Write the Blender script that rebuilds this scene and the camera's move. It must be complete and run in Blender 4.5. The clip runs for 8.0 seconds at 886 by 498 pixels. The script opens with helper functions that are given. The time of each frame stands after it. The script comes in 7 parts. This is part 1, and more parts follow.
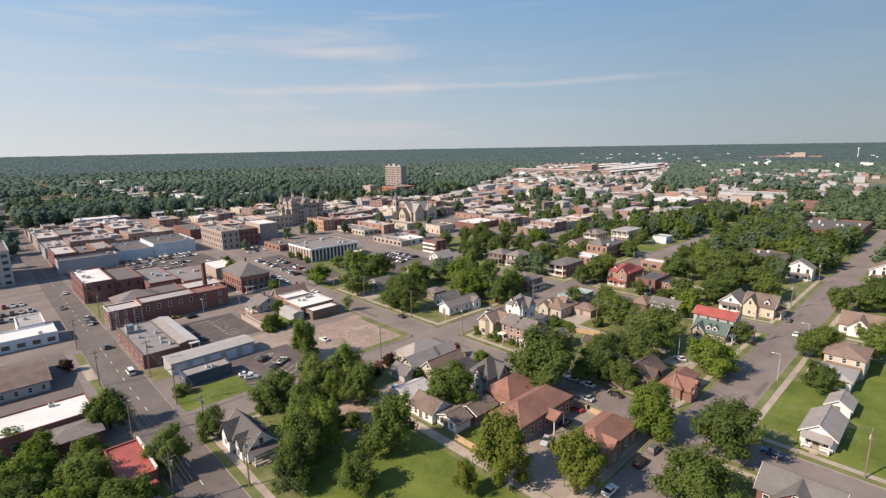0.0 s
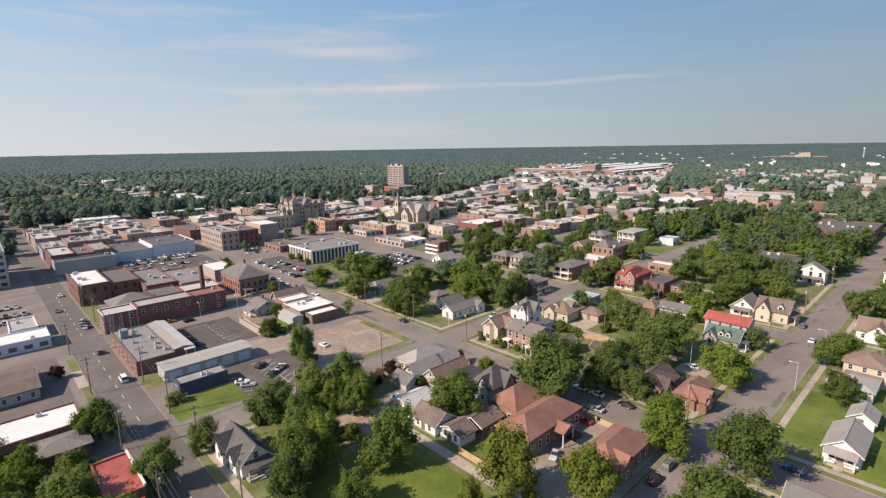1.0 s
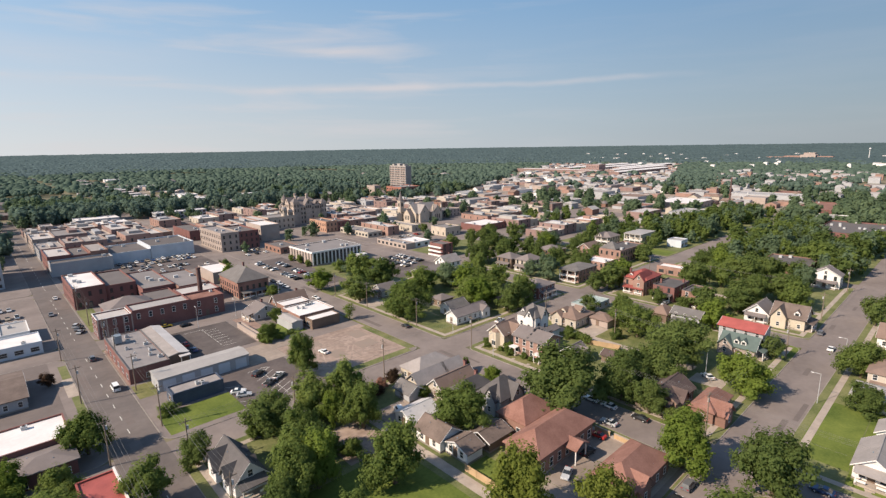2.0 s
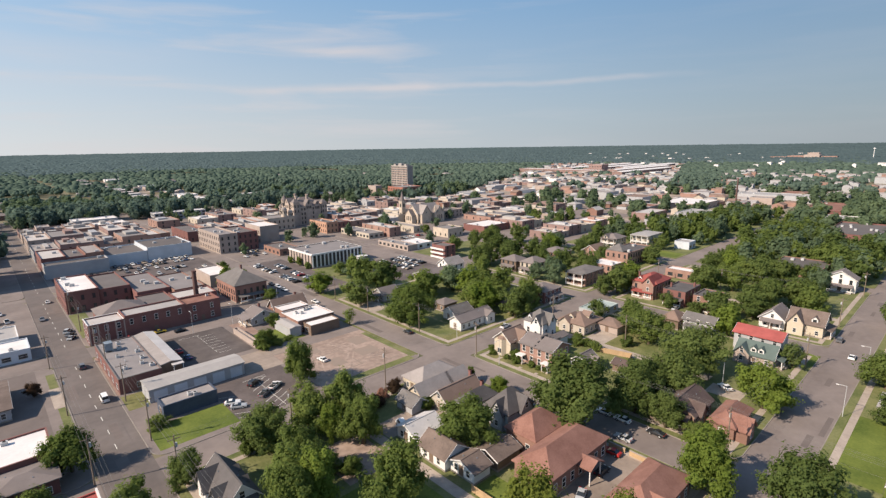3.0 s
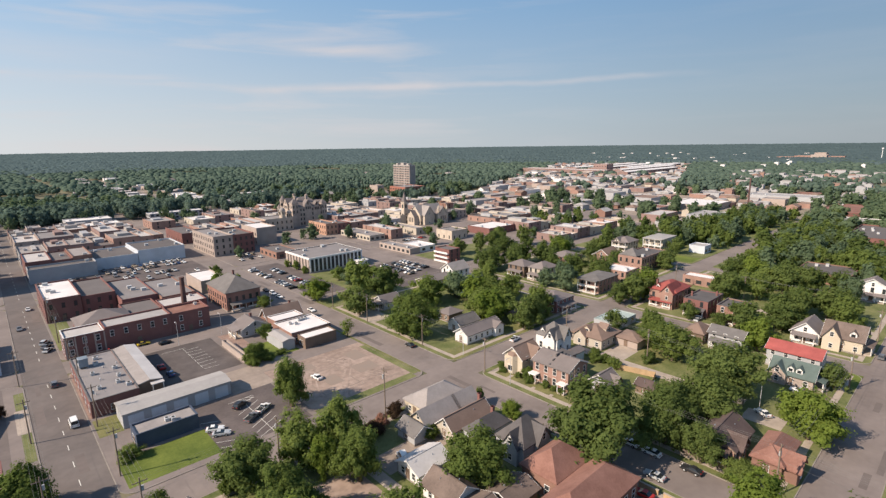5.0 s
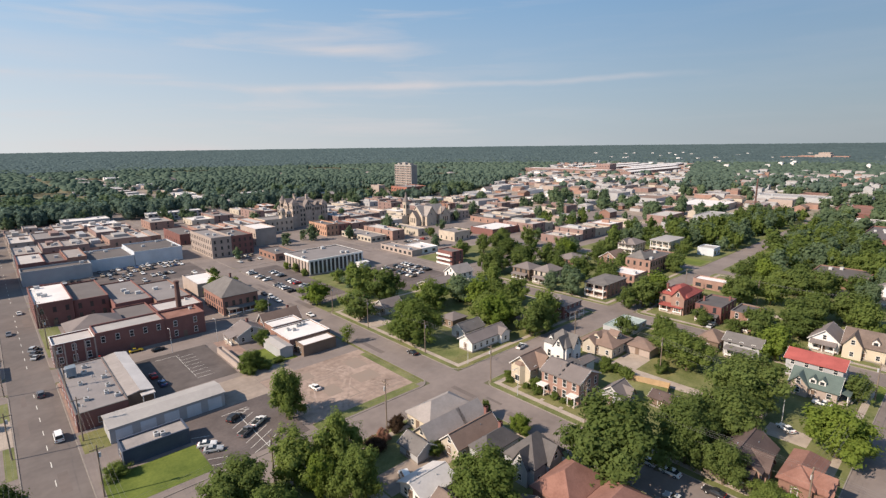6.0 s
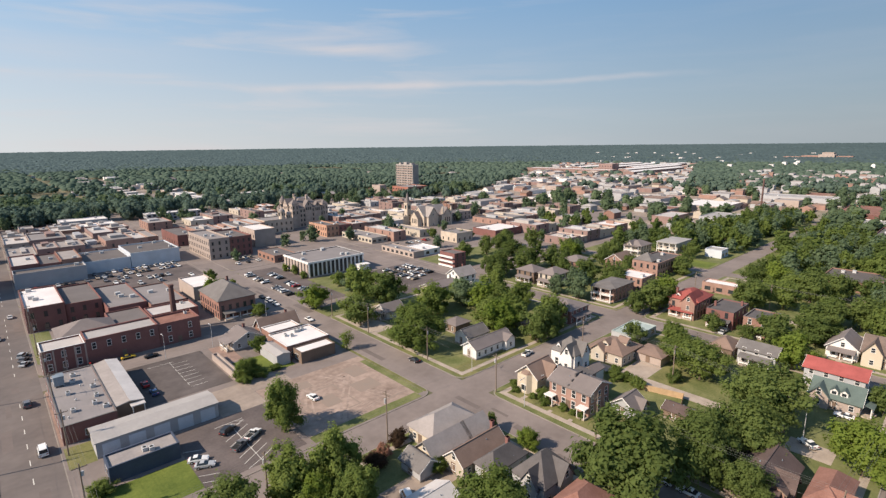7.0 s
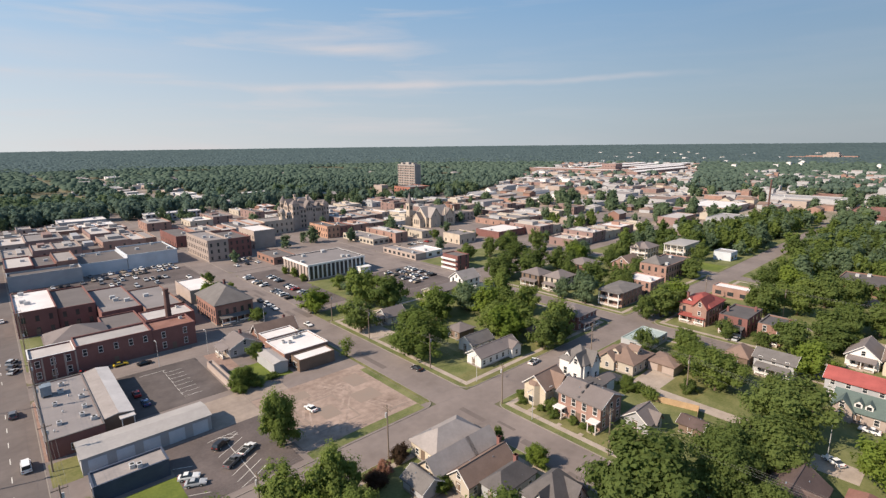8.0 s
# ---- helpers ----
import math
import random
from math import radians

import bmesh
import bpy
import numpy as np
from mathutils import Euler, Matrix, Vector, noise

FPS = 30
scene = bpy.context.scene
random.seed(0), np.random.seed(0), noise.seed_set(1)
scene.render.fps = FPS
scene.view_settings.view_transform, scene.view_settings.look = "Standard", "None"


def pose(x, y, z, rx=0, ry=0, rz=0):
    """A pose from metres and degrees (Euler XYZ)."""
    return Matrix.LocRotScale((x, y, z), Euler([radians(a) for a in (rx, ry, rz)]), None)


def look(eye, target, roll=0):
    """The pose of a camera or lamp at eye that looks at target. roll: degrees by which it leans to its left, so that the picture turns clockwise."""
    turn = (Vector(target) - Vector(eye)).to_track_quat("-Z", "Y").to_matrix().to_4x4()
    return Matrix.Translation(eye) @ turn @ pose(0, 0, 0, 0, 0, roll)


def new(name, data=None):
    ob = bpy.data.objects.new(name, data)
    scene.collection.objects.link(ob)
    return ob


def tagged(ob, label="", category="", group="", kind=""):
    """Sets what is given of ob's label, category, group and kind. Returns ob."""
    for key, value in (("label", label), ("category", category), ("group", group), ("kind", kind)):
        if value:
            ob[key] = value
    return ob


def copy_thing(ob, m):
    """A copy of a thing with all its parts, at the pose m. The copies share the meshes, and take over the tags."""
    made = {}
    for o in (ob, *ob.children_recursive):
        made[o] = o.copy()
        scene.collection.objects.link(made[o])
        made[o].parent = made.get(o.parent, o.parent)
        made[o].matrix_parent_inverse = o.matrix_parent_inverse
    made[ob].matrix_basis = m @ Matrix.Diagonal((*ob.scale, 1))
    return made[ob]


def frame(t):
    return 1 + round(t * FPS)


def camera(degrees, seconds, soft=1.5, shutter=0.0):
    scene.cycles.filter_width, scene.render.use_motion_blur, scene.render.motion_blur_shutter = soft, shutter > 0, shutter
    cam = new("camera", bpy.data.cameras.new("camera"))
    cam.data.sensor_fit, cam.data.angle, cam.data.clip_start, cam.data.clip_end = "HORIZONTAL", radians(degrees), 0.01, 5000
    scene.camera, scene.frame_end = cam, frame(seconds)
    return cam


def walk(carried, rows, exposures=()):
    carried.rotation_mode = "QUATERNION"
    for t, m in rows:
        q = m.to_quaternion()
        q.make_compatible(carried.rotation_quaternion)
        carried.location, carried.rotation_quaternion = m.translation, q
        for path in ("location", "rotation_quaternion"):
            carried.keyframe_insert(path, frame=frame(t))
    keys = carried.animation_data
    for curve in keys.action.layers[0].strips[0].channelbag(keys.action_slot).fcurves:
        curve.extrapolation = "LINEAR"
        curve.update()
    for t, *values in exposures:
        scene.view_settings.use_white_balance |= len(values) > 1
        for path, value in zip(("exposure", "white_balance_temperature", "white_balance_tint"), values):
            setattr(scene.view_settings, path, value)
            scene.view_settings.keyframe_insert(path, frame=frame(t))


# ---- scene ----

# ---------------------------------------------------------------- camera
cam = camera(82.75, 8.0, soft=1.36)
ROWS = [
    (0.0, 0.00, 0.00, 66.00, -43.50, -11.62, 0.97),
    (0.5, 1.73, 2.00, 66.02, -43.35, -11.63, 0.95),
    (1.0, 3.51, 4.15, 65.97, -43.23, -11.64, 0.93),
    (1.5, 5.30, 6.56, 66.02, -43.10, -11.66, 0.89),
    (3.0, 11.10, 14.56, 65.90, -42.85, -11.69, 0.86),
    (3.5, 13.29, 17.19, 65.77, -42.76, -11.71, 0.84),
    (4.0, 15.50, 19.88, 65.68, -42.69, -11.72, 0.81),
    (4.5, 17.62, 22.57, 65.60, -42.66, -11.74, 0.78),
    (6.0, 23.59, 30.75, 65.58, -42.46, -11.81, 0.70),
    (6.5, 25.34, 33.19, 65.56, -42.39, -11.83, 0.68),
    (7.0, 27.13, 35.50, 65.56, -42.33, -11.85, 0.66),
    (7.5, 28.97, 37.93, 65.59, -42.25, -11.87, 0.64),
    (8.0, 30.76, 40.26, 65.63, -42.12, -11.88, 0.63),
]
walk(cam, [(t, pose(x, y, z, 0, 0, yaw) @ pose(0, 0, 0, 90 + pitch, 0, 0) @ pose(0, 0, 0, 0, 0, -roll)) for t, x, y, z, yaw, pitch, roll in ROWS])

# ---------------------------------------------------------------- light
SUN_AZ, SUN_EL = 288.0, 37.0
world = bpy.data.worlds.new("sky")
scene.world = world
world.use_nodes = True
wt = world.node_tree
wt.nodes.clear()


def wnode(kind, **values):
    n = wt.nodes.new(kind)
    for k, v in values.items():
        n.inputs[k].default_value = v
    return n


sky = wnode("ShaderNodeTexSky")
sky.sky_type, sky.sun_disc = "NISHITA", False
sky.sun_elevation, sky.sun_rotation = radians(SUN_EL), radians(SUN_AZ)
sky.air_density, sky.dust_density, sky.ozone_density, sky.altitude = 1.3, 0.2, 3.0, 200
# thin streaks of high cloud
tc = wnode("ShaderNodeTexCoord")
mp = wnode("ShaderNodeMapping", Location=(0.35, 0.1, 0.4), Rotation=(0, 0, radians(44)), Scale=(2.0, 2.0, 19.0))
wt.links.new(tc.outputs["Generated"], mp.inputs["Vector"])
cl = wnode("ShaderNodeTexNoise", Scale=1.5, Detail=6.0, Roughness=0.55, Distortion=0.4)
wt.links.new(mp.outputs["Vector"], cl.inputs["Vector"])
cr = wt.nodes.new("ShaderNodeValToRGB")
cr.color_ramp.elements[0].position, cr.color_ramp.elements[0].color = 0.5, (0, 0, 0, 1)
cr.color_ramp.elements[1].position, cr.color_ramp.elements[1].color = 0.78, (0.62, 0.62, 0.62, 1)
wt.links.new(cl.outputs["Fac"], cr.inputs["Fac"])


def wmath(op, a, b=0.0, c=0.0):
    """One step of arithmetic on sockets or numbers."""
    n = wt.nodes.new("ShaderNodeMath")
    n.operation = op
    for i, v in enumerate((a, b, c)):
        if isinstance(v, (int, float)):
            n.inputs[i].default_value = v
        else:
            wt.links.new(v, n.inputs[i])
    return n.outputs[0]


def wsmooth(v, lo, hi, a=0.0, b=1.0):
    n = wt.nodes.new("ShaderNodeMapRange")
    n.interpolation_type = "SMOOTHSTEP"
    for i, q in enumerate((lo, hi, a, b)):
        n.inputs[i + 1].default_value = q
    wt.links.new(v, n.inputs[0])
    return n.outputs[0]


# bearing across the north-eastern sky, and height above the horizon
bx = wt.nodes.new("ShaderNodeVectorMath")
bx.operation, bx.inputs[1].default_value = "DOT_PRODUCT", (0.731, -0.682, 0)
wt.links.new(tc.outputs["Generated"], bx.inputs[0])
bz = wt.nodes.new("ShaderNodeSeparateXYZ")
wt.links.new(tc.outputs["Generated"], bz.inputs[0])
bearing, height = bx.outputs["Value"], bz.outputs["Z"]
warp = wnode("ShaderNodeTexNoise", Scale=3.0, Detail=4.0, Roughness=0.6)
wt.links.new(tc.outputs["Generated"], warp.inputs["Vector"])
bent = wmath("MULTIPLY_ADD", warp.outputs["Fac"], 0.03, wmath("MULTIPLY_ADD", bearing, -0.012, height))
veil = wmath("MULTIPLY", cr.outputs["Color"], wsmooth(bearing, -0.25, 0.35, 0.9, 0.12))
for mid, half, b0, b1, power in ((0.123, 0.012, -0.42, 0.12, 0.6), (0.122, 0.008, -0.1, 0.5, 0.45), (0.186, 0.016, -0.36, 0.04, 0.5), (0.168, 0.03, -0.75, -0.32, 0.34), (0.128, 0.02, -0.8, -0.33, 0.26), (0.195, 0.012, -0.12, 0.2, 0.07)):
    lens_z = wsmooth(wmath("ABSOLUTE", wmath("SUBTRACT", bent, mid)), 0.0, half, 1.0, 0.0)
    span = wmath("MULTIPLY", wsmooth(bearing, b0, b0 + 0.16), wsmooth(bearing, b1 - 0.25, b1, 1.0, 0.0))
    fray = wsmooth(cl.outputs["Fac"], 0.3, 0.62, 0.35, 1.0)
    veil = wmath("ADD", veil, wmath("MULTIPLY", wmath("MULTIPLY", wmath("MULTIPLY", lens_z, span), fray), power))
veil = wmath("MINIMUM", veil, 0.7)
# summer haze low in the sky, blue above it
sx = wt.nodes.new("ShaderNodeSeparateXYZ")
wt.links.new(tc.outputs["Generated"], sx.inputs[0])


def sky_ramp(stops):
    r = wt.nodes.new("ShaderNodeValToRGB")
    e = r.color_ramp.elements
    for k, (p, c) in enumerate(stops):
        s = e[k] if k < 2 else e.new(p)
        s.position, s.color = p, (*c, 1)
    wt.links.new(sx.outputs["Z"], r.inputs["Fac"])
    return r


hr = sky_ramp([(0.0, (0.95, 0.95, 0.95)), (0.75, (0.0, 0.0, 0.0)), (0.26, (0.85, 0.85, 0.85))])
hc = sky_ramp([(0.0, (0.77, 0.84, 0.88)), (0.3, (0.3, 0.58, 0.92)), (0.1, (0.62, 0.76, 0.9))])
hs = wt.nodes.new("ShaderNodeVectorMath")
hs.operation = "SCALE"
# brighter haze on the sun's side
sd = wt.nodes.new("ShaderNodeVectorMath")
sd.operation = "DOT_PRODUCT"
sd.inputs[1].default_value = (math.sin(radians(SUN_AZ)), math.cos(radians(SUN_AZ)), 0)
wt.links.new(tc.outputs["Generated"], sd.inputs[0])
sm = wt.nodes.new("ShaderNodeMath")
sm.operation, sm.inputs[1].default_value, sm.inputs[2].default_value = "MULTIPLY_ADD", 1.85, 5.33
wt.links.new(sd.outputs["Value"], sm.inputs[0])
wt.links.new(wmath("MULTIPLY", sm.outputs[0], wsmooth(bearing, 0.1, 0.8, 1.0, 0.86)), hs.inputs["Scale"])
# the haze is whiter towards the sun and bluer away from it
tint = wt.nodes.new("ShaderNodeMix")
tint.data_type = "RGBA"
tint.inputs["A"].default_value, tint.inputs["B"].default_value = (1.04, 1.0, 1.0, 1), (0.91, 0.99, 1.08, 1)
wt.links.new(wsmooth(bearing, -0.65, 0.6), tint.inputs["Factor"])
tinted = wt.nodes.new("ShaderNodeVectorMath")
tinted.operation = "MULTIPLY"
wt.links.new(hc.outputs["Color"], tinted.inputs[0])
wt.links.new(tint.outputs["Result"], tinted.inputs[1])
wt.links.new(tinted.outputs[0], hs.inputs[0])
hz = wt.nodes.new("ShaderNodeMix")
hz.data_type = "RGBA"
wt.links.new(hr.outputs["Color"], hz.inputs["Factor"])
wt.links.new(sky.outputs["Color"], hz.inputs["A"])
wt.links.new(hs.outputs[0], hz.inputs["B"])
mx = wt.nodes.new("ShaderNodeMix")
mx.data_type = "RGBA"
mx.inputs["B"].default_value = (4.9, 4.55, 4.6, 1)
wt.links.new(veil, mx.inputs["Factor"])
wt.links.new(hz.outputs["Result"], mx.inputs["A"])
bg = wnode("ShaderNodeBackground", Strength=0.0775)
wt.links.new(mx.outputs["Result"], bg.inputs["Color"])
wo = wt.nodes.new("ShaderNodeOutputWorld")
wt.links.new(bg.outputs["Background"], wo.inputs["Surface"])

sun_data = bpy.data.lights.new("sun", "SUN")
sun_data.energy, sun_data.angle, sun_data.color = 3.8, radians(0.6), (1.0, 0.845, 0.685)
sun = new("sun", sun_data)
az = radians(SUN_AZ)
sun.matrix_world = look((0, 0, 0), (-math.sin(az) * math.cos(radians(SUN_EL)), -math.cos(az) * math.cos(radians(SUN_EL)), -math.sin(radians(SUN_EL))))
scene.view_settings.exposure = 0.9


# ---------------------------------------------------------------- materials
def mat(name, col, rough=0.85, var=0.22, big=0.12, fine=2.5, bump=0.0, metal=0.0, rand=0.0, col2=None, spec=0.3, grain=0.3):
    """A painted, mineral or metal surface: two scales of variation, fine relief, a shift from object to object."""
    m = bpy.data.materials.new(name)
    m.use_nodes = True
    nt = m.node_tree
    b = nt.nodes["Principled BSDF"]
    b.inputs["Roughness"].default_value, b.inputs["Metallic"].default_value = rough, metal
    b.inputs["Specular IOR Level"].default_value = spec
    geo = nt.nodes.new("ShaderNodeNewGeometry")
    n1 = nt.nodes.new("ShaderNodeTexNoise")
    n1.inputs["Scale"].default_value, n1.inputs["Detail"].default_value, n1.inputs["Roughness"].default_value = big, 5.0, 0.6
    n2 = nt.nodes.new("ShaderNodeTexNoise")
    n2.inputs["Scale"].default_value, n2.inputs["Detail"].default_value = fine, 3.0
    for n in (n1, n2):
        nt.links.new(geo.outputs["Position"], n.inputs["Vector"])
    add = nt.nodes.new("ShaderNodeMath")
    add.operation = "MULTIPLY_ADD"
    add.inputs[1].default_value = grain
    nt.links.new(n2.outputs["Fac"], add.inputs[0])
    half = nt.nodes.new("ShaderNodeMath")
    half.operation, half.inputs[1].default_value = "MULTIPLY", 1.1 - grain
    nt.links.new(n1.outputs["Fac"], half.inputs[0])
    nt.links.new(half.outputs[0], add.inputs[2])
    last = add
    if rand:
        info = nt.nodes.new("ShaderNodeObjectInfo")
        r = nt.nodes.new("ShaderNodeMath")
        r.operation, r.inputs[1].default_value = "MULTIPLY_ADD", rand
        nt.links.new(info.outputs["Random"], r.inputs[0])
        nt.links.new(add.outputs[0], r.inputs[2])
        last = r
    ramp = nt.nodes.new("ShaderNodeValToRGB")
    lo = [c * (1 - var) for c in col]
    hi = col2 or [min(1, c * (1 + var)) for c in col]
    e = ramp.color_ramp.elements
    e[0].position, e[0].color = 0.36, (*lo, 1)
    e[1].position, e[1].color = 0.74 + rand, (*hi, 1)
    nt.links.new(last.outputs[0], ramp.inputs["Fac"])
    nt.links.new(ramp.outputs["Color"], b.inputs["Base Color"])
    if bump:
        bp = nt.nodes.new("ShaderNodeBump")
        bp.inputs["Strength"].default_value, bp.inputs["Distance"].default_value = bump, 0.05
        nt.links.new(n2.outputs["Fac"], bp.inputs["Height"])
        nt.links.new(bp.outputs["Normal"], b.inputs["Normal"])
    return m


def leaf_mat(name, dark, light, glow=0.38, patch=0.0):
    """Foliage: every leaf tuft a tone of its own, trees and stands differ, some light passes through."""
    m = bpy.data.materials.new(name)
    m.use_nodes = True
    nt = m.node_tree
    nt.nodes.clear()
    geo = nt.nodes.new("ShaderNodeNewGeometry")
    info = nt.nodes.new("ShaderNodeObjectInfo")
    mixv = nt.nodes.new("ShaderNodeMath")
    mixv.operation, mixv.inputs[1].default_value = "MULTIPLY_ADD", 0.45
    sc = nt.nodes.new("ShaderNodeMath")
    sc.operation, sc.inputs[1].default_value = "MULTIPLY", 0.3
    nt.links.new(geo.outputs["Random Per Island"], sc.inputs[0])
    nt.links.new(info.outputs["Random"], mixv.inputs[0])
    nt.links.new(sc.outputs[0], mixv.inputs[2])
    ramp = nt.nodes.new("ShaderNodeValToRGB")
    ramp.color_ramp.elements[0].color, ramp.color_ramp.elements[1].color = (*dark, 1), (*light, 1)
    tone = mixv.outputs[0]
    if patch:
        nz = nt.nodes.new("ShaderNodeTexNoise")
        nz.inputs["Scale"].default_value, nz.inputs["Detail"].default_value = patch, 3.0
        nt.links.new(geo.outputs["Position"], nz.inputs["Vector"])
        st = nt.nodes.new("ShaderNodeMath")
        st.operation, st.inputs[1].default_value, st.inputs[2].default_value = "MULTIPLY_ADD", 1.6, -0.62
        nt.links.new(nz.outputs["Fac"], st.inputs[0])
        ad = nt.nodes.new("ShaderNodeMath")
        ad.operation = "ADD"
        nt.links.new(st.outputs[0], ad.inputs[0])
        nt.links.new(sc.outputs[0], ad.inputs[1])
        tone = ad.outputs[0]
    nt.links.new(tone, ramp.inputs["Fac"])
    d = nt.nodes.new("ShaderNodeBsdfDiffuse")
    tr = nt.nodes.new("ShaderNodeBsdfTranslucent")
    for n in (d, tr):
        nt.links.new(ramp.outputs["Color"], n.inputs["Color"])
    mxs = nt.nodes.new("ShaderNodeMixShader")
    mxs.inputs[0].default_value = glow
    nt.links.new(d.outputs[0], mxs.inputs[1])
    nt.links.new(tr.outputs[0], mxs.inputs[2])
    out = nt.nodes.new("ShaderNodeOutputMaterial")
    nt.links.new(mxs.outputs[0], out.inputs["Surface"])
    return m


M_GROUND = mat("countryside", (0.11, 0.125, 0.06), 0.95, 0.4, 0.01, 0.2, col2=(0.24, 0.2, 0.13))
M_GRASS = mat("grass", (0.105, 0.127, 0.033), 0.95, 0.32, 0.14, 2.0, col2=(0.22, 0.2, 0.085))
M_LAWN = mat("lawn", (0.082, 0.125, 0.018), 0.95, 0.28, 0.1, 2.0, col2=(0.165, 0.195, 0.038))
M_YARD = mat("worn_yard", (0.115, 0.15, 0.04), 0.95, 0.35, 0.14, 2.0, col2=(0.21, 0.205, 0.09))
M_DIRT = mat("dirt", (0.26, 0.188, 0.148), 0.95, 0.3, 0.09, 0.6, col2=(0.41, 0.312, 0.258), grain=0.4)
M_GRAVEL = mat("gravel", (0.25, 0.2, 0.165), 0.95, 0.22, 0.06, 0.7, col2=(0.36, 0.295, 0.245))
M_TRACK = mat("packed_dirt", (0.3, 0.224, 0.18), 0.95, 0.26, 0.3, 1.2, col2=(0.41, 0.317, 0.265))
M_ROAD = mat("asphalt_road", (0.185, 0.153, 0.138), 0.9, 0.14, 0.06, 0.6, col2=(0.25, 0.208, 0.188), grain=0.25)
M_MAIN = mat("dark_asphalt_road", (0.13, 0.11, 0.102), 0.9, 0.14, 0.06, 0.6, col2=(0.18, 0.153, 0.14), grain=0.25)
M_LOT = mat("asphalt_lot", (0.095, 0.078, 0.074), 0.9, 0.2, 0.1, 2.0, col2=(0.15, 0.123, 0.115))
M_TAR = mat("fresh_asphalt", (0.085, 0.071, 0.067), 0.9, 0.2, 0.12, 1.0, col2=(0.135, 0.114, 0.106), grain=0.2)
M_ROAD2 = mat("road_patch_asphalt", (0.15, 0.124, 0.113), 0.9, 0.12, 0.2, 1.0)
M_PATIO = mat("old_brick_paving", (0.27, 0.185, 0.15), 0.95, 0.25, 0.3, 2.0)
M_PATH = mat("concrete", (0.36, 0.3, 0.25), 0.9, 0.2, 0.3, 3.0)
M_KERB = mat("kerb_concrete", (0.26, 0.228, 0.2), 0.9, 0.2, 0.3, 3.0)
M_PAINT = mat("road_paint", (0.62, 0.6, 0.55), 0.8, 0.15, 1.0, 6.0)
M_BRICK = mat("red_brick", (0.19, 0.09, 0.08), 0.9, 0.25, 0.25, 4.0, rand=0.2)
M_BRICK2 = mat("brown_brick", (0.235, 0.135, 0.105), 0.9, 0.25, 0.25, 4.0, rand=0.2)
# less saturated than the red brick, for downtown, mills and outskirts
M_GREYBRICK = mat("greyish_brick", (0.235, 0.158, 0.142), 0.9, 0.25, 0.25, 4.0, rand=0.25)
M_CHURCH = mat("cream_stone", (0.47, 0.395, 0.32), 0.9, 0.2, 0.25, 3.0)
M_OUTSKIRT = mat("dusty_town_ground", (0.2, 0.18, 0.11), 0.95, 0.3, 0.018, 0.2, col2=(0.4, 0.335, 0.28))
M_FIELD = mat("dry_grass_field", (0.19, 0.21, 0.09), 0.95, 0.25, 0.02, 0.4, col2=(0.3, 0.28, 0.16))
M_SOOT = mat("sooty_brick", (0.12, 0.07, 0.062), 0.9, 0.25, 0.25, 4.0)
M_PALEG = mat("pale_green_metal", (0.36, 0.42, 0.39), 0.6, 0.15, 0.2, 1.5)
M_TOWER = mat("tower_concrete", (0.36, 0.325, 0.3), 0.85, 0.12, 0.2, 2.0)
M_TAN = mat("tan_stone", (0.35, 0.285, 0.25), 0.9, 0.2, 0.25, 3.0, rand=0.2)
M_COURT = mat("brown_stone", (0.4, 0.325, 0.275), 0.9, 0.25, 0.25, 3.0)
M_SCHOOL = mat("faded_red_brick", (0.27, 0.145, 0.115), 0.9, 0.25, 0.25, 4.0)
M_APRICOT = mat("apricot_brick", (0.4, 0.235, 0.165), 0.9, 0.2, 0.25, 4.0)
M_ORANGE = mat("orange_brick", (0.3, 0.13, 0.095), 0.9, 0.2, 0.25, 4.0)
M_WHITE = mat("white_paint", (0.67, 0.65, 0.63), 0.6, 0.08, 0.3, 3.0)
M_YELLOW = mat("yellow_siding", (0.5, 0.43, 0.335), 0.7, 0.1, 0.3, 3.0)
M_CREAM = mat("cream_siding", (0.44, 0.385, 0.32), 0.7, 0.1, 0.3, 3.0)
M_GREYW = mat("grey_siding", (0.36, 0.36, 0.37), 0.7, 0.14, 0.3, 3.0, rand=0.2)
M_BLUEW = mat("blue_grey_block", (0.5, 0.53, 0.57), 0.8, 0.12, 0.2, 3.0)
M_NAVY = mat("dark_blue_siding", (0.06, 0.075, 0.11), 0.7, 0.2, 0.3, 3.0)
M_BROWNW = mat("brown_siding", (0.17, 0.12, 0.09), 0.8, 0.2, 0.3, 3.0, rand=0.2)
M_SHING = mat("grey_shingles", (0.185, 0.158, 0.15), 0.95, 0.2, 0.3, 3.0, rand=0.25)
M_DARKR = mat("charcoal_shingles", (0.105, 0.096, 0.095), 0.95, 0.2, 0.3, 3.0)
M_SHINGL = mat("pale_grey_shingles", (0.29, 0.26, 0.245), 0.95, 0.15, 0.3, 2.0)
M_PINK = mat("pink_brick", (0.3, 0.185, 0.15), 0.9, 0.2, 0.25, 4.0)
M_SHING2 = mat("brown_shingles", (0.215, 0.15, 0.12), 0.95, 0.22, 0.3, 3.0, rand=0.15)
M_DARKG = mat("slate_grey_shingles", (0.15, 0.138, 0.132), 0.95, 0.2, 0.3, 3.0)
M_SHING3 = mat("weathered_brown_shingles", (0.155, 0.118, 0.1), 0.95, 0.3, 0.3, 3.0)
M_OLDPAVE = mat("broken_old_paving", (0.36, 0.29, 0.24), 0.95, 0.3, 0.4, 1.5, col2=(0.27, 0.205, 0.165))
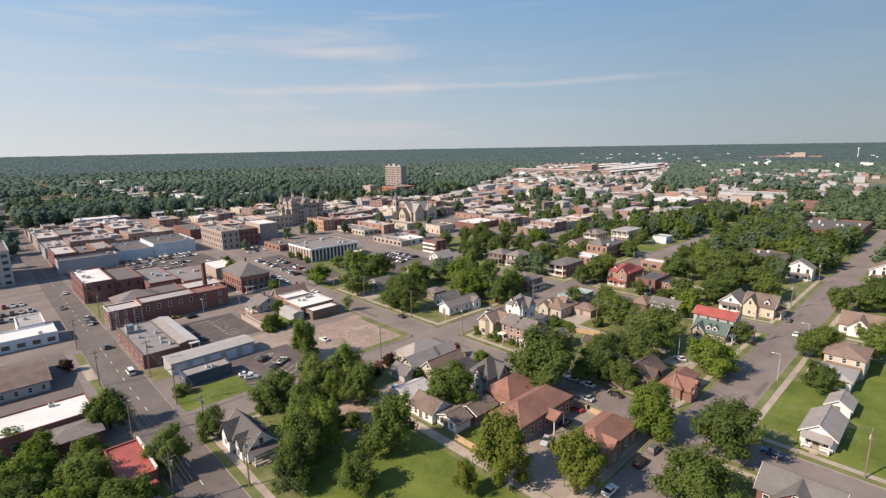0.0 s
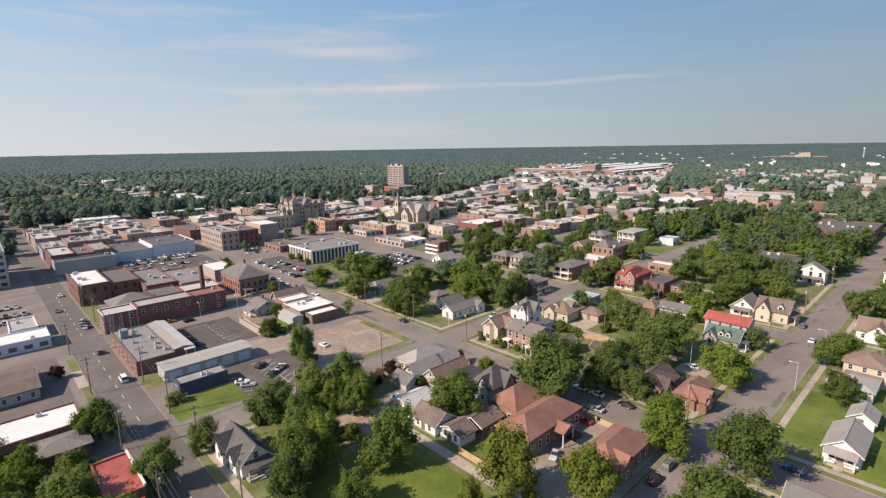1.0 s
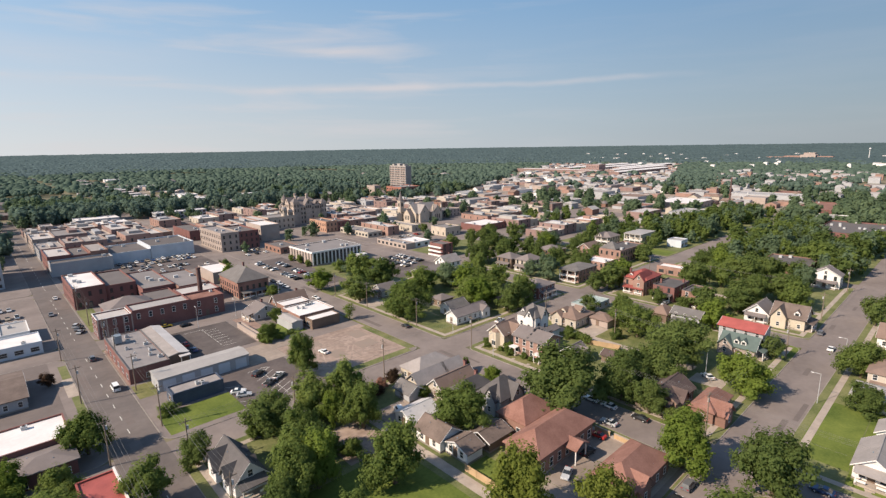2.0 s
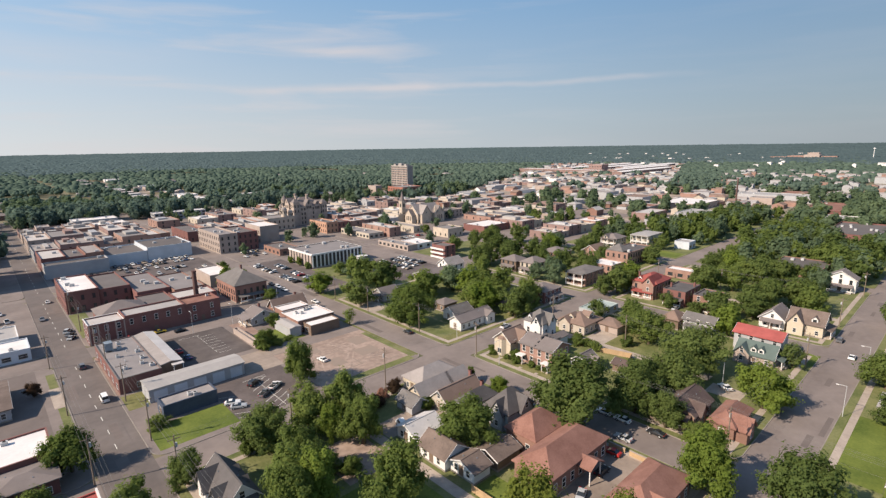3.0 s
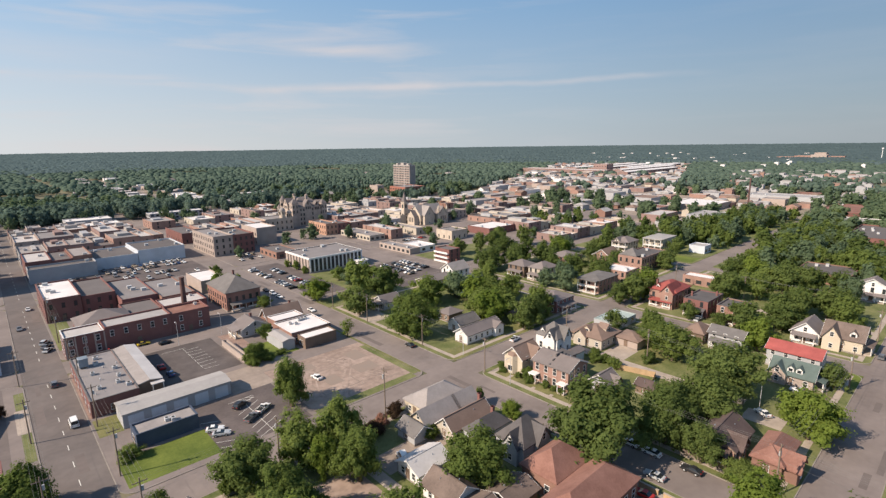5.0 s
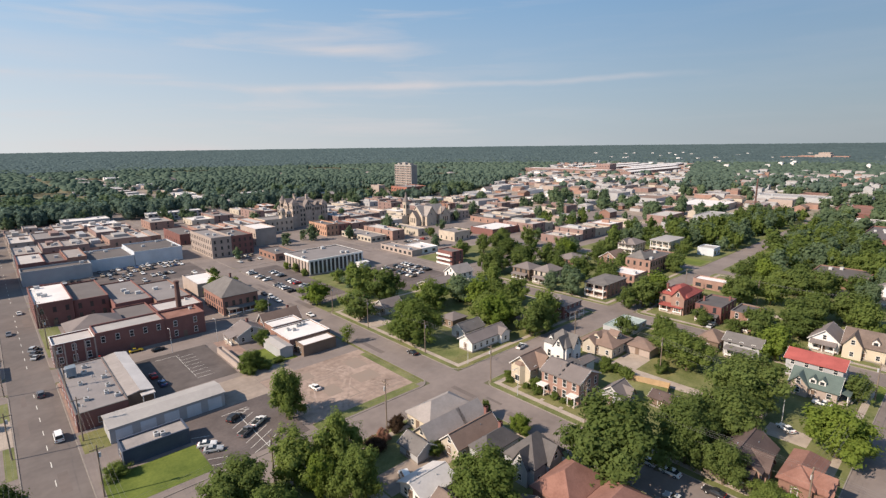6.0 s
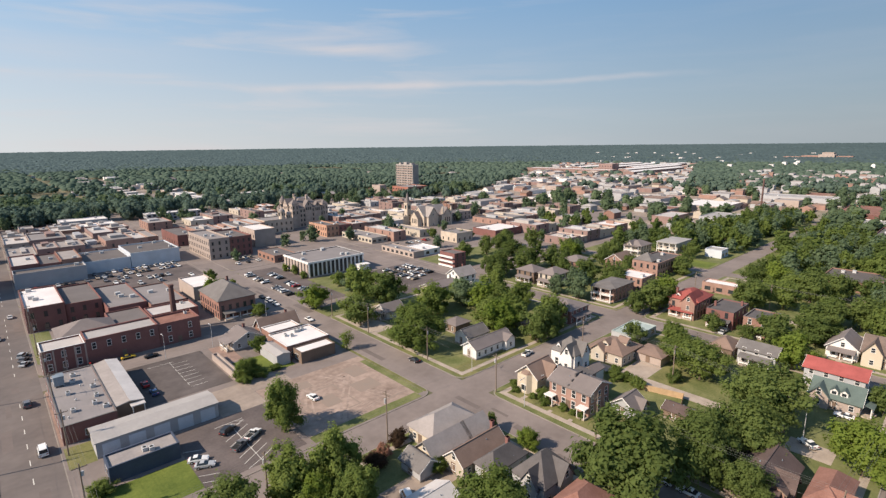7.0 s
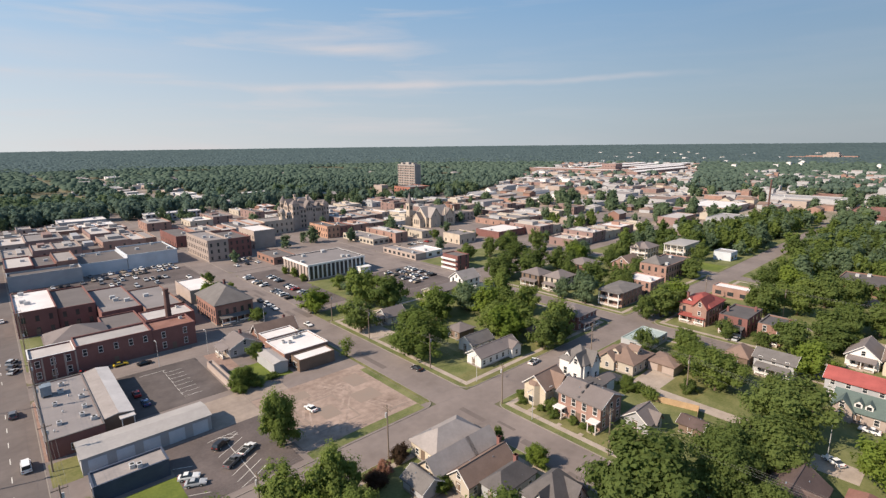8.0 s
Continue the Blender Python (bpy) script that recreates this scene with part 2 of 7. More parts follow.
M_TIN = mat("white_tin_roof", (0.52, 0.49, 0.47), 0.5, 0.14, 0.2, 1.5)
M_COOLER = mat("blue_grey_enamel", (0.2, 0.24, 0.28), 0.5, 0.2, 0.5, 3.0)
M_BROWNR = mat("dark_brown_shingles", (0.105, 0.075, 0.068), 0.95, 0.2, 0.3, 3.0)
M_RUST = mat("red_brown_shingles", (0.245, 0.118, 0.09), 0.95, 0.28, 0.22, 3.0, col2=(0.3, 0.16, 0.125))
M_REDR = mat("red_metal_roof", (0.34, 0.09, 0.078), 0.6, 0.2, 0.3, 3.0)
M_MAROON = mat("maroon_shingles", (0.26, 0.07, 0.06), 0.8, 0.2, 0.3, 3.0)
M_GREENR = mat("green_roof", (0.1, 0.132, 0.12), 0.8, 0.2, 0.3, 3.0)
M_METAL = mat("galvanised_roof", (0.36, 0.335, 0.315), 0.6, 0.16, 0.2, 1.5, rand=0.15)
M_MEMB = mat("white_membrane", (0.69, 0.65, 0.625), 0.7, 0.12, 0.15, 1.5)
M_STAINED = mat("stained_white_membrane", (0.64, 0.595, 0.565), 0.8, 0.22, 0.2, 1.5, col2=(0.42, 0.385, 0.36))
M_GREYR = mat("grey_membrane", (0.22, 0.2, 0.195), 0.9, 0.2, 0.12, 1.5, rand=0.3)
M_TARR = mat("tar_roof", (0.13, 0.115, 0.11), 0.9, 0.25, 0.12, 1.5, rand=0.3)
M_GLASS = mat("window_glass", (0.03, 0.035, 0.04), 0.12, 0.3, 1.0, 3.0, spec=0.6)
M_STEEL = mat("painted_steel", (0.45, 0.45, 0.45), 0.5, 0.15, 0.5, 4.0)
M_WOOD = mat("weathered_wood", (0.2, 0.155, 0.12), 0.9, 0.25, 0.5, 6.0)
M_FENCE = mat("fence_wood", (0.42, 0.29, 0.17), 0.9, 0.2, 0.5, 6.0)
M_BARK = mat("bark", (0.12, 0.09, 0.065), 0.95, 0.3, 0.6, 6.0)
M_RUBBER = mat("tyre_rubber", (0.02, 0.02, 0.02), 0.9, 0.2)
M_LEAF = leaf_mat("oak_leaves", (0.115, 0.162, 0.044), (0.275, 0.335, 0.098), 0.56)
M_LEAF2 = leaf_mat("maple_leaves", (0.125, 0.182, 0.036), (0.285, 0.355, 0.078), 0.56)
M_LEAF3 = leaf_mat("dark_leaves", (0.103, 0.146, 0.045), (0.228, 0.282, 0.09), 0.56)
M_LEAF4 = leaf_mat("bronze_leaves", (0.052, 0.036, 0.024), (0.13, 0.082, 0.058))
M_LEAF6 = leaf_mat("pink_blossom", (0.16, 0.12, 0.06), (0.62, 0.26, 0.25))
M_LEAF5 = leaf_mat("yellowing_leaves", (0.115, 0.145, 0.03), (0.265, 0.295, 0.066), 0.5)
# paler and bluer than the near leaves: haze mixed into the colour
M_WOODS_HAZED = leaf_mat("woods_leaves_hazed", (0.125, 0.18, 0.148), (0.235, 0.315, 0.235), 0.58, 0.03)
# the blue-grey haze of the far distance is put into this leaf colour
M_DISTANT_HAZED = leaf_mat("distant_woods_hazed", (0.125, 0.18, 0.188), (0.2, 0.272, 0.275), 0.5, 0.02)
# cooler green, tinted with a little haze for the middle distance
M_GROVE_HAZED = leaf_mat("grove_leaves_hazed", (0.11, 0.16, 0.095), (0.245, 0.315, 0.17), 0.56, 0.06)


# ---------------------------------------------------------------- building blocks
def box(bm, x0, x1, y0, y1, z0, z1):
    v = [bm.verts.new((x, y, z)) for z in (z0, z1) for x, y in ((x0, y0), (x1, y0), (x1, y1), (x0, y1))]
    for f in ((3, 2, 1, 0), (4, 5, 6, 7), (0, 1, 5, 4), (1, 2, 6, 5), (2, 3, 7, 6), (3, 0, 4, 7)):
        bm.faces.new([v[i] for i in f])
    return bm


def boxes(*rows):
    bm = bmesh.new()
    for r in rows:
        box(bm, *r)
    return bm


def solid(bm, pts, faces):
    v = [bm.verts.new(p) for p in pts]
    for f in faces:
        bm.faces.new([v[i] for i in f])
    return bm


def extrude(poly, z0, z1, bm=None):
    """An upright prism over a polygon given anticlockwise."""
    bm = bm or bmesh.new()
    n = len(poly)
    lo = [bm.verts.new((x, y, z0)) for x, y in poly]
    hi = [bm.verts.new((x, y, z1)) for x, y in poly]
    bm.faces.new(hi)
    bm.faces.new(lo[::-1])
    for i in range(n):
        j = (i + 1) % n
        bm.faces.new((lo[i], lo[j], hi[j], hi[i]))
    return bm


def cyl(bm, x, y, z0, z1, r0, r1, n=8, tilt=(0, 0)):
    lo = [bm.verts.new((x + r0 * math.cos(a), y + r0 * math.sin(a), z0)) for a in [2 * math.pi * i / n for i in range(n)]]
    hi = [bm.verts.new((x + tilt[0] + r1 * math.cos(a), y + tilt[1] + r1 * math.sin(a), z1)) for a in [2 * math.pi * i / n for i in range(n)]]
    bm.faces.new(hi)
    bm.faces.new(lo[::-1])
    for i in range(n):
        bm.faces.new((lo[i], lo[(i + 1) % n], hi[(i + 1) % n], hi[i]))
    return bm


def mesh_of(bm, name, material):
    me = bpy.data.meshes.new(name)
    bm.normal_update()
    bm.to_mesh(me)
    bm.free()
    me.materials.append(material)
    return me


def part(name, bm, material, parent, label=""):
    ob = new(name, mesh_of(bm, name, material))
    ob.parent = parent
    return tagged(ob, label)


def shared(name, me, parent, x, y, z, rz=0.0, scale=(1, 1, 1)):
    ob = new(name, me)
    ob.parent = parent
    ob.location, ob.rotation_euler, ob.scale = (x, y, z), (0, 0, radians(rz)), scale
    return ob


def thing(name, x, y, z, label, category, group="", rz=0.0):
    ob = new(name)
    ob.location, ob.rotation_euler = (x, y, z), (0, 0, radians(rz))
    return tagged(ob, label, category, group)


def setting(name, bm, material, label, category):
    ob = new(name, mesh_of(bm, name, material))
    return tagged(ob, label, category, kind="structure")


FOOT = []          # footprints that trees keep clear of
KERB = 0.12        # the blocks stand this far above the carriageways

# ---------------------------------------------------------------- ground and streets
CX, CY = 150.0, 150.0


def rise(r):
    """The open country climbs gently towards the horizon."""
    return 0.0 if r < 1300 else 25.0 * min(1.0, (r - 1300) / 3300) ** 1.15


bm = bmesh.new()
rings = [0, 300, 700, 1300, 1700, 2200, 2800, 3500, 4200, 4700, 5200]
prev = None
for r in rings:
    if r == 0:
        ring = [bm.verts.new((CX, CY, 0))]
    else:
        ring = [bm.verts.new((CX + r * math.cos(a), CY + r * math.sin(a), rise(r))) for a in [2 * math.pi * i / 120 for i in range(120)]]
    if prev:
        for i in range(120):
            j = (i + 1) % 120
            if len(prev) == 1:
                bm.faces.new((prev[0], ring[i], ring[j]))
            else:
                bm.faces.new((prev[i], ring[i], ring[j], prev[j]))
    prev = ring
setting("ground", bm, M_GROUND, "gently rolling green countryside reaching to the horizon", "ground")

# carriageways: name, x0, x1, y0, y1
STREETS_Y = [(21.0, 31.3), (108.5, 119.3), (195.5, 205.0), (291.0, 299.0), (-75.0, -64.0)]
STREETS_X = [(31.0, 41.8), (119.3, 129.4), (204.3, 215.5), (297.5, 305.0), (385.0, 394.0), (474.0, 482.0), (-56.0, -47.0)]
for i, (a, b) in enumerate(STREETS_Y):
    setting("road_%d" % (i + 1), boxes((a, b, -160, 640, -0.2, 0.02 if i else 0.028)), M_ROAD if i else M_MAIN, "worn grey asphalt street with patched lanes", "road")
for i, (a, b) in enumerate(STREETS_X):
    setting("road_%d" % (i + 11), boxes((-140, 700, a, b, -0.2, 0.026)), M_ROAD, "worn grey asphalt cross street between town blocks", "road")


def rounded(x0, x1, y0, y1, r, n=5):
    """The outline of a street block with rounded corners."""
    out = []
    for cx, cy, a0 in ((x1 - r, y0 + r, -90), (x1 - r, y1 - r, 0), (x0 + r, y1 - r, 90), (x0 + r, y0 + r, 180)):
        out += [(cx + r * math.cos(radians(a0 + 90 * k / n)), cy + r * math.sin(radians(a0 + 90 * k / n))) for k in range(n + 1)]
    return out


def kerb_ring(x0, x1, y0, y1, r, k, z0, z1):
    a, b_ = rounded(x0, x1, y0, y1, r), rounded(x0 + k, x1 - k, y0 + k, y1 - k, r - k)
    bm = bmesh.new()
    va = [[bm.verts.new((x, y, z)) for x, y in p] for p, z in ((a, z0), (a, z1), (b_, z1), (b_, z0))]
    n = len(a)
    for i in range(n):
        j = (i + 1) % n
        for q in range(3):
            bm.faces.new((va[q][i], va[q][j], va[q + 1][j], va[q + 1][i]))
    return bm


def lot(x0, x1, y0, y1, material, label, z=KERB, name="pavement"):
    return setting(name, boxes((x0, x1, y0, y1, -0.2, z)), material, label, name)


XS = [(-64.0, 21.0), (31.3, 108.5), (119.3, 195.5), (205.0, 291.0), (299.0, 520.0)]
YS = [(-47.0, 31.0), (41.8, 119.3), (129.4, 204.3), (215.5, 297.5), (305.0, 385.0), (394.0, 474.0), (482.0, 640.0)]
for i, (a, b) in enumerate(XS):
    for j, (c, d) in enumerate(YS):
        town = (i <= 1 and j >= 2) or (i in (2, 3) and j >= 3) or j >= 4 or (i == 4 and j >= 3)
        setting("pavement", extrude(rounded(a + .01, b - .01, c + .01, d - .01, 3.5), -.2, KERB), M_ROAD if town else M_YARD, "kerbed town block with worn asphalt yards" if town else "kerbed residential block with patchy grass yards", "pavement")
        if i > 3:
            continue
        setting("kerb", kerb_ring(a - .02, b + .02, c - .02, d + .02, 3.5, .2, -.1, KERB + .02), M_KERB, "pale concrete kerb along the block", "kerb")
        if not town:
            s0, s1 = 2.0, 3.5
            setting("sidewalk", boxes((a + s0, a + s1, c + 2, d - 2, 0, KERB + .03), (b - s1, b - s0, c + 2, d - 2, 0, KERB + .03), (a + s1, b - s1, c + s0, c + s1, 0, KERB + .03), (a + s1, b - s1, d - s1, d - s0, 0, KERB + .03)), M_PATH, "concrete sidewalk behind a grass verge", "sidewalk")

# dashed lane line of the main street
bm = bmesh.new()
for k in range(52):
    y = 74.0 + 8.2 * k
    if not any(c - 3 < y < d + 2 for c, d in STREETS_X):
        box(bm, 26.1, 26.25, y, y + 2.6, 0.0, 0.034)
setting("lane_marking", bm, M_PAINT, "worn white dashed lane line on asphalt", "road marking")
# yards, lots and lawns laid on the blocks
lot(33.0, 52.0, 131.5, 143.8, M_LAWN, "mown green lawn on a corner lot", KERB + .012, "lawn")
lot(50.8, 72.5, 131.2, 155.5, M_LOT, "asphalt car park with painted bays", KERB + .016, "car_park")
lot(49.5, 72.0, 174.0, 203.5, M_TAR, "dark asphalt car park behind a shop", KERB + .016, "car_park")
lot(74.0, 107.0, 131.8, 163.5, M_DIRT, "bare brown dirt lot with patches of old paving", KERB + .012, "vacant_lot")
lot(38.5, 68.0, 45.0, 90.5, M_LAWN, "wide mown lawn among trees", KERB + .014, "lawn")
lot(128.0, 160.0, 19.8, 29.2, M_LAWN, "mown green side lawn of a bungalow", KERB + .014, "lawn")
lot(122.9, 190.0, -6.0, 19.6, M_LAWN, "mown green lawn around a bungalow", KERB + .014, "lawn")
lot(69.6, 72.2, 43.0, 118.0, M_PATH, "pale concrete alley between back yards", KERB + .024, "alley")
lot(153.5, 157.5, 60.0, 108.0, M_PATH, "pale gravel alley behind houses", KERB + .024, "alley")
lot(82.5, 105.2, 42.5, 66.0, M_GRAVEL, "pale paved courtyard of the brown-roofed buildings", KERB + .018, "courtyard")
lot(-64, 16.5, 151.5, 204.0, M_ROAD2, "broad worn parking yard beside the main street", KERB + .01, "car_park")
lot(120.3, 160.0, 129.9, 137.0, M_GRASS, "front lawn along the street corner", KERB + .012, "lawn")
lot(122.9, 127.0, 90.0, 117.0, M_GRASS, "front lawns with walks along the street", KERB + .012, "lawn")
lot(32.0, 37.0, 156.5, 166.5, M_GRASS, "small patch of grass beside the shed", KERB + .012, "lawn")
lot(76.0, 90.0, 172.0, 186.0, M_LAWN, "green back lawn behind a small house", KERB + .014, "lawn")
lot(74.4, 80.0, 187.0, 203.0, M_PATIO, "old red brick paved patio", KERB + .018, "patio")
lot(107.3, 108.3, 131.5, 200.0, M_GRASS, "grass verge along the street", KERB + .016, "lawn")
lot(105.2, 107.2, 131.8, 160.0, M_YARD, "weedy grass edge of the dirt lot", KERB + .016, "lawn")
lot(74.0, 105.1, 130.0, 133.0, M_YARD, "weedy grass bank of the dirt lot", KERB + .018, "lawn")
bm, trng = bmesh.new(), random.Random(44)
for x, y, a, n in ((78, 138, 70, 12), (84, 134, 58, 13), (92, 160, -68, 12), (76, 152, 6, 13), (99, 136, 112, 11)):
    for side in (-.8, .8):
        px, py, h, pts = x, y, radians(a), []
        for k in range(n):
            w = .28 + trng.uniform(-.1, .12)
            nx, ny = -math.sin(h), math.cos(h)
            pts.append(((px + nx * (side - w), py + ny * (side - w)), (px + nx * (side + w), py + ny * (side + w))))
            px, py, h = px + 2 * math.cos(h), py + 2 * math.sin(h), h + .05 * math.sin(k * .7 + x)
        for (p, q), (r_, t_) in zip(pts, pts[1:]):
            if all(75 < c[0] < 104.5 and 133.4 < c[1] < 162.5 for c in (p, q, r_, t_)):
                bm.faces.new([bm.verts.new((c[0], c[1], KERB + .017 + .0004 * k)) for c in (p, r_, t_, q)])
bmesh.ops.recalc_face_normals(bm, faces=bm.faces)
setting("wheel_track", bm, M_TRACK, "pale worn wheel tracks over the dirt lot", "vacant lot")
lot(84.6, 106.0, 163.6, 170.4, M_ROAD, "old asphalt lane beside the dirt lot", KERB + .014, "lane")
lot(18.6, 20.7, 186.0, 198.0, M_YARD, "worn grass verge beside the main street", KERB + .012, "lawn")
lot(18.8, 20.7, 156.0, 171.0, M_YARD, "worn grass verge beside the main street", KERB + .012, "lawn")
lot(18.2, 20.7, 171.2, 185.8, M_PATH, "concrete crossover beside the main street", KERB + .012, "driveway")
lot(57.0, 68.6, 92.0, 107.0, M_DIRT, "bare earth yard under trees", KERB + .012, "yard")
lot(74.0, 80.0, 64.5, 74.5, M_LAWN, "small fenced back lawn", KERB + .012, "lawn")
lot(72.6, 90.0, 99.5, 106.5, M_GRAVEL, "gravel yard behind houses", KERB + .01, "yard")
lot(141.0, 148.5, 72.0, 79.0, M_PATH, "pale concrete pad by the alley", KERB + .014, "yard")
lot(122.9, 138.0, 84.0, 118.0, M_GRASS, "front lawns of the brick houses", KERB + .008, "lawn")
lot(157.6, 167.0, 94.0, 101.5, M_PATH, "pale driveway behind the bungalow", KERB + .01, "driveway")
lot(157.6, 182.0, 85.0, 93.6, M_GRASS, "back lawn beside the alley", KERB + .012, "lawn")
lot(184.0, 195.0, 42.0, 47.0, M_LAWN, "front lawn of the red-roofed house", KERB + .012, "lawn")
lot(193.1, 195.3, 45.0, 117.0, M_GRASS, "grass verge along the street", KERB + .04, "lawn")
lot(236.4, 239.8, 44.5, 118.0, M_PATH, "pale gravel alley behind houses", KERB + .024, "alley")
lot(62.6, 73.9, 155.6, 171.0, M_GRAVEL, "pinkish bare gravel lane beside the car park", KERB + .013, "lane")
lot(74.0, 84.5, 163.7, 171.0, M_GRAVEL, "pinkish bare gravel lane beside the dirt lot", KERB + .013, "lane")
FOOT.append((236.4, 239.8, 44.5, 118.0))
# front walks from the sidewalk to the doors
for k, (x0, x1, y) in enumerate([(122.8, 125.2, 111.0), (122.8, 123.8, 102.2), (122.8, 123.8, 96.4), (122.6, 124.0, 16.0), (122.8, 125.0, 47.0), (122.8, 125.0, 57.0), (124.0, 126.2, 16.0)]):
    lot(x0, x1, y - .5, y + .5, M_PATH, "short concrete walk up to a front door", KERB + .034, "path")
# darker patches in the carriageways
prng = random.Random(9)
bm, laid = bmesh.new(), []
for k in range(70):
    if prng.random() < .6:
        a, b_ = prng.choice(STREETS_Y[:3])
        x, y, w, d = prng.uniform(a + .5, b_ - 2.9), prng.uniform(45, 330), prng.uniform(.8, 2.4), prng.uniform(2, 14)
    else:
        a, b_ = prng.choice(STREETS_X[:4])
        x, y, w, d = prng.uniform(25, 280), prng.uniform(a + .5, b_ - 2.9), prng.uniform(2, 12), prng.uniform(.8, 2.4)
    if any(x < q[1] and x + w > q[0] and y < q[3] and y + d > q[2] for q in laid):
        continue
    laid.append((x, x + w, y, y + d))
    box(bm, x, x + w, y, y + d, 0, .0305)
setting("road_patch", bm, M_ROAD2, "darker asphalt repair patches in the streets", "road")
for r in ((153.5, 157.5, 60.0, 108.0), (69.0, 72.3, 43.0, 118.0), (82.5, 105, 42.5, 60), (159, 176, 88, 101), (141, 149, 72, 79), (122.9, 127, 84, 118), (150, 156, 50, 60), (168, 176, 44, 47), (128, 160, 8, 30)):
    FOOT.append(r)
lot(122.9, 131.0, 176.0, 190.0, M_PATH, "pale paved yard before a cottage", KERB + .03, "yard")
lot(301.5, 316.0, 131.0, 150.0, M_LAWN, "mown corner lawn by the side street", KERB + .014, "lawn")
for r in ((122, 132, 176, 190), (266, 300, 108, 119), (299, 346, 110, 151), (296, 312, 150, 166), (160, 195, 204, 252)):
    FOOT.append(r)
lot(119.4, 195.4, 204.2, 215.6, M_YARD, "grassed yards closing the end of the side street", KERB + .004, "yard")
lot(160.0, 195.0, 206.0, 252.0, M_LOT, "asphalt car park behind the white house", KERB + .016, "car_park")
lot(123.0, 140.0, 222.0, 297.0, M_LOT, "asphalt car park beside the office block", KERB + .012, "car_park")
lot(34.0, 107.0, 306.0, 339.5, M_LOT, "large downtown asphalt car park", KERB + .012, "car_park")
lot(72.5, 82.4, 42.4, 60.0, M_GRAVEL, "pale gravel apron beside the courtyard", KERB + .016, "courtyard")
lot(62.0, 68.9, 42.6, 47.0, M_GRAVEL, "pale gravel drive at the lawn's edge", KERB + .02, "driveway")
lot(147.0, 153.4, 50.0, 58.5, M_PATH, "pale concrete driveway off the alley", KERB + .012, "driveway")

lot(31.9, 37.6, 227.0, 262.0, M_YARD, "weedy grass strip beside the brick buildings", KERB + .012, "lawn")

lot(208.0, 262.0, 222.0, 256.0, M_YARD, "worn grass round the apartment block", KERB + .012, "lawn")

# old paving and foundations in the dirt lot
for k, (x, y, w, dd) in enumerate([(80, 138, 11, .5), (80, 138, .5, 14), (91, 138, .5, 14), (80, 152, 11.5, .5), (94.5, 143, 7, 6), (82, 155.5, 5, 4), (97, 135, 6, .6), (98, 152, 5, 7), (76, 144, 3, 3), (84, 142, 4.5, 6)]):
    lot(x, x + w, y, y + dd, M_OLDPAVE, "remnant of old broken paving in bare earth", KERB + .018 + .001 * k, "old_paving")

lot(139.8, 160.0, 218.0, 259.5, M_YARD, "worn grass and trees beside the office block", KERB + .013, "lawn")
lot(31.7, 32.25, 168.0, 203.0, M_PATIO, "narrow red brick walk along the shop front", KERB + .016, "path")


# ---------------------------------------------------------------- windows, shared meshes
def window_meshes(w, h, frame_mat):
    fr = boxes((-w / 2 - .09, -w / 2, -.05, .06, 0, h), (w / 2, w / 2 + .09, -.05, .06, 0, h), (-w / 2 - .09, w / 2 + .09, -.05, .06, h, h + .12), (-w / 2 - .14, w / 2 + .14, -.05, .1, -.1, 0), (-w / 2, w / 2, -.05, .04, h * .48, h * .53))
    return mesh_of(fr, "window", frame_mat), mesh_of(boxes((-w / 2, w / 2, -.04, .02, 0, h)), "pane", M_GLASS)


WIN = {"small": window_meshes(0.9, 1.35, M_WHITE), "tall": window_meshes(1.0, 1.9, M_WHITE), "stone": window_meshes(1.1, 1.9, M_TAN), "wide": window_meshes(2.2, 1.4, M_STEEL)}
DOOR = mesh_of(boxes((-.5, .5, -.05, .05, 0, 2.1), (-.6, -.5, -.05, .09, 0, 2.2), (.5, .6, -.05, .09, 0, 2.2), (-.6, .6, -.05, .09, 2.1, 2.25)), "door", M_BROWNW)


def face_items(side, w, d, s):
    """A place on the wall of a w by d body centred at the origin: x, y, turn. s runs along the wall."""
    return {"s": (s, -d / 2, 180), "n": (s, d / 2, 0), "w": (-w / 2, s, 90), "e": (w / 2, s, -90)}[side]


FARWIN = {"tall": mesh_of(boxes((-.55, .55, -.05, .03, 0, 1.9), (-.7, .7, -.05, .08, -.15, 0)), "window", M_GLASS), "wide": mesh_of(boxes((-1.2, 1.2, -.05, .03, 0, 1.5), (-1.3, 1.3, -.05, .08, -.15, 0)), "window", M_GLASS)}


def put_windows(parent, w, d, sides, sills, kind="small", gap=2.6, skip=()):
    if kind not in ("far_tall", "far_wide") and math.hypot(*parent.location[:2]) > 235:
        kind = "far_wide" if kind == "wide" else "far_tall"
    if kind in ("far_tall", "far_wide"):
        for side in sides:
            run = w if side in "sn" else d
            n = max(1, int((run - 1.0) / gap))
            for z in sills:
                for i in range(n):
                    x, y, rz = face_items(side, w, d, (i + .5) * run / n - run / 2)
                    shared("window", FARWIN[kind[4:]], parent, x, y, z, rz)
        return
    win, pane = WIN[kind]
    for side in sides:
        run = w if side in "sn" else d
        n = max(1, int((run - 1.0) / gap))
        for z in sills:
            for i in range(n):
                if (side, i) in skip:
                    continue
                s = (i + .5) * run / n - run / 2
                x, y, rz = face_items(side, w, d, s)
                f = shared("window", win, parent, x, y, z, rz)
                shared("pane", pane, f, 0, 0, 0)


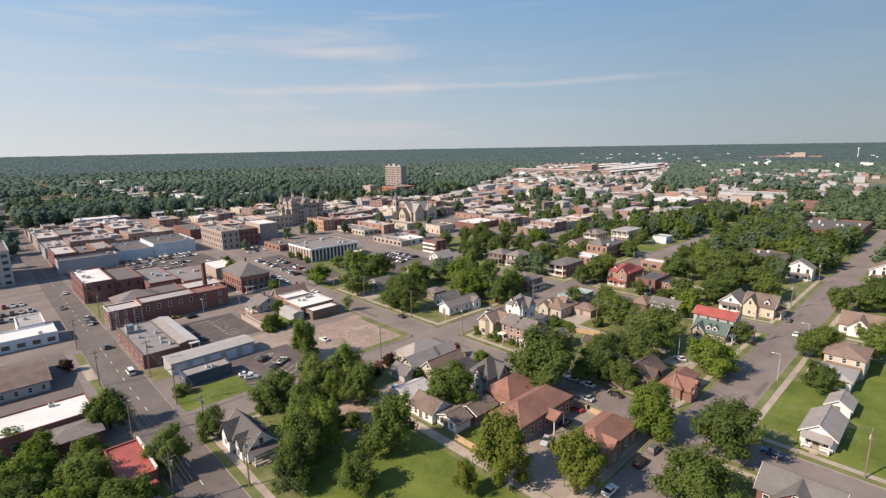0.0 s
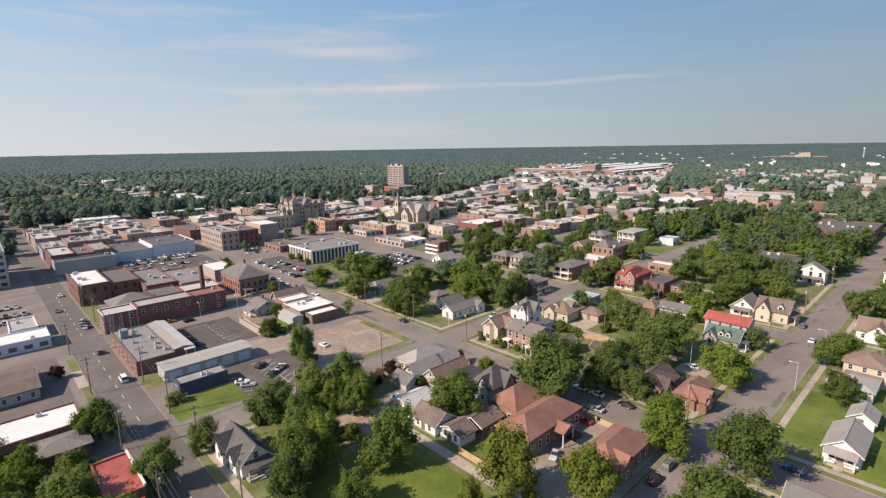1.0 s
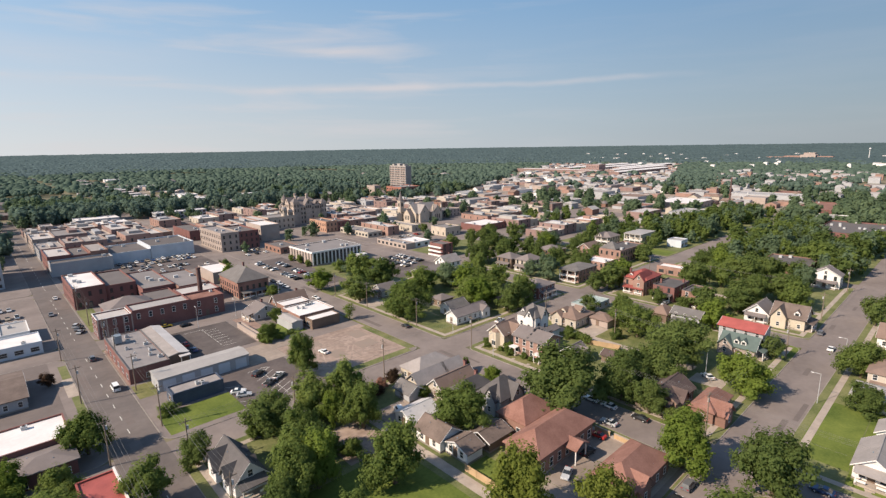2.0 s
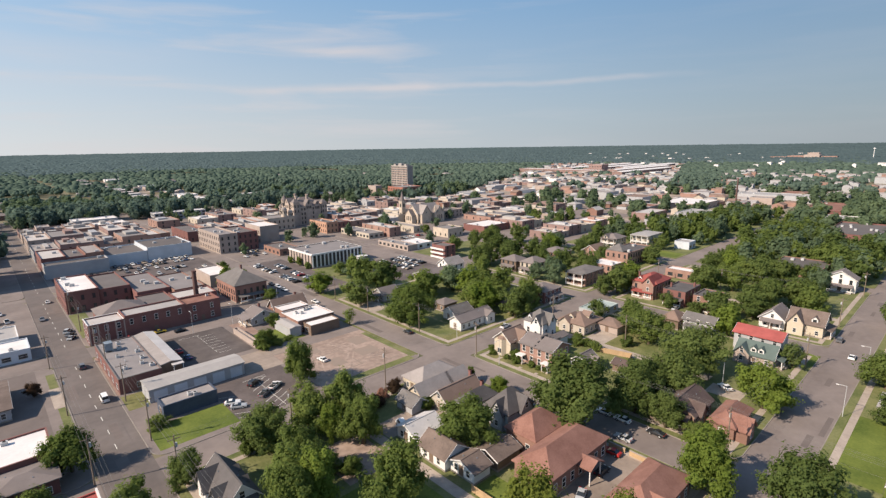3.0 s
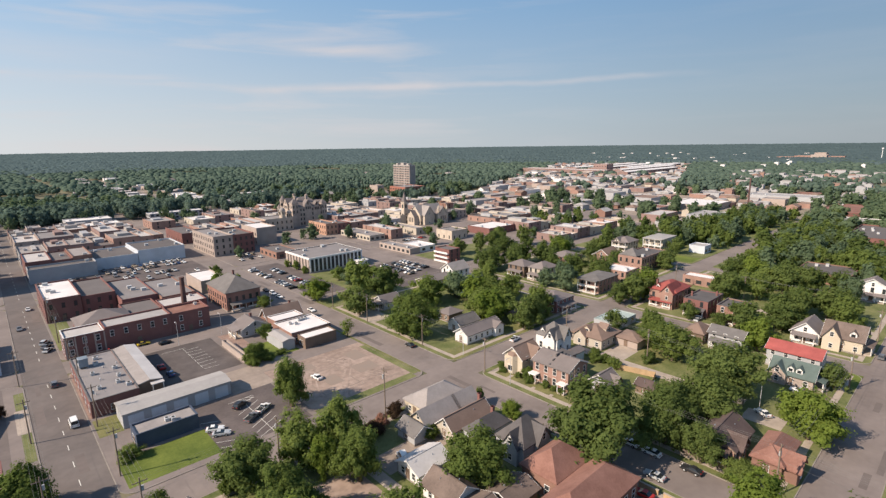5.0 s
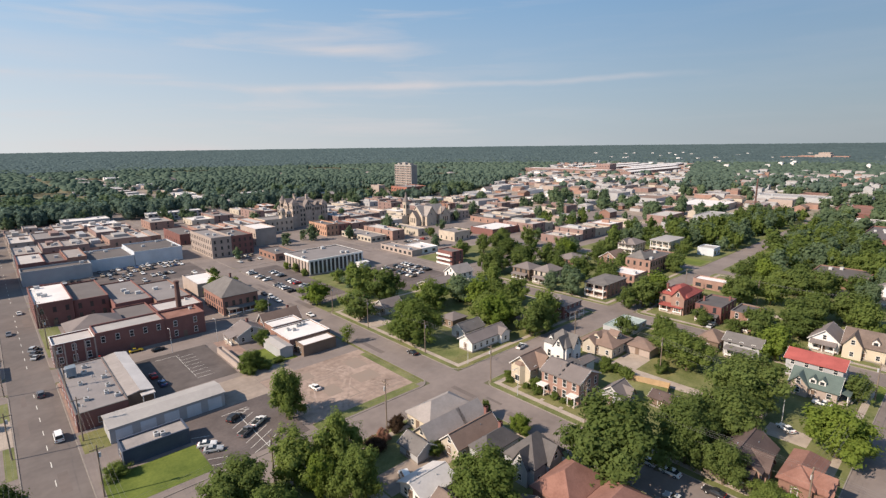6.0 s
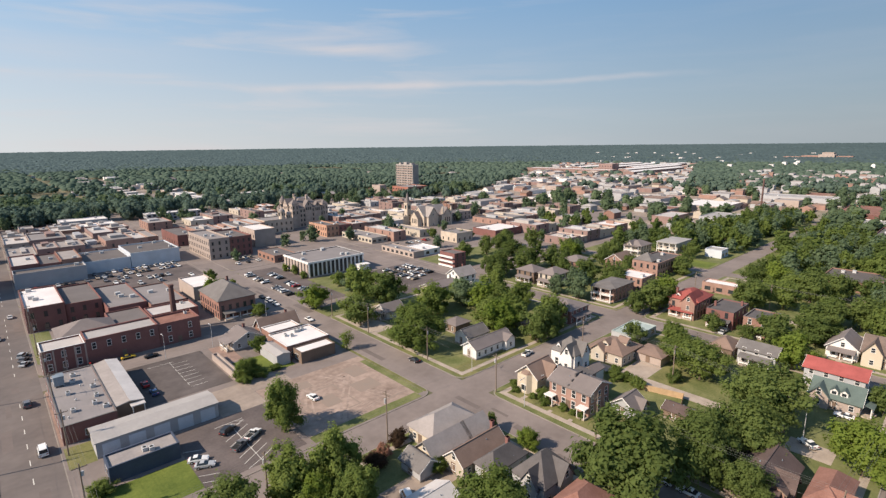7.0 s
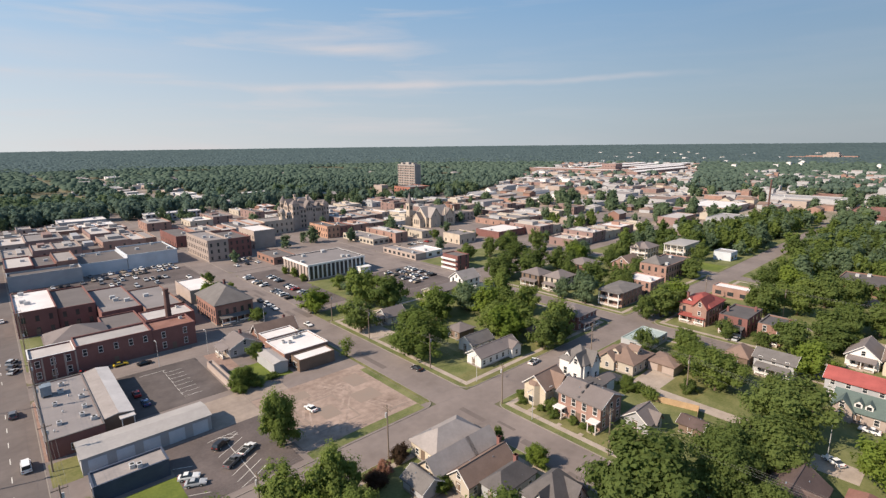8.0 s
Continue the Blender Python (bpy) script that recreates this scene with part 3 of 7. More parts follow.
def gable_roof(w, d, eave, up, axis, over=0.5, th=0.22):
    """A gable roof slab with overhang; ridge along axis."""
    bm = bmesh.new()
    L, S = (w / 2 + over, d / 2) if axis == "x" else (d / 2 + over, w / 2)
    drop = up * over / S
    sec = [(-S - over, eave - drop), (0, eave + up), (S + over, eave - drop), (S + over, eave - drop + th), (0, eave + up + th * 1.2), (-S - over, eave - drop + th)]
    n = len(sec)
    a = [bm.verts.new((-L, s, z) if axis == "x" else (s, -L, z)) for s, z in sec]
    b = [bm.verts.new((L, s, z) if axis == "x" else (s, L, z)) for s, z in sec]
    bm.faces.new((a[0], a[1], a[4], a[5]))
    bm.faces.new((a[1], a[2], a[3], a[4]))
    bm.faces.new((b[0], b[1], b[4], b[5]))
    bm.faces.new((b[1], b[2], b[3], b[4]))
    for i in range(n):
        bm.faces.new((a[i], a[(i + 1) % n], b[(i + 1) % n], b[i]))
    bmesh.ops.recalc_face_normals(bm, faces=bm.faces)
    return bm


def hip_roof(w, d, eave, up, over=0.5, th=0.2):
    W, D = w / 2 + over, d / 2 + over
    r = max(0.0, W - D), max(0.0, D - W)
    pts = [(-W, -D, eave), (W, -D, eave), (W, D, eave), (-W, D, eave), (-W, -D, eave + th), (W, -D, eave + th), (W, D, eave + th), (-W, D, eave + th), (-r[0], -r[1], eave + up), (r[0], r[1], eave + up)]
    bm = bmesh.new()
    base = [(3, 2, 1, 0), (0, 1, 5, 4), (1, 2, 6, 5), (2, 3, 7, 6), (3, 0, 4, 7)]
    if r[0] > 0:
        top = [(4, 5, 9, 8), (5, 6, 9), (6, 7, 8, 9), (7, 4, 8)]
    elif r[1] > 0:
        top = [(4, 5, 8), (5, 6, 9, 8), (6, 7, 9), (7, 4, 8, 9)]
    else:
        pts.pop()
        top = [(4, 5, 8), (5, 6, 8), (6, 7, 8), (7, 4, 8)]
    return solid(bm, pts, base + top)


def wall_body(w, d, eave, up, axis):
    """The walls of a house, with their gable triangles."""
    bm = boxes((-w / 2, w / 2, -d / 2, d / 2, 0, eave))
    if axis in "xy" and up:
        up = up * 0.97
        if axis == "x":
            for x0, x1 in ((-w / 2, -w / 2 + .2), (w / 2 - .2, w / 2)):
                solid(bm, [(x0, -d / 2, eave), (x0, d / 2, eave), (x0, 0, eave + up), (x1, -d / 2, eave), (x1, d / 2, eave), (x1, 0, eave + up)], [(0, 2, 1), (3, 4, 5), (0, 3, 5, 2), (1, 2, 5, 4)])
        else:
            for y0, y1 in ((-d / 2, -d / 2 + .2), (d / 2 - .2, d / 2)):
                solid(bm, [(-w / 2, y0, eave), (w / 2, y0, eave), (0, y0, eave + up), (-w / 2, y1, eave), (w / 2, y1, eave), (0, y1, eave + up)], [(0, 1, 2), (3, 5, 4), (0, 2, 5, 3), (1, 4, 5, 2)])
    return bm


def porch(parent, w, d, side, depth, h, roof, length=0.8):
    """An open porch: deck, posts and a lean-to roof on one side of the house."""
    run = (w if side in "sn" else d) * length
    turn = {"s": 180, "n": 0, "w": 90, "e": -90}[side]
    off = (d if side in "sn" else w) / 2
    m = pose(0, 0, 0, 0, 0, turn)

    def put(name, bm, material, label=""):
        bm.transform(m)
        return part(name, bm, material, parent, label)
    put("porch_deck", boxes((-run / 2, run / 2, off, off + depth, 0, .45), (-.8, .8, off + depth, off + depth + .6, 0, .22)), M_PATH)
    n = max(2, int(run / 2.6) + 1)
    for i in range(n):
        x = -run / 2 + .15 + i * (run - .3) / (n - 1)
        put("porch_post", boxes((x - .1, x + .1, off + depth - .3, off + depth - .1, .45, h - .2), (x - .15, x + .15, off + depth - .35, off + depth - .05, .45, .7)), M_WHITE)
    for r0, r1 in ((-run / 2, -.8), (.8, run / 2)):
        put("porch_rail", boxes((r0, r1, off + depth - .22, off + depth - .16, .75, 1.25)), M_WHITE)
    bm = solid(bmesh.new(), [(-run / 2 - .3, off - .1, h + .5), (run / 2 + .3, off - .1, h + .5), (run / 2 + .3, off + depth + .3, h - .2), (-run / 2 - .3, off + depth + .3, h - .2), (-run / 2 - .3, off - .1, h + .68), (run / 2 + .3, off - .1, h + .68), (run / 2 + .3, off + depth + .3, h - .02), (-run / 2 - .3, off + depth + .3, h - .02)], [(0, 1, 2, 3), (7, 6, 5, 4), (0, 4, 5, 1), (1, 5, 6, 2), (2, 6, 7, 3), (3, 7, 4, 0)])
    bmesh.ops.recalc_face_normals(bm, faces=bm.faces)
    put("porch_roof", bm, roof)


def gallery(parent, w, d, levels, roof, depth=2.4, length=.9, h=3.0):
    """A deep porch of several levels on the west front: decks, posts, rails and a flat roof."""
    y = d / 2 * length
    n = max(3, int(2 * y / 3.2) + 1)
    x0, x1 = -w / 2 - depth, -w / 2 - .02
    for k in range(levels):
        z = .4 + k * h
        part("porch_deck", boxes((x0, x1, -y, y, z - .25, z)), M_PATH if k == 0 else M_WHITE, parent)
        part("porch_rail", boxes((x0 + .1, x0 + .18, -y, y, z + .85, z + .95)), M_WHITE, parent)
        part("balustrade", boxes((x0 + .11, x0 + .16, -y, y, z + .12, z + .5)), M_WHITE, parent)
        for i in range(n):
            p = -y + .2 + i * (2 * y - .4) / (n - 1)
            part("porch_post", boxes((x0 + .05, x0 + .35, p - .16, p + .16, z, z + h - .25)), M_WHITE, parent)
    z = .4 + levels * h
    part("porch_roof", boxes((x0 - .3, x1, -y - .3, y + .3, z - .25, z + .15)), roof, parent)


def house(label, x0, x1, y0, y1, eave, up, axis, wall, roof, storeys=1, porch_side="", chimney=None, windows="sw", cross=None, name="house", category="house", kind="small", door="w", over=0.5, trim=None):
    """A house on the rectangle x0..x1, y0..y1. axis: ridge along x or y, or h for a hip roof."""
    w, d = x1 - x0, y1 - y0
    FOOT.append((x0, x1, y0, y1))
    ob = thing(name, (x0 + x1) / 2, (y0 + y1) / 2, KERB, label, category)
    part("wall", wall_body(w, d, eave, up, axis), wall, ob)
    if windows or door:
        part("foundation", boxes((-w / 2 - .06, w / 2 + .06, -d / 2 - .06, d / 2 + .06, -.1, .4)), M_KERB, ob)
    rf = part("roof", hip_roof(w, d, eave, up, over) if axis == "h" else gable_roof(w, d, eave, up, axis, over), roof, ob)
    if axis in "xy" and (windows or door):
        L = (w if axis == "x" else d) / 2 + over + .02
        S = (d if axis == "x" else w) / 2
        for sg in (-1, 1):
            bm = bmesh.new()
            for sd in (-1, 1):
                p = [(sg * L, 0, eave + up + .02), (sg * L, sd * (S + over), eave - up * over / S - .05), (sg * L, sd * (S + over), eave - up * over / S + .2), (sg * L, 0, eave + up + .28)]
                q = [(a + sg * .05, b, c) for a, b, c in p]
                pts = p + q
                if axis == "y":
                    pts = [(b, a, c) for a, b, c in pts]
                solid(bm, pts, [(0, 1, 2, 3), (4, 7, 6, 5), (0, 4, 5, 1), (2, 6, 7, 3), (1, 5, 6, 2), (0, 3, 7, 4)])
            bmesh.ops.recalc_face_normals(bm, faces=bm.faces)
            part("bargeboard", bm, trim or M_WHITE, ob)
    if (windows or door) and x0 < 160 and y0 < 150:
        half = (d if axis == "x" else w) / 2
        if axis in "xy":
            L = (w if axis == "x" else d) / 2 + over
            cap = boxes((-L, L, -.16, .16, eave + up + .2, eave + up + .31)) if axis == "x" else boxes((-.16, .16, -L, L, eave + up + .2, eave + up + .31))
            part("ridge_cap", cap, roof, rf)
        for k, (q, u) in enumerate(((-.45, .25), (.3, -.4))):
            px, py = (q * w / 2, u * half) if axis != "y" else (u * half, q * d / 2)
            z = eave + up * (1 - abs(u)) if axis in "xy" else eave + up * max(0, 1 - max(abs(px) * 2 / w, abs(py) * 2 / d)) * .8
            part("roof_vent", cyl(bmesh.new(), px, py, z - .1, z + .5, .08 if k else .13, .08 if k else .13, 6), M_COOLER, rf)
    sills = [0.95 + 2.9 * k for k in range(storeys)]
    if windows:
        put_windows(ob, w, d, windows, sills, kind)
        if axis in "xy" and up > 2.2:
            for side in ("we" if axis == "x" else "sn"):
                if side in windows:
                    x, y, rz = face_items(side, w, d, 0)
                    f = shared("window", WIN["small"][0], ob, x, y, eave + .35, rz)
                    shared("pane", WIN["small"][1], f, 0, 0, 0)
    if door:
        x, y, rz = face_items(door, w, d, .2)
        shared("door", DOOR, ob, x, y, .4, rz)
    if porch_side:
        porch(ob, w, d, porch_side, 2.2, 2.9, roof)
    if chimney:
        cx, cy, top = chimney
        part("chimney", boxes((cx - .35, cx + .35, cy - .35, cy + .35, eave - .3, top), (cx - .42, cx + .42, cy - .42, cy + .42, top - .25, top)), M_BRICK, rf)
    for pos, cw, side, cup, reach in (cross if isinstance(cross, list) else [cross] if cross else []):
        # a cross gable: centre along the ridge axis, width, side, ridge rise, reach
        wing = {"w": (-w / 2 - reach, 0, pos - cw / 2, pos + cw / 2), "e": (0, w / 2 + reach, pos - cw / 2, pos + cw / 2), "s": (pos - cw / 2, pos + cw / 2, -d / 2 - reach, 0), "n": (pos - cw / 2, pos + cw / 2, 0, d / 2 + reach)}[side]
        ax = "x" if side in "we" else "y"
        mx_, my_ = (wing[0] + wing[1]) / 2, (wing[2] + wing[3]) / 2
        ww, wd = wing[1] - wing[0], wing[3] - wing[2]
        b1 = wall_body(ww, wd, eave, cup, ax)
        b1.transform(Matrix.Translation((mx_, my_, 0)))
        part("wing_wall", b1, wall, ob)
        b2 = gable_roof(ww, wd, eave, cup, ax, over)
        b2.transform(Matrix.Translation((mx_, my_, 0.01)))
        part("wing_roof", b2, roof, ob)
        x, y, rz = face_items(side, w + 2 * reach, d + 2 * reach, pos)
        for z in sills + ([eave + .3] if cup > 2 else []):
            f = shared("window", WIN["small"][0], ob, x, y, z, rz)
            shared("pane", WIN["small"][1], f, 0, 0, 0)
    return ob


def dormer(ob, side, along, out, z, w, wall, roof, depth=2.6, h=1.3, up=.8):
    """A gabled dormer with its own walls, window and roof on one slope."""
    m = Matrix.Rotation(radians({"s": 0, "w": -90, "n": 180, "e": 90}[side]), 4, "Z")
    bm = wall_body(w, depth, h, up, "y")
    bm.transform(m @ Matrix.Translation((along, -out + depth / 2, z)))
    dm = part("dormer", bm, wall, ob)
    bm = gable_roof(w, depth, h, up, "y", .2, .12)
    bm.transform(m @ Matrix.Translation((along, -out + depth / 2, z + .01)))
    part("dormer_roof", bm, roof, dm)
    bm = boxes((along - w * .3, along + w * .3, -out - .05, -out + .02, z + .25, z + h - .05))
    bm.transform(m)
    part("dormer_window", bm, M_GLASS, dm)
    bm = boxes((along - w * .36, along + w * .36, -out - .03, -out + .01, z + .15, z + h + .05))
    bm.transform(m)
    part("dormer_frame", bm, M_WHITE, dm)


def bay(ob, side, along, out, w, z1, wall, roof, proud=1.2):
    """A canted bay window with a small roof of its own."""
    m = Matrix.Rotation(radians({"s": 0, "w": -90, "n": 180, "e": 90}[side]), 4, "Z")
    poly = [(along - w / 2, -out), (along - w / 4, -out - proud), (along + w / 4, -out - proud), (along + w / 2, -out)]
    bm = extrude(poly, .1, z1)
    bm.transform(m)
    by = part("bay", bm, wall, ob)
    bm = solid(bmesh.new(), [(x * 1.0, y, z1) for x, y in poly] + [(along - w / 4, -out + .02, z1 + .9), (along + w / 4, -out + .02, z1 + .9)], [(0, 1, 4), (1, 2, 5, 4), (2, 3, 5), (3, 0, 4, 5), (3, 2, 1, 0)])
    bmesh.ops.recalc_face_normals(bm, faces=bm.faces)
    bm.transform(m)
    part("bay_roof", bm, roof, by)
    z = 1.0
    while z + 1.6 < z1:
        bm = boxes((along - w / 5, along + w / 5, -out - proud - .04, -out - proud + .01, z, z + 1.5))
        bm.transform(m)
        part("bay_window", bm, M_GLASS, by)
        bm = boxes((along - w / 4 + .03, along + w / 4 - .03, -out - proud - .07, -out - proud + .01, z - .16, z - .02), (along - w / 4 + .03, along + w / 4 - .03, -out - proud - .07, -out - proud + .01, z + 1.52, z + 1.66))
        bm.transform(m)
        part("bay_trim", bm, M_WHITE, by)
        z += 2.9


AC = None


def rooftop_units(x0, x1, y0, y1, z, n, rng):
    """Small air-conditioning boxes on a flat roof."""
    global AC
    for k in range(n):
        x, y = rng.uniform(x0 + 1.5, x1 - 1.5), rng.uniform(y0 + 1.5, y1 - 1.5)
        if AC is None:
            AC = thing("rooftop_unit", x, y, z, "grey metal air conditioning unit on a flat roof", "air conditioner", "rooftop units")
            part("casing", boxes((-.6, .6, -.45, .45, 0, .8), (-.64, .64, -.49, .49, .75, .82)), M_STEEL, AC)
            part("fan_grille", cyl(bmesh.new(), 0, 0, .8, .9, .33, .33, 12), M_RUBBER, AC)
        elif math.hypot(x, y) < 260:
            copy_thing(AC, pose(x, y, z, 0, 0, rng.choice((0, 90))))
        else:
            far = thing("rooftop_unit", x, y, z, "grey metal air conditioning unit on a flat roof", "air conditioner", "rooftop units")
            shared("casing", AC.children[0].data, far, 0, 0, 0, 0, (1.5, 1.5, 1.4))


def flat_building(label, x0, x1, y0, y1, h, wall, roof, storeys=1, windows="sw", kind="tall", gap=3.4, parapet=0.5, units=0, name="commercial_building", category="building", cornice=None, doors=1, base=KERB, rz=0.0, sills=None):
    """A flat-roofed building with a parapet, storeys of windows, doors and a coping."""
    w, d = x1 - x0, y1 - y0
    FOOT.append((x0, x1, y0, y1))
    ob = thing(name, (x0 + x1) / 2, (y0 + y1) / 2, base, label, category, rz=rz)
    t = .3
    X, Y = w / 2, d / 2
    part("wall", boxes((-X, X, -Y, -Y + t, 0, h), (-X, X, Y - t, Y, 0, h), (-X, -X + t, -Y + t, Y - t, 0, h), (X - t, X, -Y + t, Y - t, 0, h)), wall, ob)
    part("roof", boxes((-X + t, X - t, -Y + t, Y - t, h - parapet - .3, h - parapet)), roof, ob)
    c = .05
    if base or windows:
        part("coping", boxes((-X - c, X + c, -Y - c, -Y + t, h, h + .1), (-X - c, X + c, Y - t, Y + c, h, h + .1), (-X - c, -X + t, -Y + t, Y - t, h, h + .1), (X - t, X + c, -Y + t, Y - t, h, h + .1)), cornice or wall, ob)
    if windows:
        sills = sills or [1.0 + k * (h - parapet) / storeys for k in range(storeys)]
        put_windows(ob, w, d, windows, sills, kind, gap)
    if doors and windows and math.hypot(x0, y0) < 330:
        x, y, rz_ = face_items(windows[0], w, d, -.3)
        shared("door", DOOR, ob, x, y, .05, rz_)
    if units:
        rooftop_units(x0, x1, y0, y1, base + h - parapet, units, random.Random(int(x0 * 7 + y0)))
    return ob


def tube(bm, p0, p1, r0, r1, n=6):
    p0, p1 = Vector(p0), Vector(p1)
    q = (p1 - p0).to_track_quat("Z", "Y")
    a = [bm.verts.new(p0 + q @ Vector((r0 * math.cos(t), r0 * math.sin(t), 0))) for t in [2 * math.pi * i / n for i in range(n)]]
    b = [bm.verts.new(p1 + q @ Vector((r1 * math.cos(t), r1 * math.sin(t), 0))) for t in [2 * math.pi * i / n for i in range(n)]]
    for i in range(n):
        bm.faces.new((a[i], a[(i + 1) % n], b[(i + 1) % n], b[i]))
    bm.faces.new(b)


# ---------------------------------------------------------------- block between the two streets
flat_building("low grey shop building with a dark brick front and rooftop units", 32.3, 43.0, 168.0, 203.0, 4.5, M_BRICK, M_GREYR, 1, "sw", "wide", 5.0, .2, 0, cornice=M_DARKG)
cool = thing("rooftop_cooler", 34.6, 194.0, KERB + 4.5, "tall blue-grey louvred cooling unit on a flat roof", "air conditioner")
part("casing", boxes((-1.1, 1.1, -1.3, 1.3, .25, 2.6), (-1.18, 1.18, -1.38, 1.38, 2.5, 2.7)), M_COOLER, cool)
for k in range(5):
    part("louvre", boxes((-1.16, -1.09, -1.1, 1.1, .5 + .4 * k, .72 + .4 * k)), M_STEEL, cool)
for dx in (-.9, .9):
    part("skid", boxes((dx - .1, dx + .1, -1.3, 1.3, 0, .25)), M_STEEL, cool)
for x, y in ((37.4, 193.6), (35.6, 186.2), (41.0, 186.8), (35.4, 175.0), (39.8, 176.0), (41.6, 172.4), (38.0, 198.0), (40.8, 180.4)):
    rooftop_units(x - 1.5, x + 1.5, y - 1.5, y + 1.5, KERB + 4.3, 1, random.Random(int(x * 9 + y)))
for x, y in ((36.6, 181.0), (38.6, 189.8), (33.9, 199.5), (42.0, 190.5), (34.2, 172.0)):
    vp = thing("roof_vent", x, y, KERB + 4.28, "short capped metal vent pipe on a flat roof", "vent")
    part("pipe", cyl(bmesh.new(), 0, 0, 0, .5, .14, .14, 8), M_STEEL, vp)
    part("cap", cyl(bmesh.new(), 0, 0, .5, .62, .26, .1, 8), M_STEEL, vp)
ob = house("long low store wing with a grey and white metal roof", 43.3, 49.0, 170.6, 203.0, 4.2, .55, "y", M_BROWNW, M_SHINGL, windows="", door="", name="store_wing", category="building", over=.2)
sheet = [(.04, 4.99, -16.5), (3.12, 4.42, -16.5), (3.12, 4.42, 16.5), (.04, 4.99, 16.5)]
part("white_roof_sheet", solid(bmesh.new(), [(x, y, z) for x, z, y in sheet] + [(x, y, z + .05) for x, z, y in sheet], [(3, 2, 1, 0), (4, 5, 6, 7), (0, 1, 5, 4), (1, 2, 6, 5), (2, 3, 7, 6), (3, 0, 4, 7)]), M_TIN, ob, "white metal roof sheet")
part("canopy_roof", boxes((-.1, 3.0, -18.4, -16.3, 4.0, 4.2)), M_TIN, ob)
for dx in (.2, 2.7):
    part("canopy_post", boxes((dx - .08, dx + .08, -18.2, -18.04, 0, 4.0)), M_WHITE, ob)
ob = house("long pale metal storage shed with roll-up doors", 37.0, 62.2, 157.0, 165.0, 3.6, .6, "x", M_GREYW, M_METAL, windows="", door="", name="storage_shed", category="shed", over=.25)
for k in range(5):
    part("rollup_door", boxes((-11.5 + 5 * k, -8.2 + 5 * k, -4.06, -3.98, 0, 3.0)), M_BLUEW, ob)
flat_building("low dark blue metal building with a flat tar roof", 37.4, 50.3, 145.2, 151.0, 3.6, M_NAVY, M_SHINGL, 1, "w", "wide", 3.5, .3, 2)
# white-roofed shop beside the vacant lot
flat_building("low brick shop with a bright white membrane roof", 89.6, 104.2, 176.4, 190.0, 4.4, M_BRICK2, M_MEMB, 1, "sw", "wide", 4.0, .25, 0, doors=0, cornice=M_WHITE)
flat_building("raised rear hall of the white-roofed shop", 90.2, 101.0, 190.15, 196.8, 5.0, M_BRICK2, M_MEMB, 1, "w", "wide", 4.0, .25, 0, doors=0, cornice=M_WHITE)
for k, (x, y) in enumerate(((93.5, 185.6), (95.0, 184.0), (97.6, 186.6), (98.9, 186.9), (100.2, 187.2))):
    rooftop_units(x - 1.5, x + 1.5, y - 1.5, y + 1.5, KERB + 4.15, 1, random.Random(k))
flat_building("small brown annexe with a white flat roof", 91.4, 103.0, 170.6, 176.1, 3.6, M_BROWNW, M_MEMB, 1, "w", "wide", 4.0, .2, 0)
house("open metal canopy beside the white-roofed shop", 85.2, 89.4, 174.0, 186.6, 3.2, .4, "y", M_GREYW, M_METAL, windows="", door="", name="canopy", category="canopy", over=.2)
house("small grey house with a brick porch", 80.0, 89.5, 194.5, 203.0, 3.2, 2.3, "y", M_GREYW, M_SHING, porch_side="w", chimney=(1, 2, 6.5))
house("brown gabled cottage behind the shop", 90.6, 104.0, 197.4, 203.6, 3.6, 3.2, "x", M_BRICK2, M_SHING2, trim=M_WHITE, chimney=(4, 1, 7.6))
flat_building("low pale block shed along the car park", 72.5, 74.2, 174.0, 193.0, 1.9, M_TAN, M_GREYR, 1, "", units=0)

# ---------------------------------------------------------------- brick warehouse block
FRONT = flat_building("brick front section of the warehouse with tall windows", 32.6, 43.4, 216.0, 226.0, 7.2, M_BRICK, M_STAINED, 2, "sw", "tall", 2.6, .45, 0, cornice=M_WHITE)
for k in range(5):
    part("pilaster", boxes((-5.3 + 2.62 * k, -4.9 + 2.62 * k, -5.14, -5.02, .1, 6.9)), M_TAN, FRONT, "pale stone pilaster")
flat_building("long two storey red brick warehouse with white windows", 43.6, 63.5, 215.9, 226.0, 8.0, M_BRICK, M_METAL, 2, "s", "tall", 3.3, .5, 0, sills=[4.7])
flat_building("red brick factory end with stepped roof", 63.6, 76.5, 216.2, 227.0, 7.6, M_BRICK, M_RUST, 2, "se", "tall", 4.0, .6, 1)
chim = thing("factory_chimney", 72.0, 230.0, KERB, "tall tapering red brick factory chimney", "chimney")
part("shaft", cyl(bmesh.new(), 0, 0, 0, 17.0, 1.15, .8, 12), M_SOOT, chim)
part("cap", cyl(bmesh.new(), 0, 0, 16.4, 17.1, .95, .95, 12), M_SOOT, chim)
house("grey hip-roofed storehouse behind the warehouse", 38.0, 54.0, 228.5, 243.0, 5.6, 3.6, "h", M_BRICK, M_SHING, windows="sw")
flat_building("three storey red brick building with a white roof", 31.9, 43.6, 263.0, 296.0, 9.2, M_BRICK, M_MEMB, 2, "sw", "stone", 3.4, .5, 3)
flat_building("dark brick two storey building with a patched tar roof", 43.8, 55.3, 264.0, 296.0, 8.0, M_BRICK, M_TARR, 2, "s", "stone", 3.4, .5, 0)
flat_building("brick workshop with a wide grey flat roof", 55.6, 68.5, 254.0, 292.0, 6.2, M_BRICK, M_GREYR, 1, "sw", "wide", 5, .4, 3)
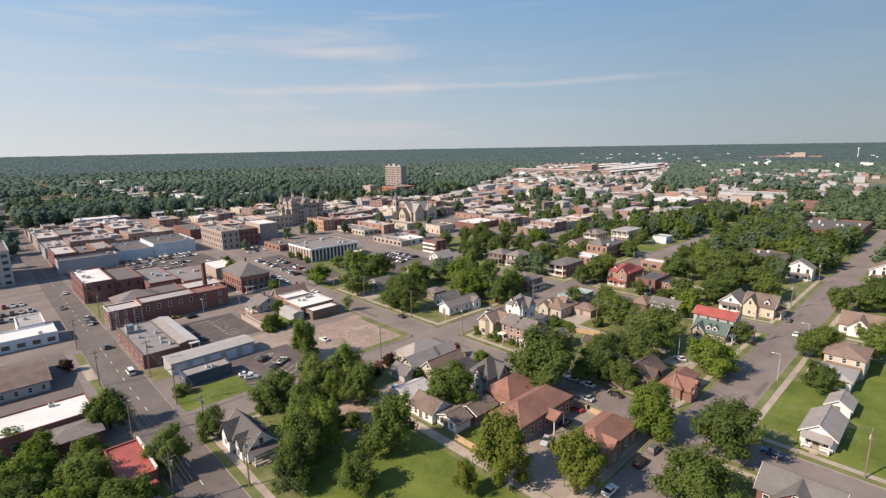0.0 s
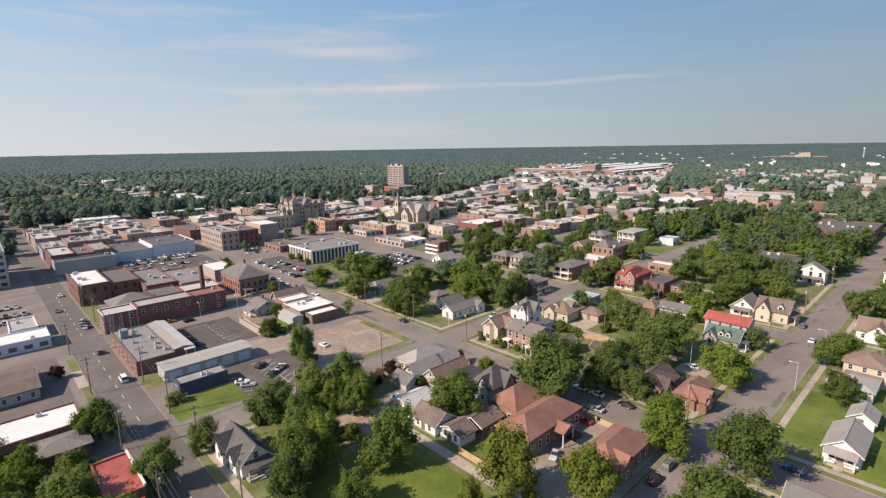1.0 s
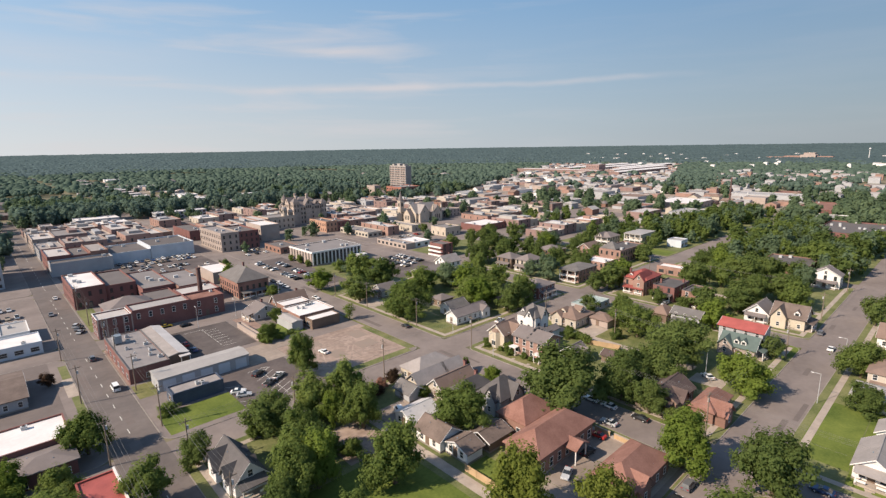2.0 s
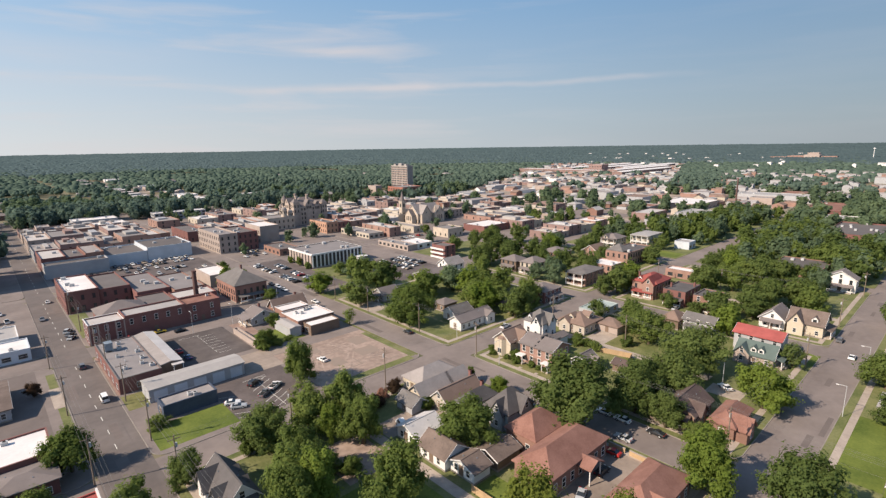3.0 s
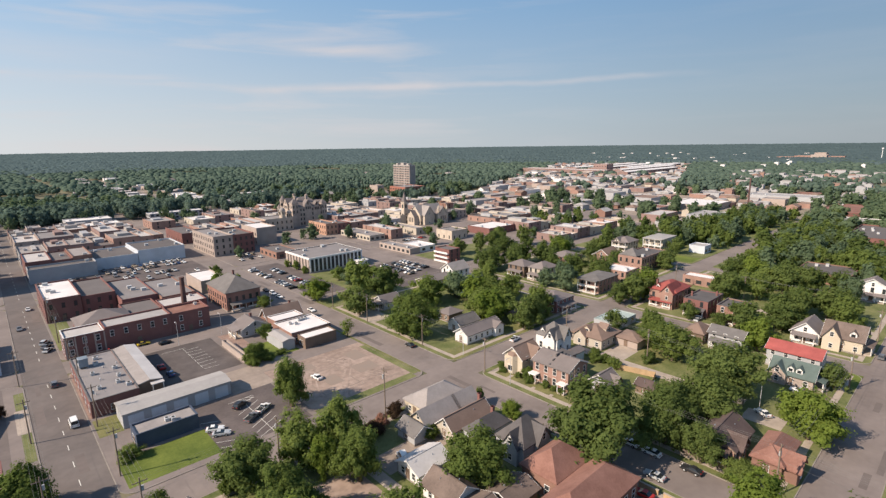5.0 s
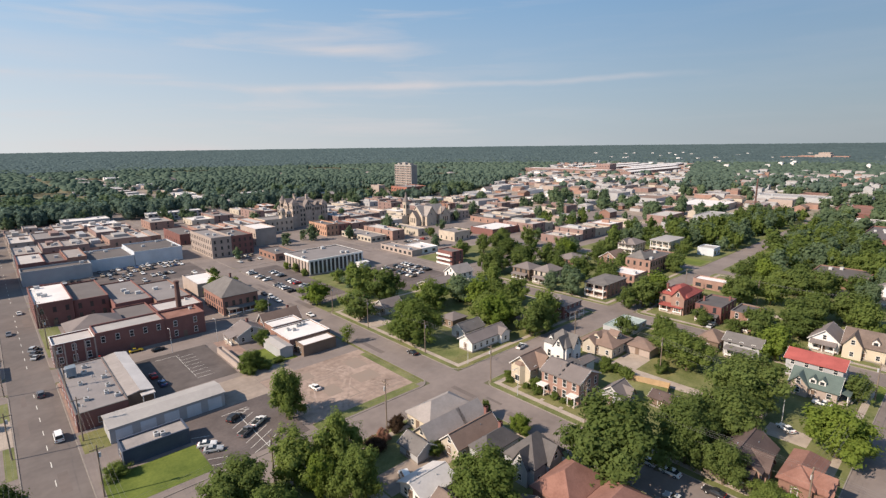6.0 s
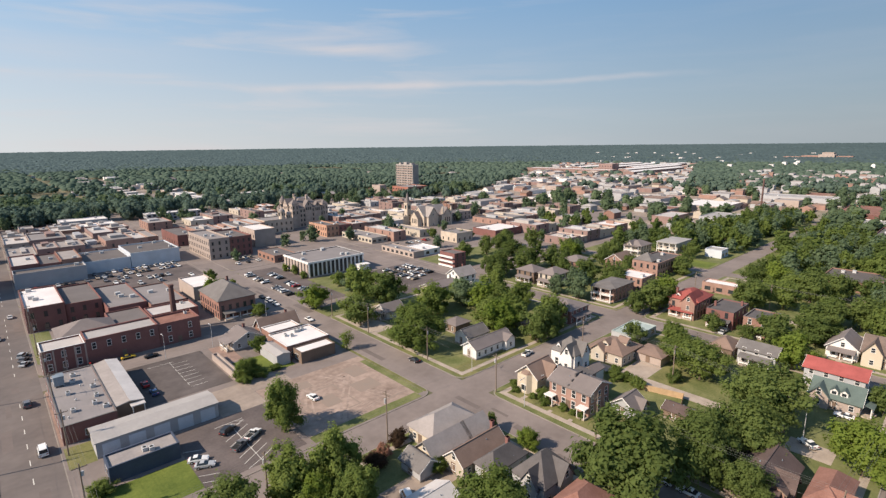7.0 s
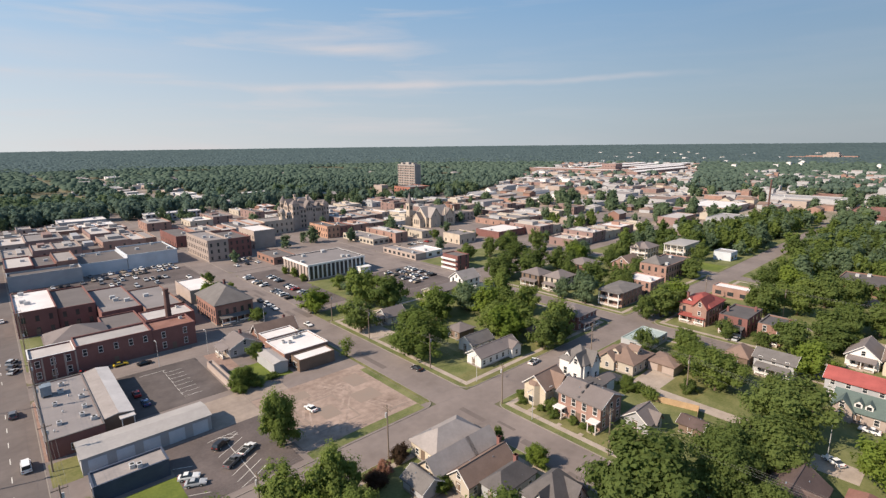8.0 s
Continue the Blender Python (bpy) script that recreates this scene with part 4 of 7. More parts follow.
flat_building("low brick workshop with pale grey roof sections", 68.8, 81.5, 249.0, 283.0, 5.6, M_BRICK2, M_GREYR, 1, "s", "wide", 5, .4, 2)
flat_building("low brick building with a white roof strip", 66.0, 82.0, 236.2, 248.0, 5.2, M_BRICK, M_STAINED, 1, "s", "wide", 5, .4, 1)
flat_building("low dark brick shed with a tar roof", 54.0, 65.5, 236.0, 253.0, 5.0, M_BRICK, M_TARR, 1, "sw", "wide", 5, .4, 0)
house("old two storey brick school with a steep hip roof", 87.0, 101.0, 228.0, 250.0, 7.6, 5.0, "h", M_SCHOOL, M_DARKG, 2, kind="tall", name="school", porch_side="s", chimney=(2, 4, 13.2), category="school", door="s")
flat_building("plain white concrete block building", 88.0, 99.0, 262.0, 284.0, 6.0, M_TAN, M_MEMB, 1, "", units=0)

# ---------------------------------------------------------------- west of the main street
flat_building("low building with a bright white flat roof", -10.0, 15.2, 138.4, 151.0, 5.0, M_BRICK, M_MEMB, 1, "s", "wide", 4, .3, 1)
house("dark brick house with a low grey hip roof", 4.5, 15.0, 129.5, 138.0, 3.6, 1.2, "h", M_BRICK, M_SHING, windows="swe")
house("low grey office with a shallow brown gable roof", -14.0, 9.8, 172.0, 193.0, 3.2, 2.0, "x", M_GREYW, M_SHING3, windows="se", trim=M_GREYW)
flat_building("long low white and blue car wash building", -20.0, 17.0, 216.3, 228.5, 4.0, M_BLUEW, M_MEMB, 1, "se", "wide", 4, .3, 3)
flat_building("small white workshop with a pale roof", 7.0, 15.0, 231.0, 246.5, 4.2, M_WHITE, M_METAL, 1, "se", "wide", 4, .3, 1)
ob = flat_building("small building with a bright red flat roof", 13.2, 19.5, 103.0, 118.0, 4.6, M_BRICK, M_REDR, 1, "es", "wide", 4, .25, 0, cornice=M_REDR)
part("front_parapet", boxes((2.95, 3.3, -7.5, -3, 4.7, 5.2), (2.95, 3.3, -3, 3, 4.7, 5.5), (2.95, 3.3, 3, 7.5, 4.7, 5.2)), M_WHITE, ob)
part("awning", boxes((-2.6, 2.6, -9.4, -7.52, 3.0, 3.15)), M_REDR, ob, "red metal awning")

# ---------------------------------------------------------------- houses south of the cross street
COTTAGE = house("white cottage with steep grey cross gables", 35.4, 41.6, 98.5, 111.0, 3.3, 3.2, "y", M_WHITE, M_DARKR, porch_side="s", cross=[(3.4, 4.2, "w", 2.8, 1.0), (-2.6, 3.4, "w", 2.2, .5)])
dormer(COTTAGE, "e", -3.0, 2.3, 3.7, 1.7, M_WHITE, M_DARKR, 2.2, 1.1, .9)
dormer(COTTAGE, "e", 1.4, 2.3, 3.7, 1.7, M_WHITE, M_DARKR, 2.2, 1.1, .9)
house("yellow house with a broad pale grey hip roof", 90.5, 104.0, 109.0, 117.2, 3.3, 3.0, "h", M_YELLOW, M_SHINGL, cross=[(-6.0, 5.2, "w", 2.3, 4.0), (-6.0, 5.2, "e", 2.3, -.4)], trim=M_SHINGL)
house("cream bungalow with a brown gable roof", 89.0, 101.8, 98.2, 103.6, 3.1, 2.3, "x", M_CREAM, M_SHING2, chimney=(5.6, .6, 6.9), over=.35)
house("small grey hip-roofed house with a skylight", 91.5, 101.4, 92.4, 97.4, 3.2, 2.6, "h", M_GREYW, M_DARKR, chimney=(2.6, .6, 6.6), over=.35)
house("grey two storey house with a steep dark hip roof", 93.6, 102.8, 82.2, 89.6, 4.3, 4.4, "h", M_GREYW, M_DARKR, cross=[(1.2, 4.2, "s", 3.0, .8), (-.6, 3.6, "w", 2.8, .6)], storeys=1, over=.35)
house("white garage with a pale metal roof", 74.3, 82.4, 92.4, 99.0, 2.8, 1.5, "x", M_WHITE, M_TIN, windows="w", name="garage", category="garage")
house("small grey shed behind the yellow house", 82.4, 87.2, 103.6, 109.6, 2.5, 1.5, "y", M_GREYW, M_DARKG, windows="w", name="garage", category="garage")
house("white garage with brown gable roof by the alley", 73.3, 79.5, 82.0, 90.0, 3.0, 2.0, "y", M_WHITE, M_SHING3, windows="w", name="garage", category="garage")
house("white lean garage with a brown roof", 74.6, 79.2, 75.0, 81.8, 2.6, 1.3, "x", M_WHITE, M_SHING3, windows="w", name="garage", category="garage")
house("brown shed with a rusty metal roof", 81.0, 88.0, 74.5, 80.5, 2.6, 1.2, "x", M_BROWNW, M_SHING3, windows="", name="shed", category="shed")
house("brown-roofed hall with a long hipped roof", 81.6, 101.8, 62.0, 70.6, 4.3, 3.2, "h", M_BRICK2, M_RUST, kind="tall", name="church_hall", category="hall", trim=M_RUST)
ob = scene.objects["church_hall"]
pr_ = part("entrance_roof", gable_roof(4.6, 3.4, 3.6, 1.1, "y", .2), M_RUST, ob)
pr_.location = (0.8, -5.75, 0)
for dx in (-1.9, 1.9):
    part("entrance_post", boxes((.7 + dx, .9 + dx, -7.2, -7.0, 0, 3.6)), M_WHITE, ob)
house("brown hip-roofed brick chapel", 89.6, 100.8, 71.6, 79.4, 4.4, 3.6, "h", M_BRICK2, M_RUST, kind="tall", name="chapel", category="chapel")
house("long brown-roofed brick annexe beside the court", 85.5, 101.6, 44.8, 52.6, 3.8, 2.9, "h", M_BRICK2, M_RUST, name="church_annexe", category="hall", cross=(-3.5, 4.5, "s", 1.8, .8), trim=M_RUST)
house("grey-roofed house with a brick chimney stack", 98.0, 107.0, 8.0, 20.0, 3.2, 2.6, "y", M_BRICK, M_DARKG, cross=(0, 6, "w", 2.4, 1))

# ---------------------------------------------------------------- east of the second street
house("white bungalow with a glazed gabled porch", 126.2, 138.0, 12.7, 19.0, 3.2, 2.2, "x", M_WHITE, M_SHINGL, name="bungalow", porch_side="w")
house("white garage with a grey gable roof", 145.0, 151.5, 12.8, 17.6, 2.6, 1.6, "x", M_WHITE, M_SHINGL, windows="", name="garage", category="garage")
house("pink two storey house with a brown hip roof", 172.8, 185.0, 13.8, 23.0, 5.6, 2.0, "h", M_CREAM, M_SHING2, 2, porch_side="w")
house("low house with a pale metal hip roof", 161.0, 171.0, 15.0, 24.5, 3.0, 1.8, "h", M_WHITE, M_METAL)
house("brown-roofed bungalow with a white front gable", 213.0, 226.0, 14.5, 25.5, 3.4, 3.0, "y", M_WHITE, M_SHING2, cross=(0, 6, "w", 2.8, 1.5))
house("white two storey house with a pink porch", 302.0, 314.0, 18.0, 28.0, 5.8, 3.0, "x", M_WHITE, M_SHING2, 2, porch_side="w")
house("small brown brick house with a rust hip roof", 126.5, 138.5, 45.0, 50.2, 3.2, 2.5, "h", M_BRICK2, M_RUST, cross=(-3.0, 4.4, "s", 2.2, 2.6), trim=M_RUST)
house("dark-roofed pink brick house with a gabled porch among trees", 125.0, 136.0, 53.0, 61.0, 3.6, 2.8, "x", M_PINK, M_BROWNR, porch_side="w", trim=M_WOOD, cross=(-2.0, 3.6, "s", 2.0, .8))
house("large house with a red metal gable roof", 184.6, 193.0, 50.4, 63.4, 5.4, 1.6, "y", M_GREYW, M_REDR, 2)
ob = house("pale grey gabled house with a green roof and dormers", 174.0, 181.8, 49.6, 59.6, 3.2, 2.8, "y", M_TAN, M_GREENR, cross=(3.2, 4.2, "w", 2.4, .8), porch_side="s")
dormer(ob, "w", -.4, 3.3, 3.7, 1.5, M_WHITE, M_GREENR, 2.4, 1.1, .7)
dormer(ob, "w", 1.6, 3.3, 3.7, 1.5, M_WHITE, M_GREENR, 2.4, 1.1, .7)
house("white gabled house with a wide front porch", 212.0, 222.5, 55.8, 63.6, 3.6, 3.2, "x", M_WHITE, M_SHING, porch_side="w")
ob = house("cream two storey house with steep front gables and a dormer", 212.0, 221.5, 44.8, 55.0, 4.4, 3.6, "y", M_YELLOW, M_SHING3, 1, cross=(2.6, 4.6, "w", 3.4, 1.4), porch_side="s")
dormer(ob, "w", 2.4, 4.0, 4.9, 1.8, M_WHITE, M_SHING3, 2.8, 1.2, .9)
house("white two storey house on a shady corner", 283.0, 289.8, 46.5, 57.5, 6.0, 3.2, "x", M_WHITE, M_SHING, 2, porch_side="w")
ob = house("cream Victorian house with a bay and brown gables", 126.9, 135.6, 109.0, 115.6, 5.0, 2.7, "x", M_YELLOW, M_SHING2, 2, cross=(1.4, 4.2, "s", 2.4, 1.2), windows="s")
bay(ob, "w", -.2, 4.35, 3.6, 5.4, M_YELLOW, M_SHING2)
ob = house("red brick duplex with a grey gable roof and small porches", 127.0, 136.2, 93.8, 105.2, 6.2, 1.9, "y", M_PINK, M_SHING, 2, kind="tall")
part("party_parapet", boxes((-4.7, 4.7, .1, .45, 6.1, 6.7), (-1.6, 1.6, .1, .45, 6.7, 8.6), (-3.2, 3.2, .1, .45, 6.7, 7.5)), M_DARKR, ob)
part("rear_wall", boxes((4.62, 9.0, .6, 5.6, 0, 5.2)), M_PINK, ob)
part("rear_roof", boxes((4.62, 9.3, .4, 5.8, 5.2, 5.45)), M_DARKR, ob)
for yy in (-4.6, 4.6):
    part("porch_deck", boxes((-6.4, -4.62, yy - 1.1, yy + 1.1, 0, .45)), M_PATH, ob)
    part("porch_roof", boxes((-6.6, -4.62, yy - 1.25, yy + 1.25, 2.75, 2.95), (-6.7, -6.55, yy - 1.3, yy + 1.3, 2.7, 3.05)), M_WHITE, ob)
    for dy in (-1, 1):
        part("porch_post", boxes((-6.45, -6.27, yy + dy - .09, yy + dy + .09, .45, 2.75)), M_WHITE, ob)
ob = house("tall white Victorian house with steep grey roofs and gables", 140.4, 147.8, 106.6, 114.4, 7.7, 4.0, "h", M_WHITE, M_DARKG, 2, cross=[(.6, 3.6, "s", 3.0, .8), (-1.6, 3.4, "w", 2.8, .7)], kind="tall", porch_side="n", over=.3)
dormer(ob, "w", -2.0, 3.0, 8.2, 1.5, M_WHITE, M_DARKG, 2.4, 1.0, 1.0)
part("rear_wing", wall_body(5.0, 3.4, 3.4, 1.0, "x"), M_WHITE, ob).location = (2.0, -6.4, 0)
part("rear_roof", gable_roof(5.0, 3.4, 3.4, 1.0, "x", .3), M_SHING, ob).location = (2.0, -6.4, .01)
house("small grey gabled cottage behind the duplex", 133.6, 139.4, 85.6, 91.6, 2.8, 2.2, "x", M_GREYW, M_SHING, cross=(1, 3, "s", 1.6, .6))
house("low dark-roofed shed in a back yard", 140.6, 145.0, 76.8, 81.8, 2.5, .9, "y", M_BROWNW, M_BROWNR, windows="w", name="shed", category="shed")
ob = house("tan bungalow with a broad hip roof and cream dormers", 159.0, 171.0, 102.5, 112.5, 3.4, 2.8, "h", M_CREAM, M_SHING2, porch_side="n", cross=(2.6, 4.4, "w", 2.0, .8))
dormer(ob, "s", 1.0, 3.4, 4.5, 3.2, M_YELLOW, M_SHING2, 3.0, 1.0, 1.2)
dormer(ob, "w", -1.6, 4.4, 4.4, 2.4, M_YELLOW, M_SHING2, 2.6, .9, 1.0)
house("brown-roofed carport with a pale car", 167.0, 175.0, 94.5, 102.0, 2.8, 1.4, "h", M_TAN, M_SHING2, windows="", name="carport", category="garage")
house("long white single storey house with many windows", 131.6, 148.4, 135.6, 141.4, 3.4, 1.8, "x", M_WHITE, M_SHING, cross=(6.2, 4.2, "s", 1.3, 1.4))
house("white cottage with a dark roof under the trees", 137.0, 146.5, 144.4, 150.6, 3.2, 2.0, "x", M_WHITE, M_DARKG)
ob = house("red brick house with a red roof and gables", 216.0, 230.0, 103.4, 114.0, 6.8, 3.2, "h", M_PINK, M_MAROON, 2, kind="tall", cross=(-2.4, 4.8, "w", 3.0, 1.6), porch_side="w", trim=M_WHITE, chimney=(-4, 3.6, 10.4))
dormer(ob, "w", -2.4, 6.0, 6.9, 1.6, M_WHITE, M_MAROON)
ob = flat_building("brick two storey house with a dark flat roof", 214.0, 229.5, 90.6, 99.6, 6.4, M_BRICK, M_DARKR, 2, "sw", "tall", 3.0, .35, 0, name="house", category="house", cornice=M_DARKR)
porch(ob, 15.5, 9.0, "w", 2.2, 2.9, M_DARKR)
part("chimney", boxes((-2.4, -1.7, 3.2, 3.9, 5.8, 7.9)), M_BRICK, ob)
part("chimney", boxes((4.2, 4.9, -3.6, -2.9, 5.8, 7.8)), M_BRICK, ob)
ob = flat_building("brown brick house with a porch and flat roof", 213.4, 225.0, 79.2, 87.4, 6.4, M_BRICK2, M_DARKR, 2, "sw", "tall", 2.6, .35, 0, name="house", category="house", cornice=M_DARKG)
porch(ob, 11.6, 8.2, "w", 2.2, 2.9, M_SHING2, .6)
part("chimney", boxes((-.4, .3, -3.9, -3.2, 5.8, 7.8)), M_BRICK, ob)
house("grey two storey house with a lean-to front", 187.4, 194.4, 70.8, 80.6, 4.8, 1.6, "y", M_GREYW, M_DARKG, 2, porch_side="w")
house("brown-roofed house behind the alley", 186.8, 194.6, 82.0, 88.0, 3.4, 2.8, "h", M_BROWNW, M_SHING2)

flat_building("low shed with a pale green metal roof by the corner", 177.0, 192.0, 107.6, 116.0, 3.0, M_GREYW, M_PALEG, 1, "sw", "wide", 4.0, .1, 0, doors=0, cornice=M_PALEG)

# ---------------------------------------------------------------- downtown
flat_building("long low building with a blank pale grey side wall", 32.0, 60.5, 341.0, 351.8, 7.2, M_GREYW, M_TARR, 2, "w", "far_tall", 4, .7, 1)
flat_building("brick shop with a stained white roof on the main street", 32.0, 42.8, 352.2, 383.0, 9.2, M_BRICK, M_STAINED, 2, "w", "far_tall", 4, .6, 1)
flat_building("dark brick building with a patched tar roof", 43.0, 51.6, 352.2, 383.0, 8.4, M_BRICK, M_TARR, 2, "s", "far_tall", 4, .6, 1)
flat_building("brown brick building with a pinkish gravel roof", 51.8, 60.5, 352.2, 383.0, 9.4, M_BRICK2, M_SHINGL, 2, "s", "far_tall", 4, .6, 1)
flat_building("low pale blue block building with a dark roof", 61.0, 82.0, 352.0, 384.0, 6.4, M_BLUEW, M_TARR, 1, "", "far_wide", 8, .6, 2)
flat_building("long pale blue block building with a dark roof", 82.3, 107.0, 352.0, 384.0, 8.0, M_BLUEW, M_TARR, 1, "e", "far_wide", 8, .6, 3)
ob = flat_building("three storey brick corner building with a tan front", 119.9, 131.5, 339.0, 379.0, 12.4, M_TAN, M_GREYR, 3, "sw", "far_tall", 3.2, .8, 2, cornice=M_TAN)
flat_building("dark brick three storey block with rows of windows", 131.7, 145.0, 339.5, 372.0, 12.0, M_BRICK, M_TARR, 3, "se", "far_tall", 3.0, .8, 3)
flat_building("tan theatre block with a blank side wall", 154.0, 168.0, 357.0, 383.0, 11.6, M_TAN, M_MEMB, 2, "w", "far_tall", 4, .5, 0)
flat_building("low brown brick office with a dark roof", 144.0, 157.0, 306.0, 329.0, 4.0, M_BRICK2, M_TARR, 1, "sw", "far_wide", 5, .3, 1)

# glass office block with white fins
ob = flat_building("two storey office block with white fins and dark glass", 141.5, 174.0, 261.0, 288.0, 8.0, M_GLASS, M_GREYR, 1, "", "far_wide", 5, .35, 6, name="office_block", cornice=M_WHITE)
X, Y = 16.25, 13.5
part("fascia", boxes((-X - .3, X + .3, -Y - .3, -Y - .02, 7.2, 8.0), (-X - .3, -X - .02, -Y - .02, Y + .3, 7.2, 8.0)), M_WHITE, ob)
part("plinth", boxes((-X - .2, X + .2, -Y - .2, -Y - .02, 0, .6)), M_PATH, ob)
FIN = mesh_of(boxes((-.35, .35, -.3, 0, .6, 7.2)), "fin", M_WHITE)
for k in range(14):
    shared("fin", FIN, ob, -X + .4 + k * (2 * X - .8) / 13, -Y - .02, 0)
WPANEL = mesh_of(boxes((-.22, 0, -1.1, 1.1, .6, 7.2)), "wall_panel", M_TAN)
for k in range(8):
    shared("wall_panel", WPANEL, ob, -X - .02, -Y + 1.6 + k * 3.4, 0)
house("white entrance canopy of the office block", 168.0, 174.0, 255.5, 260.0, 3.0, .2, "x", M_WHITE, M_WHITE, windows="", door="", name="entrance_canopy", category="canopy")

flat_building("two storey orange brick building with arched windows", 206.0, 216.0, 356.0, 382.0, 8.6, M_APRICOT, M_TARR, 2, "sw", "far_tall", 3, .6, 2)
flat_building("dark brick row beside the orange building", 216.2, 227.0, 356.5, 382.0, 7.6, M_BRICK, M_TARR, 2, "s", "far_tall", 3, .6, 1)
flat_building("low white clinic with a long flat roof", 215.0, 228.0, 312.5, 350.0, 3.9, M_CREAM, M_GREYR, 1, "sw", "far_wide", 4, .3, 2)
flat_building("low tan shop row with a flat roof", 207.0, 215.0, 258.5, 290.0, 3.6, M_TAN, M_GREYR, 1, "w", "far_wide", 4, .3, 2)
flat_building("low shop with a bright white roof", 215.2, 228.0, 259.0, 276.0, 3.6, M_WHITE, M_MEMB, 1, "s", "far_wide", 4, .3, 1)
ob = flat_building("three storey apartment block with white balconies", 207.5, 216.0, 224.5, 236.0, 7.8, M_BRICK, M_TARR, 3, "s", "far_tall", 3, .4, 0, name="apartment_block")
for k in range(3):
    part("balcony", boxes((-5.6, -4.28, -5.6, 5.6, .3 + 2.5 * k, .5 + 2.5 * k), (-5.6, -5.5, -5.6, 5.6, .5 + 2.5 * k, 1.4 + 2.5 * k)), M_WHITE, ob)

# stone courthouse: a tall block with steep roofs, gabled pavilions and corner towers
ob = flat_building("large brown stone courthouse with gabled roofs and towers", 208.5, 238.0, 412.0, 434.0, 15.6, M_COURT, M_SHING, 4, "sw", "far_tall", 2.5, .4, 0, name="courthouse", category="courthouse")
part("hipped_roof", hip_roof(28.5, 21, 15.3, 7.6, 0), M_SHING, ob)
for z in (4.1, 8.0, 11.9, 14.9):
    part("string_course", boxes((-14.98, -14.76, -11.2, 11.2, z, z + .35), (-14.98, 14.9, -11.2, -11.01, z, z + .35)), M_CHURCH, ob)


def stone_tower(parent, cx, cy, w, h, up, round_=False, roof=None):
    """A corner tower with belfry openings, a cornice and a pointed roof."""
    if round_:
        bm = cyl(cyl(bmesh.new(), cx, cy, 0, h, w / 2, w / 2, 12), cx, cy, h - .8, h, w / 2 + .35, w / 2 + .35, 12)
    else:
        bm = boxes((cx - w / 2, cx + w / 2, cy - w / 2, cy + w / 2, 0, h), (cx - w / 2 - .3, cx + w / 2 + .3, cy - w / 2 - .3, cy + w / 2 + .3, h - .7, h))
    tw = part("tower", bm, M_COURT, parent)
    if round_:
        part("tower_roof", cyl(bmesh.new(), cx, cy, h, h + up, w / 2 + .5, .12, 12), roof or M_SHING, tw)
    else:
        part("tower_roof", hip_roof(w + .4, w + .4, h, up, 0), roof or M_SHING, tw).location = (cx, cy, 0)
    part("finial", cyl(bmesh.new(), cx, cy, h + up - .1, h + up + 1.2, .1, .05, 6), M_SHING, tw)
    for z in (h - 4.4, h - 8.4):
        for s_ in (-.26 * w, .26 * w):
            part("tower_window", boxes((cx + s_ - .45, cx + s_ + .45, cy - w / 2 - .08, cy - w / 2 + .3, z, z + 2.4)), M_GLASS, tw)
            part("tower_window", boxes((cx - w / 2 - .08, cx - w / 2 + .3, cy + s_ - .45, cy + s_ + .45, z, z + 2.4)), M_GLASS, tw)


stone_tower(ob, -13.4, -9.6, 5.4, 19.6, 3.6)
stone_tower(ob, -13.6, 9.6, 5.0, 20.4, 4.6, True)
stone_tower(ob, 13.2, -9.8, 4.8, 17.6, 3.4)
stone_tower(ob, -14.6, 14.0, 4.2, 14.4, 3.0, True)


def stone_gable(parent, cx, cy, w, eave, up, side, depth=7.0):
    """A gabled pavilion rising through the eaves, with a group of windows."""
    ax = "x" if side == "w" else "y"
    ww, dd = (depth, w) if ax == "x" else (w, depth)
    bm = wall_body(ww, dd, eave, up, ax)
    bm.transform(Matrix.Translation((cx, cy, 0)))
    pv = part("pavilion", bm, M_COURT, parent)
    part("pavilion_roof", gable_roof(ww, dd, eave, up, ax, .25), M_SHING, pv).location = (cx, cy, .01)
    for k in (-1, 0, 1):
        for z in (eave - 3.2, eave + .6):
            if z > eave and k:
                continue
            if side == "w":
                q = (cx - depth / 2 - .07, cx - depth / 2 + .2, cy + k * w * .27 - .5, cy + k * w * .27 + .5, z, z + 2.3)
            else:
                q = (cx + k * w * .27 - .5, cx + k * w * .27 + .5, cy - depth / 2 - .07, cy - depth / 2 + .2, z, z + 2.3)
            part("pavilion_window", boxes(q), M_GLASS, pv)


stone_gable(ob, -12.4, 0.5, 7.6, 17.8, 5.0, "w")
stone_gable(ob, -1.5, -8.6, 6.4, 16.8, 4.6, "s", 5.6)
stone_gable(ob, 6.6, -8.6, 5.2, 15.8, 3.8, "s", 5.4)
for cx, cy, top in ((-6, 4, 25.6), (5, 3, 24.6), (1, -4, 24.8), (-8.5, -3, 24.0)):
    part("chimney", boxes((cx - .8, cx + .8, cy - .6, cy + .6, 17.0, top), (cx - 1, cx + 1, cy - .8, cy + .8, top - .6, top + .2)), M_COURT, ob)
ob = flat_building("tan stone hall with two small domes", 180.0, 203.0, 402.0, 422.0, 10.0, M_CHURCH, M_GREYR, 2, "sw", "far_tall", 3.2, .6, 0, name="stone_hall", cornice=M_CHURCH)
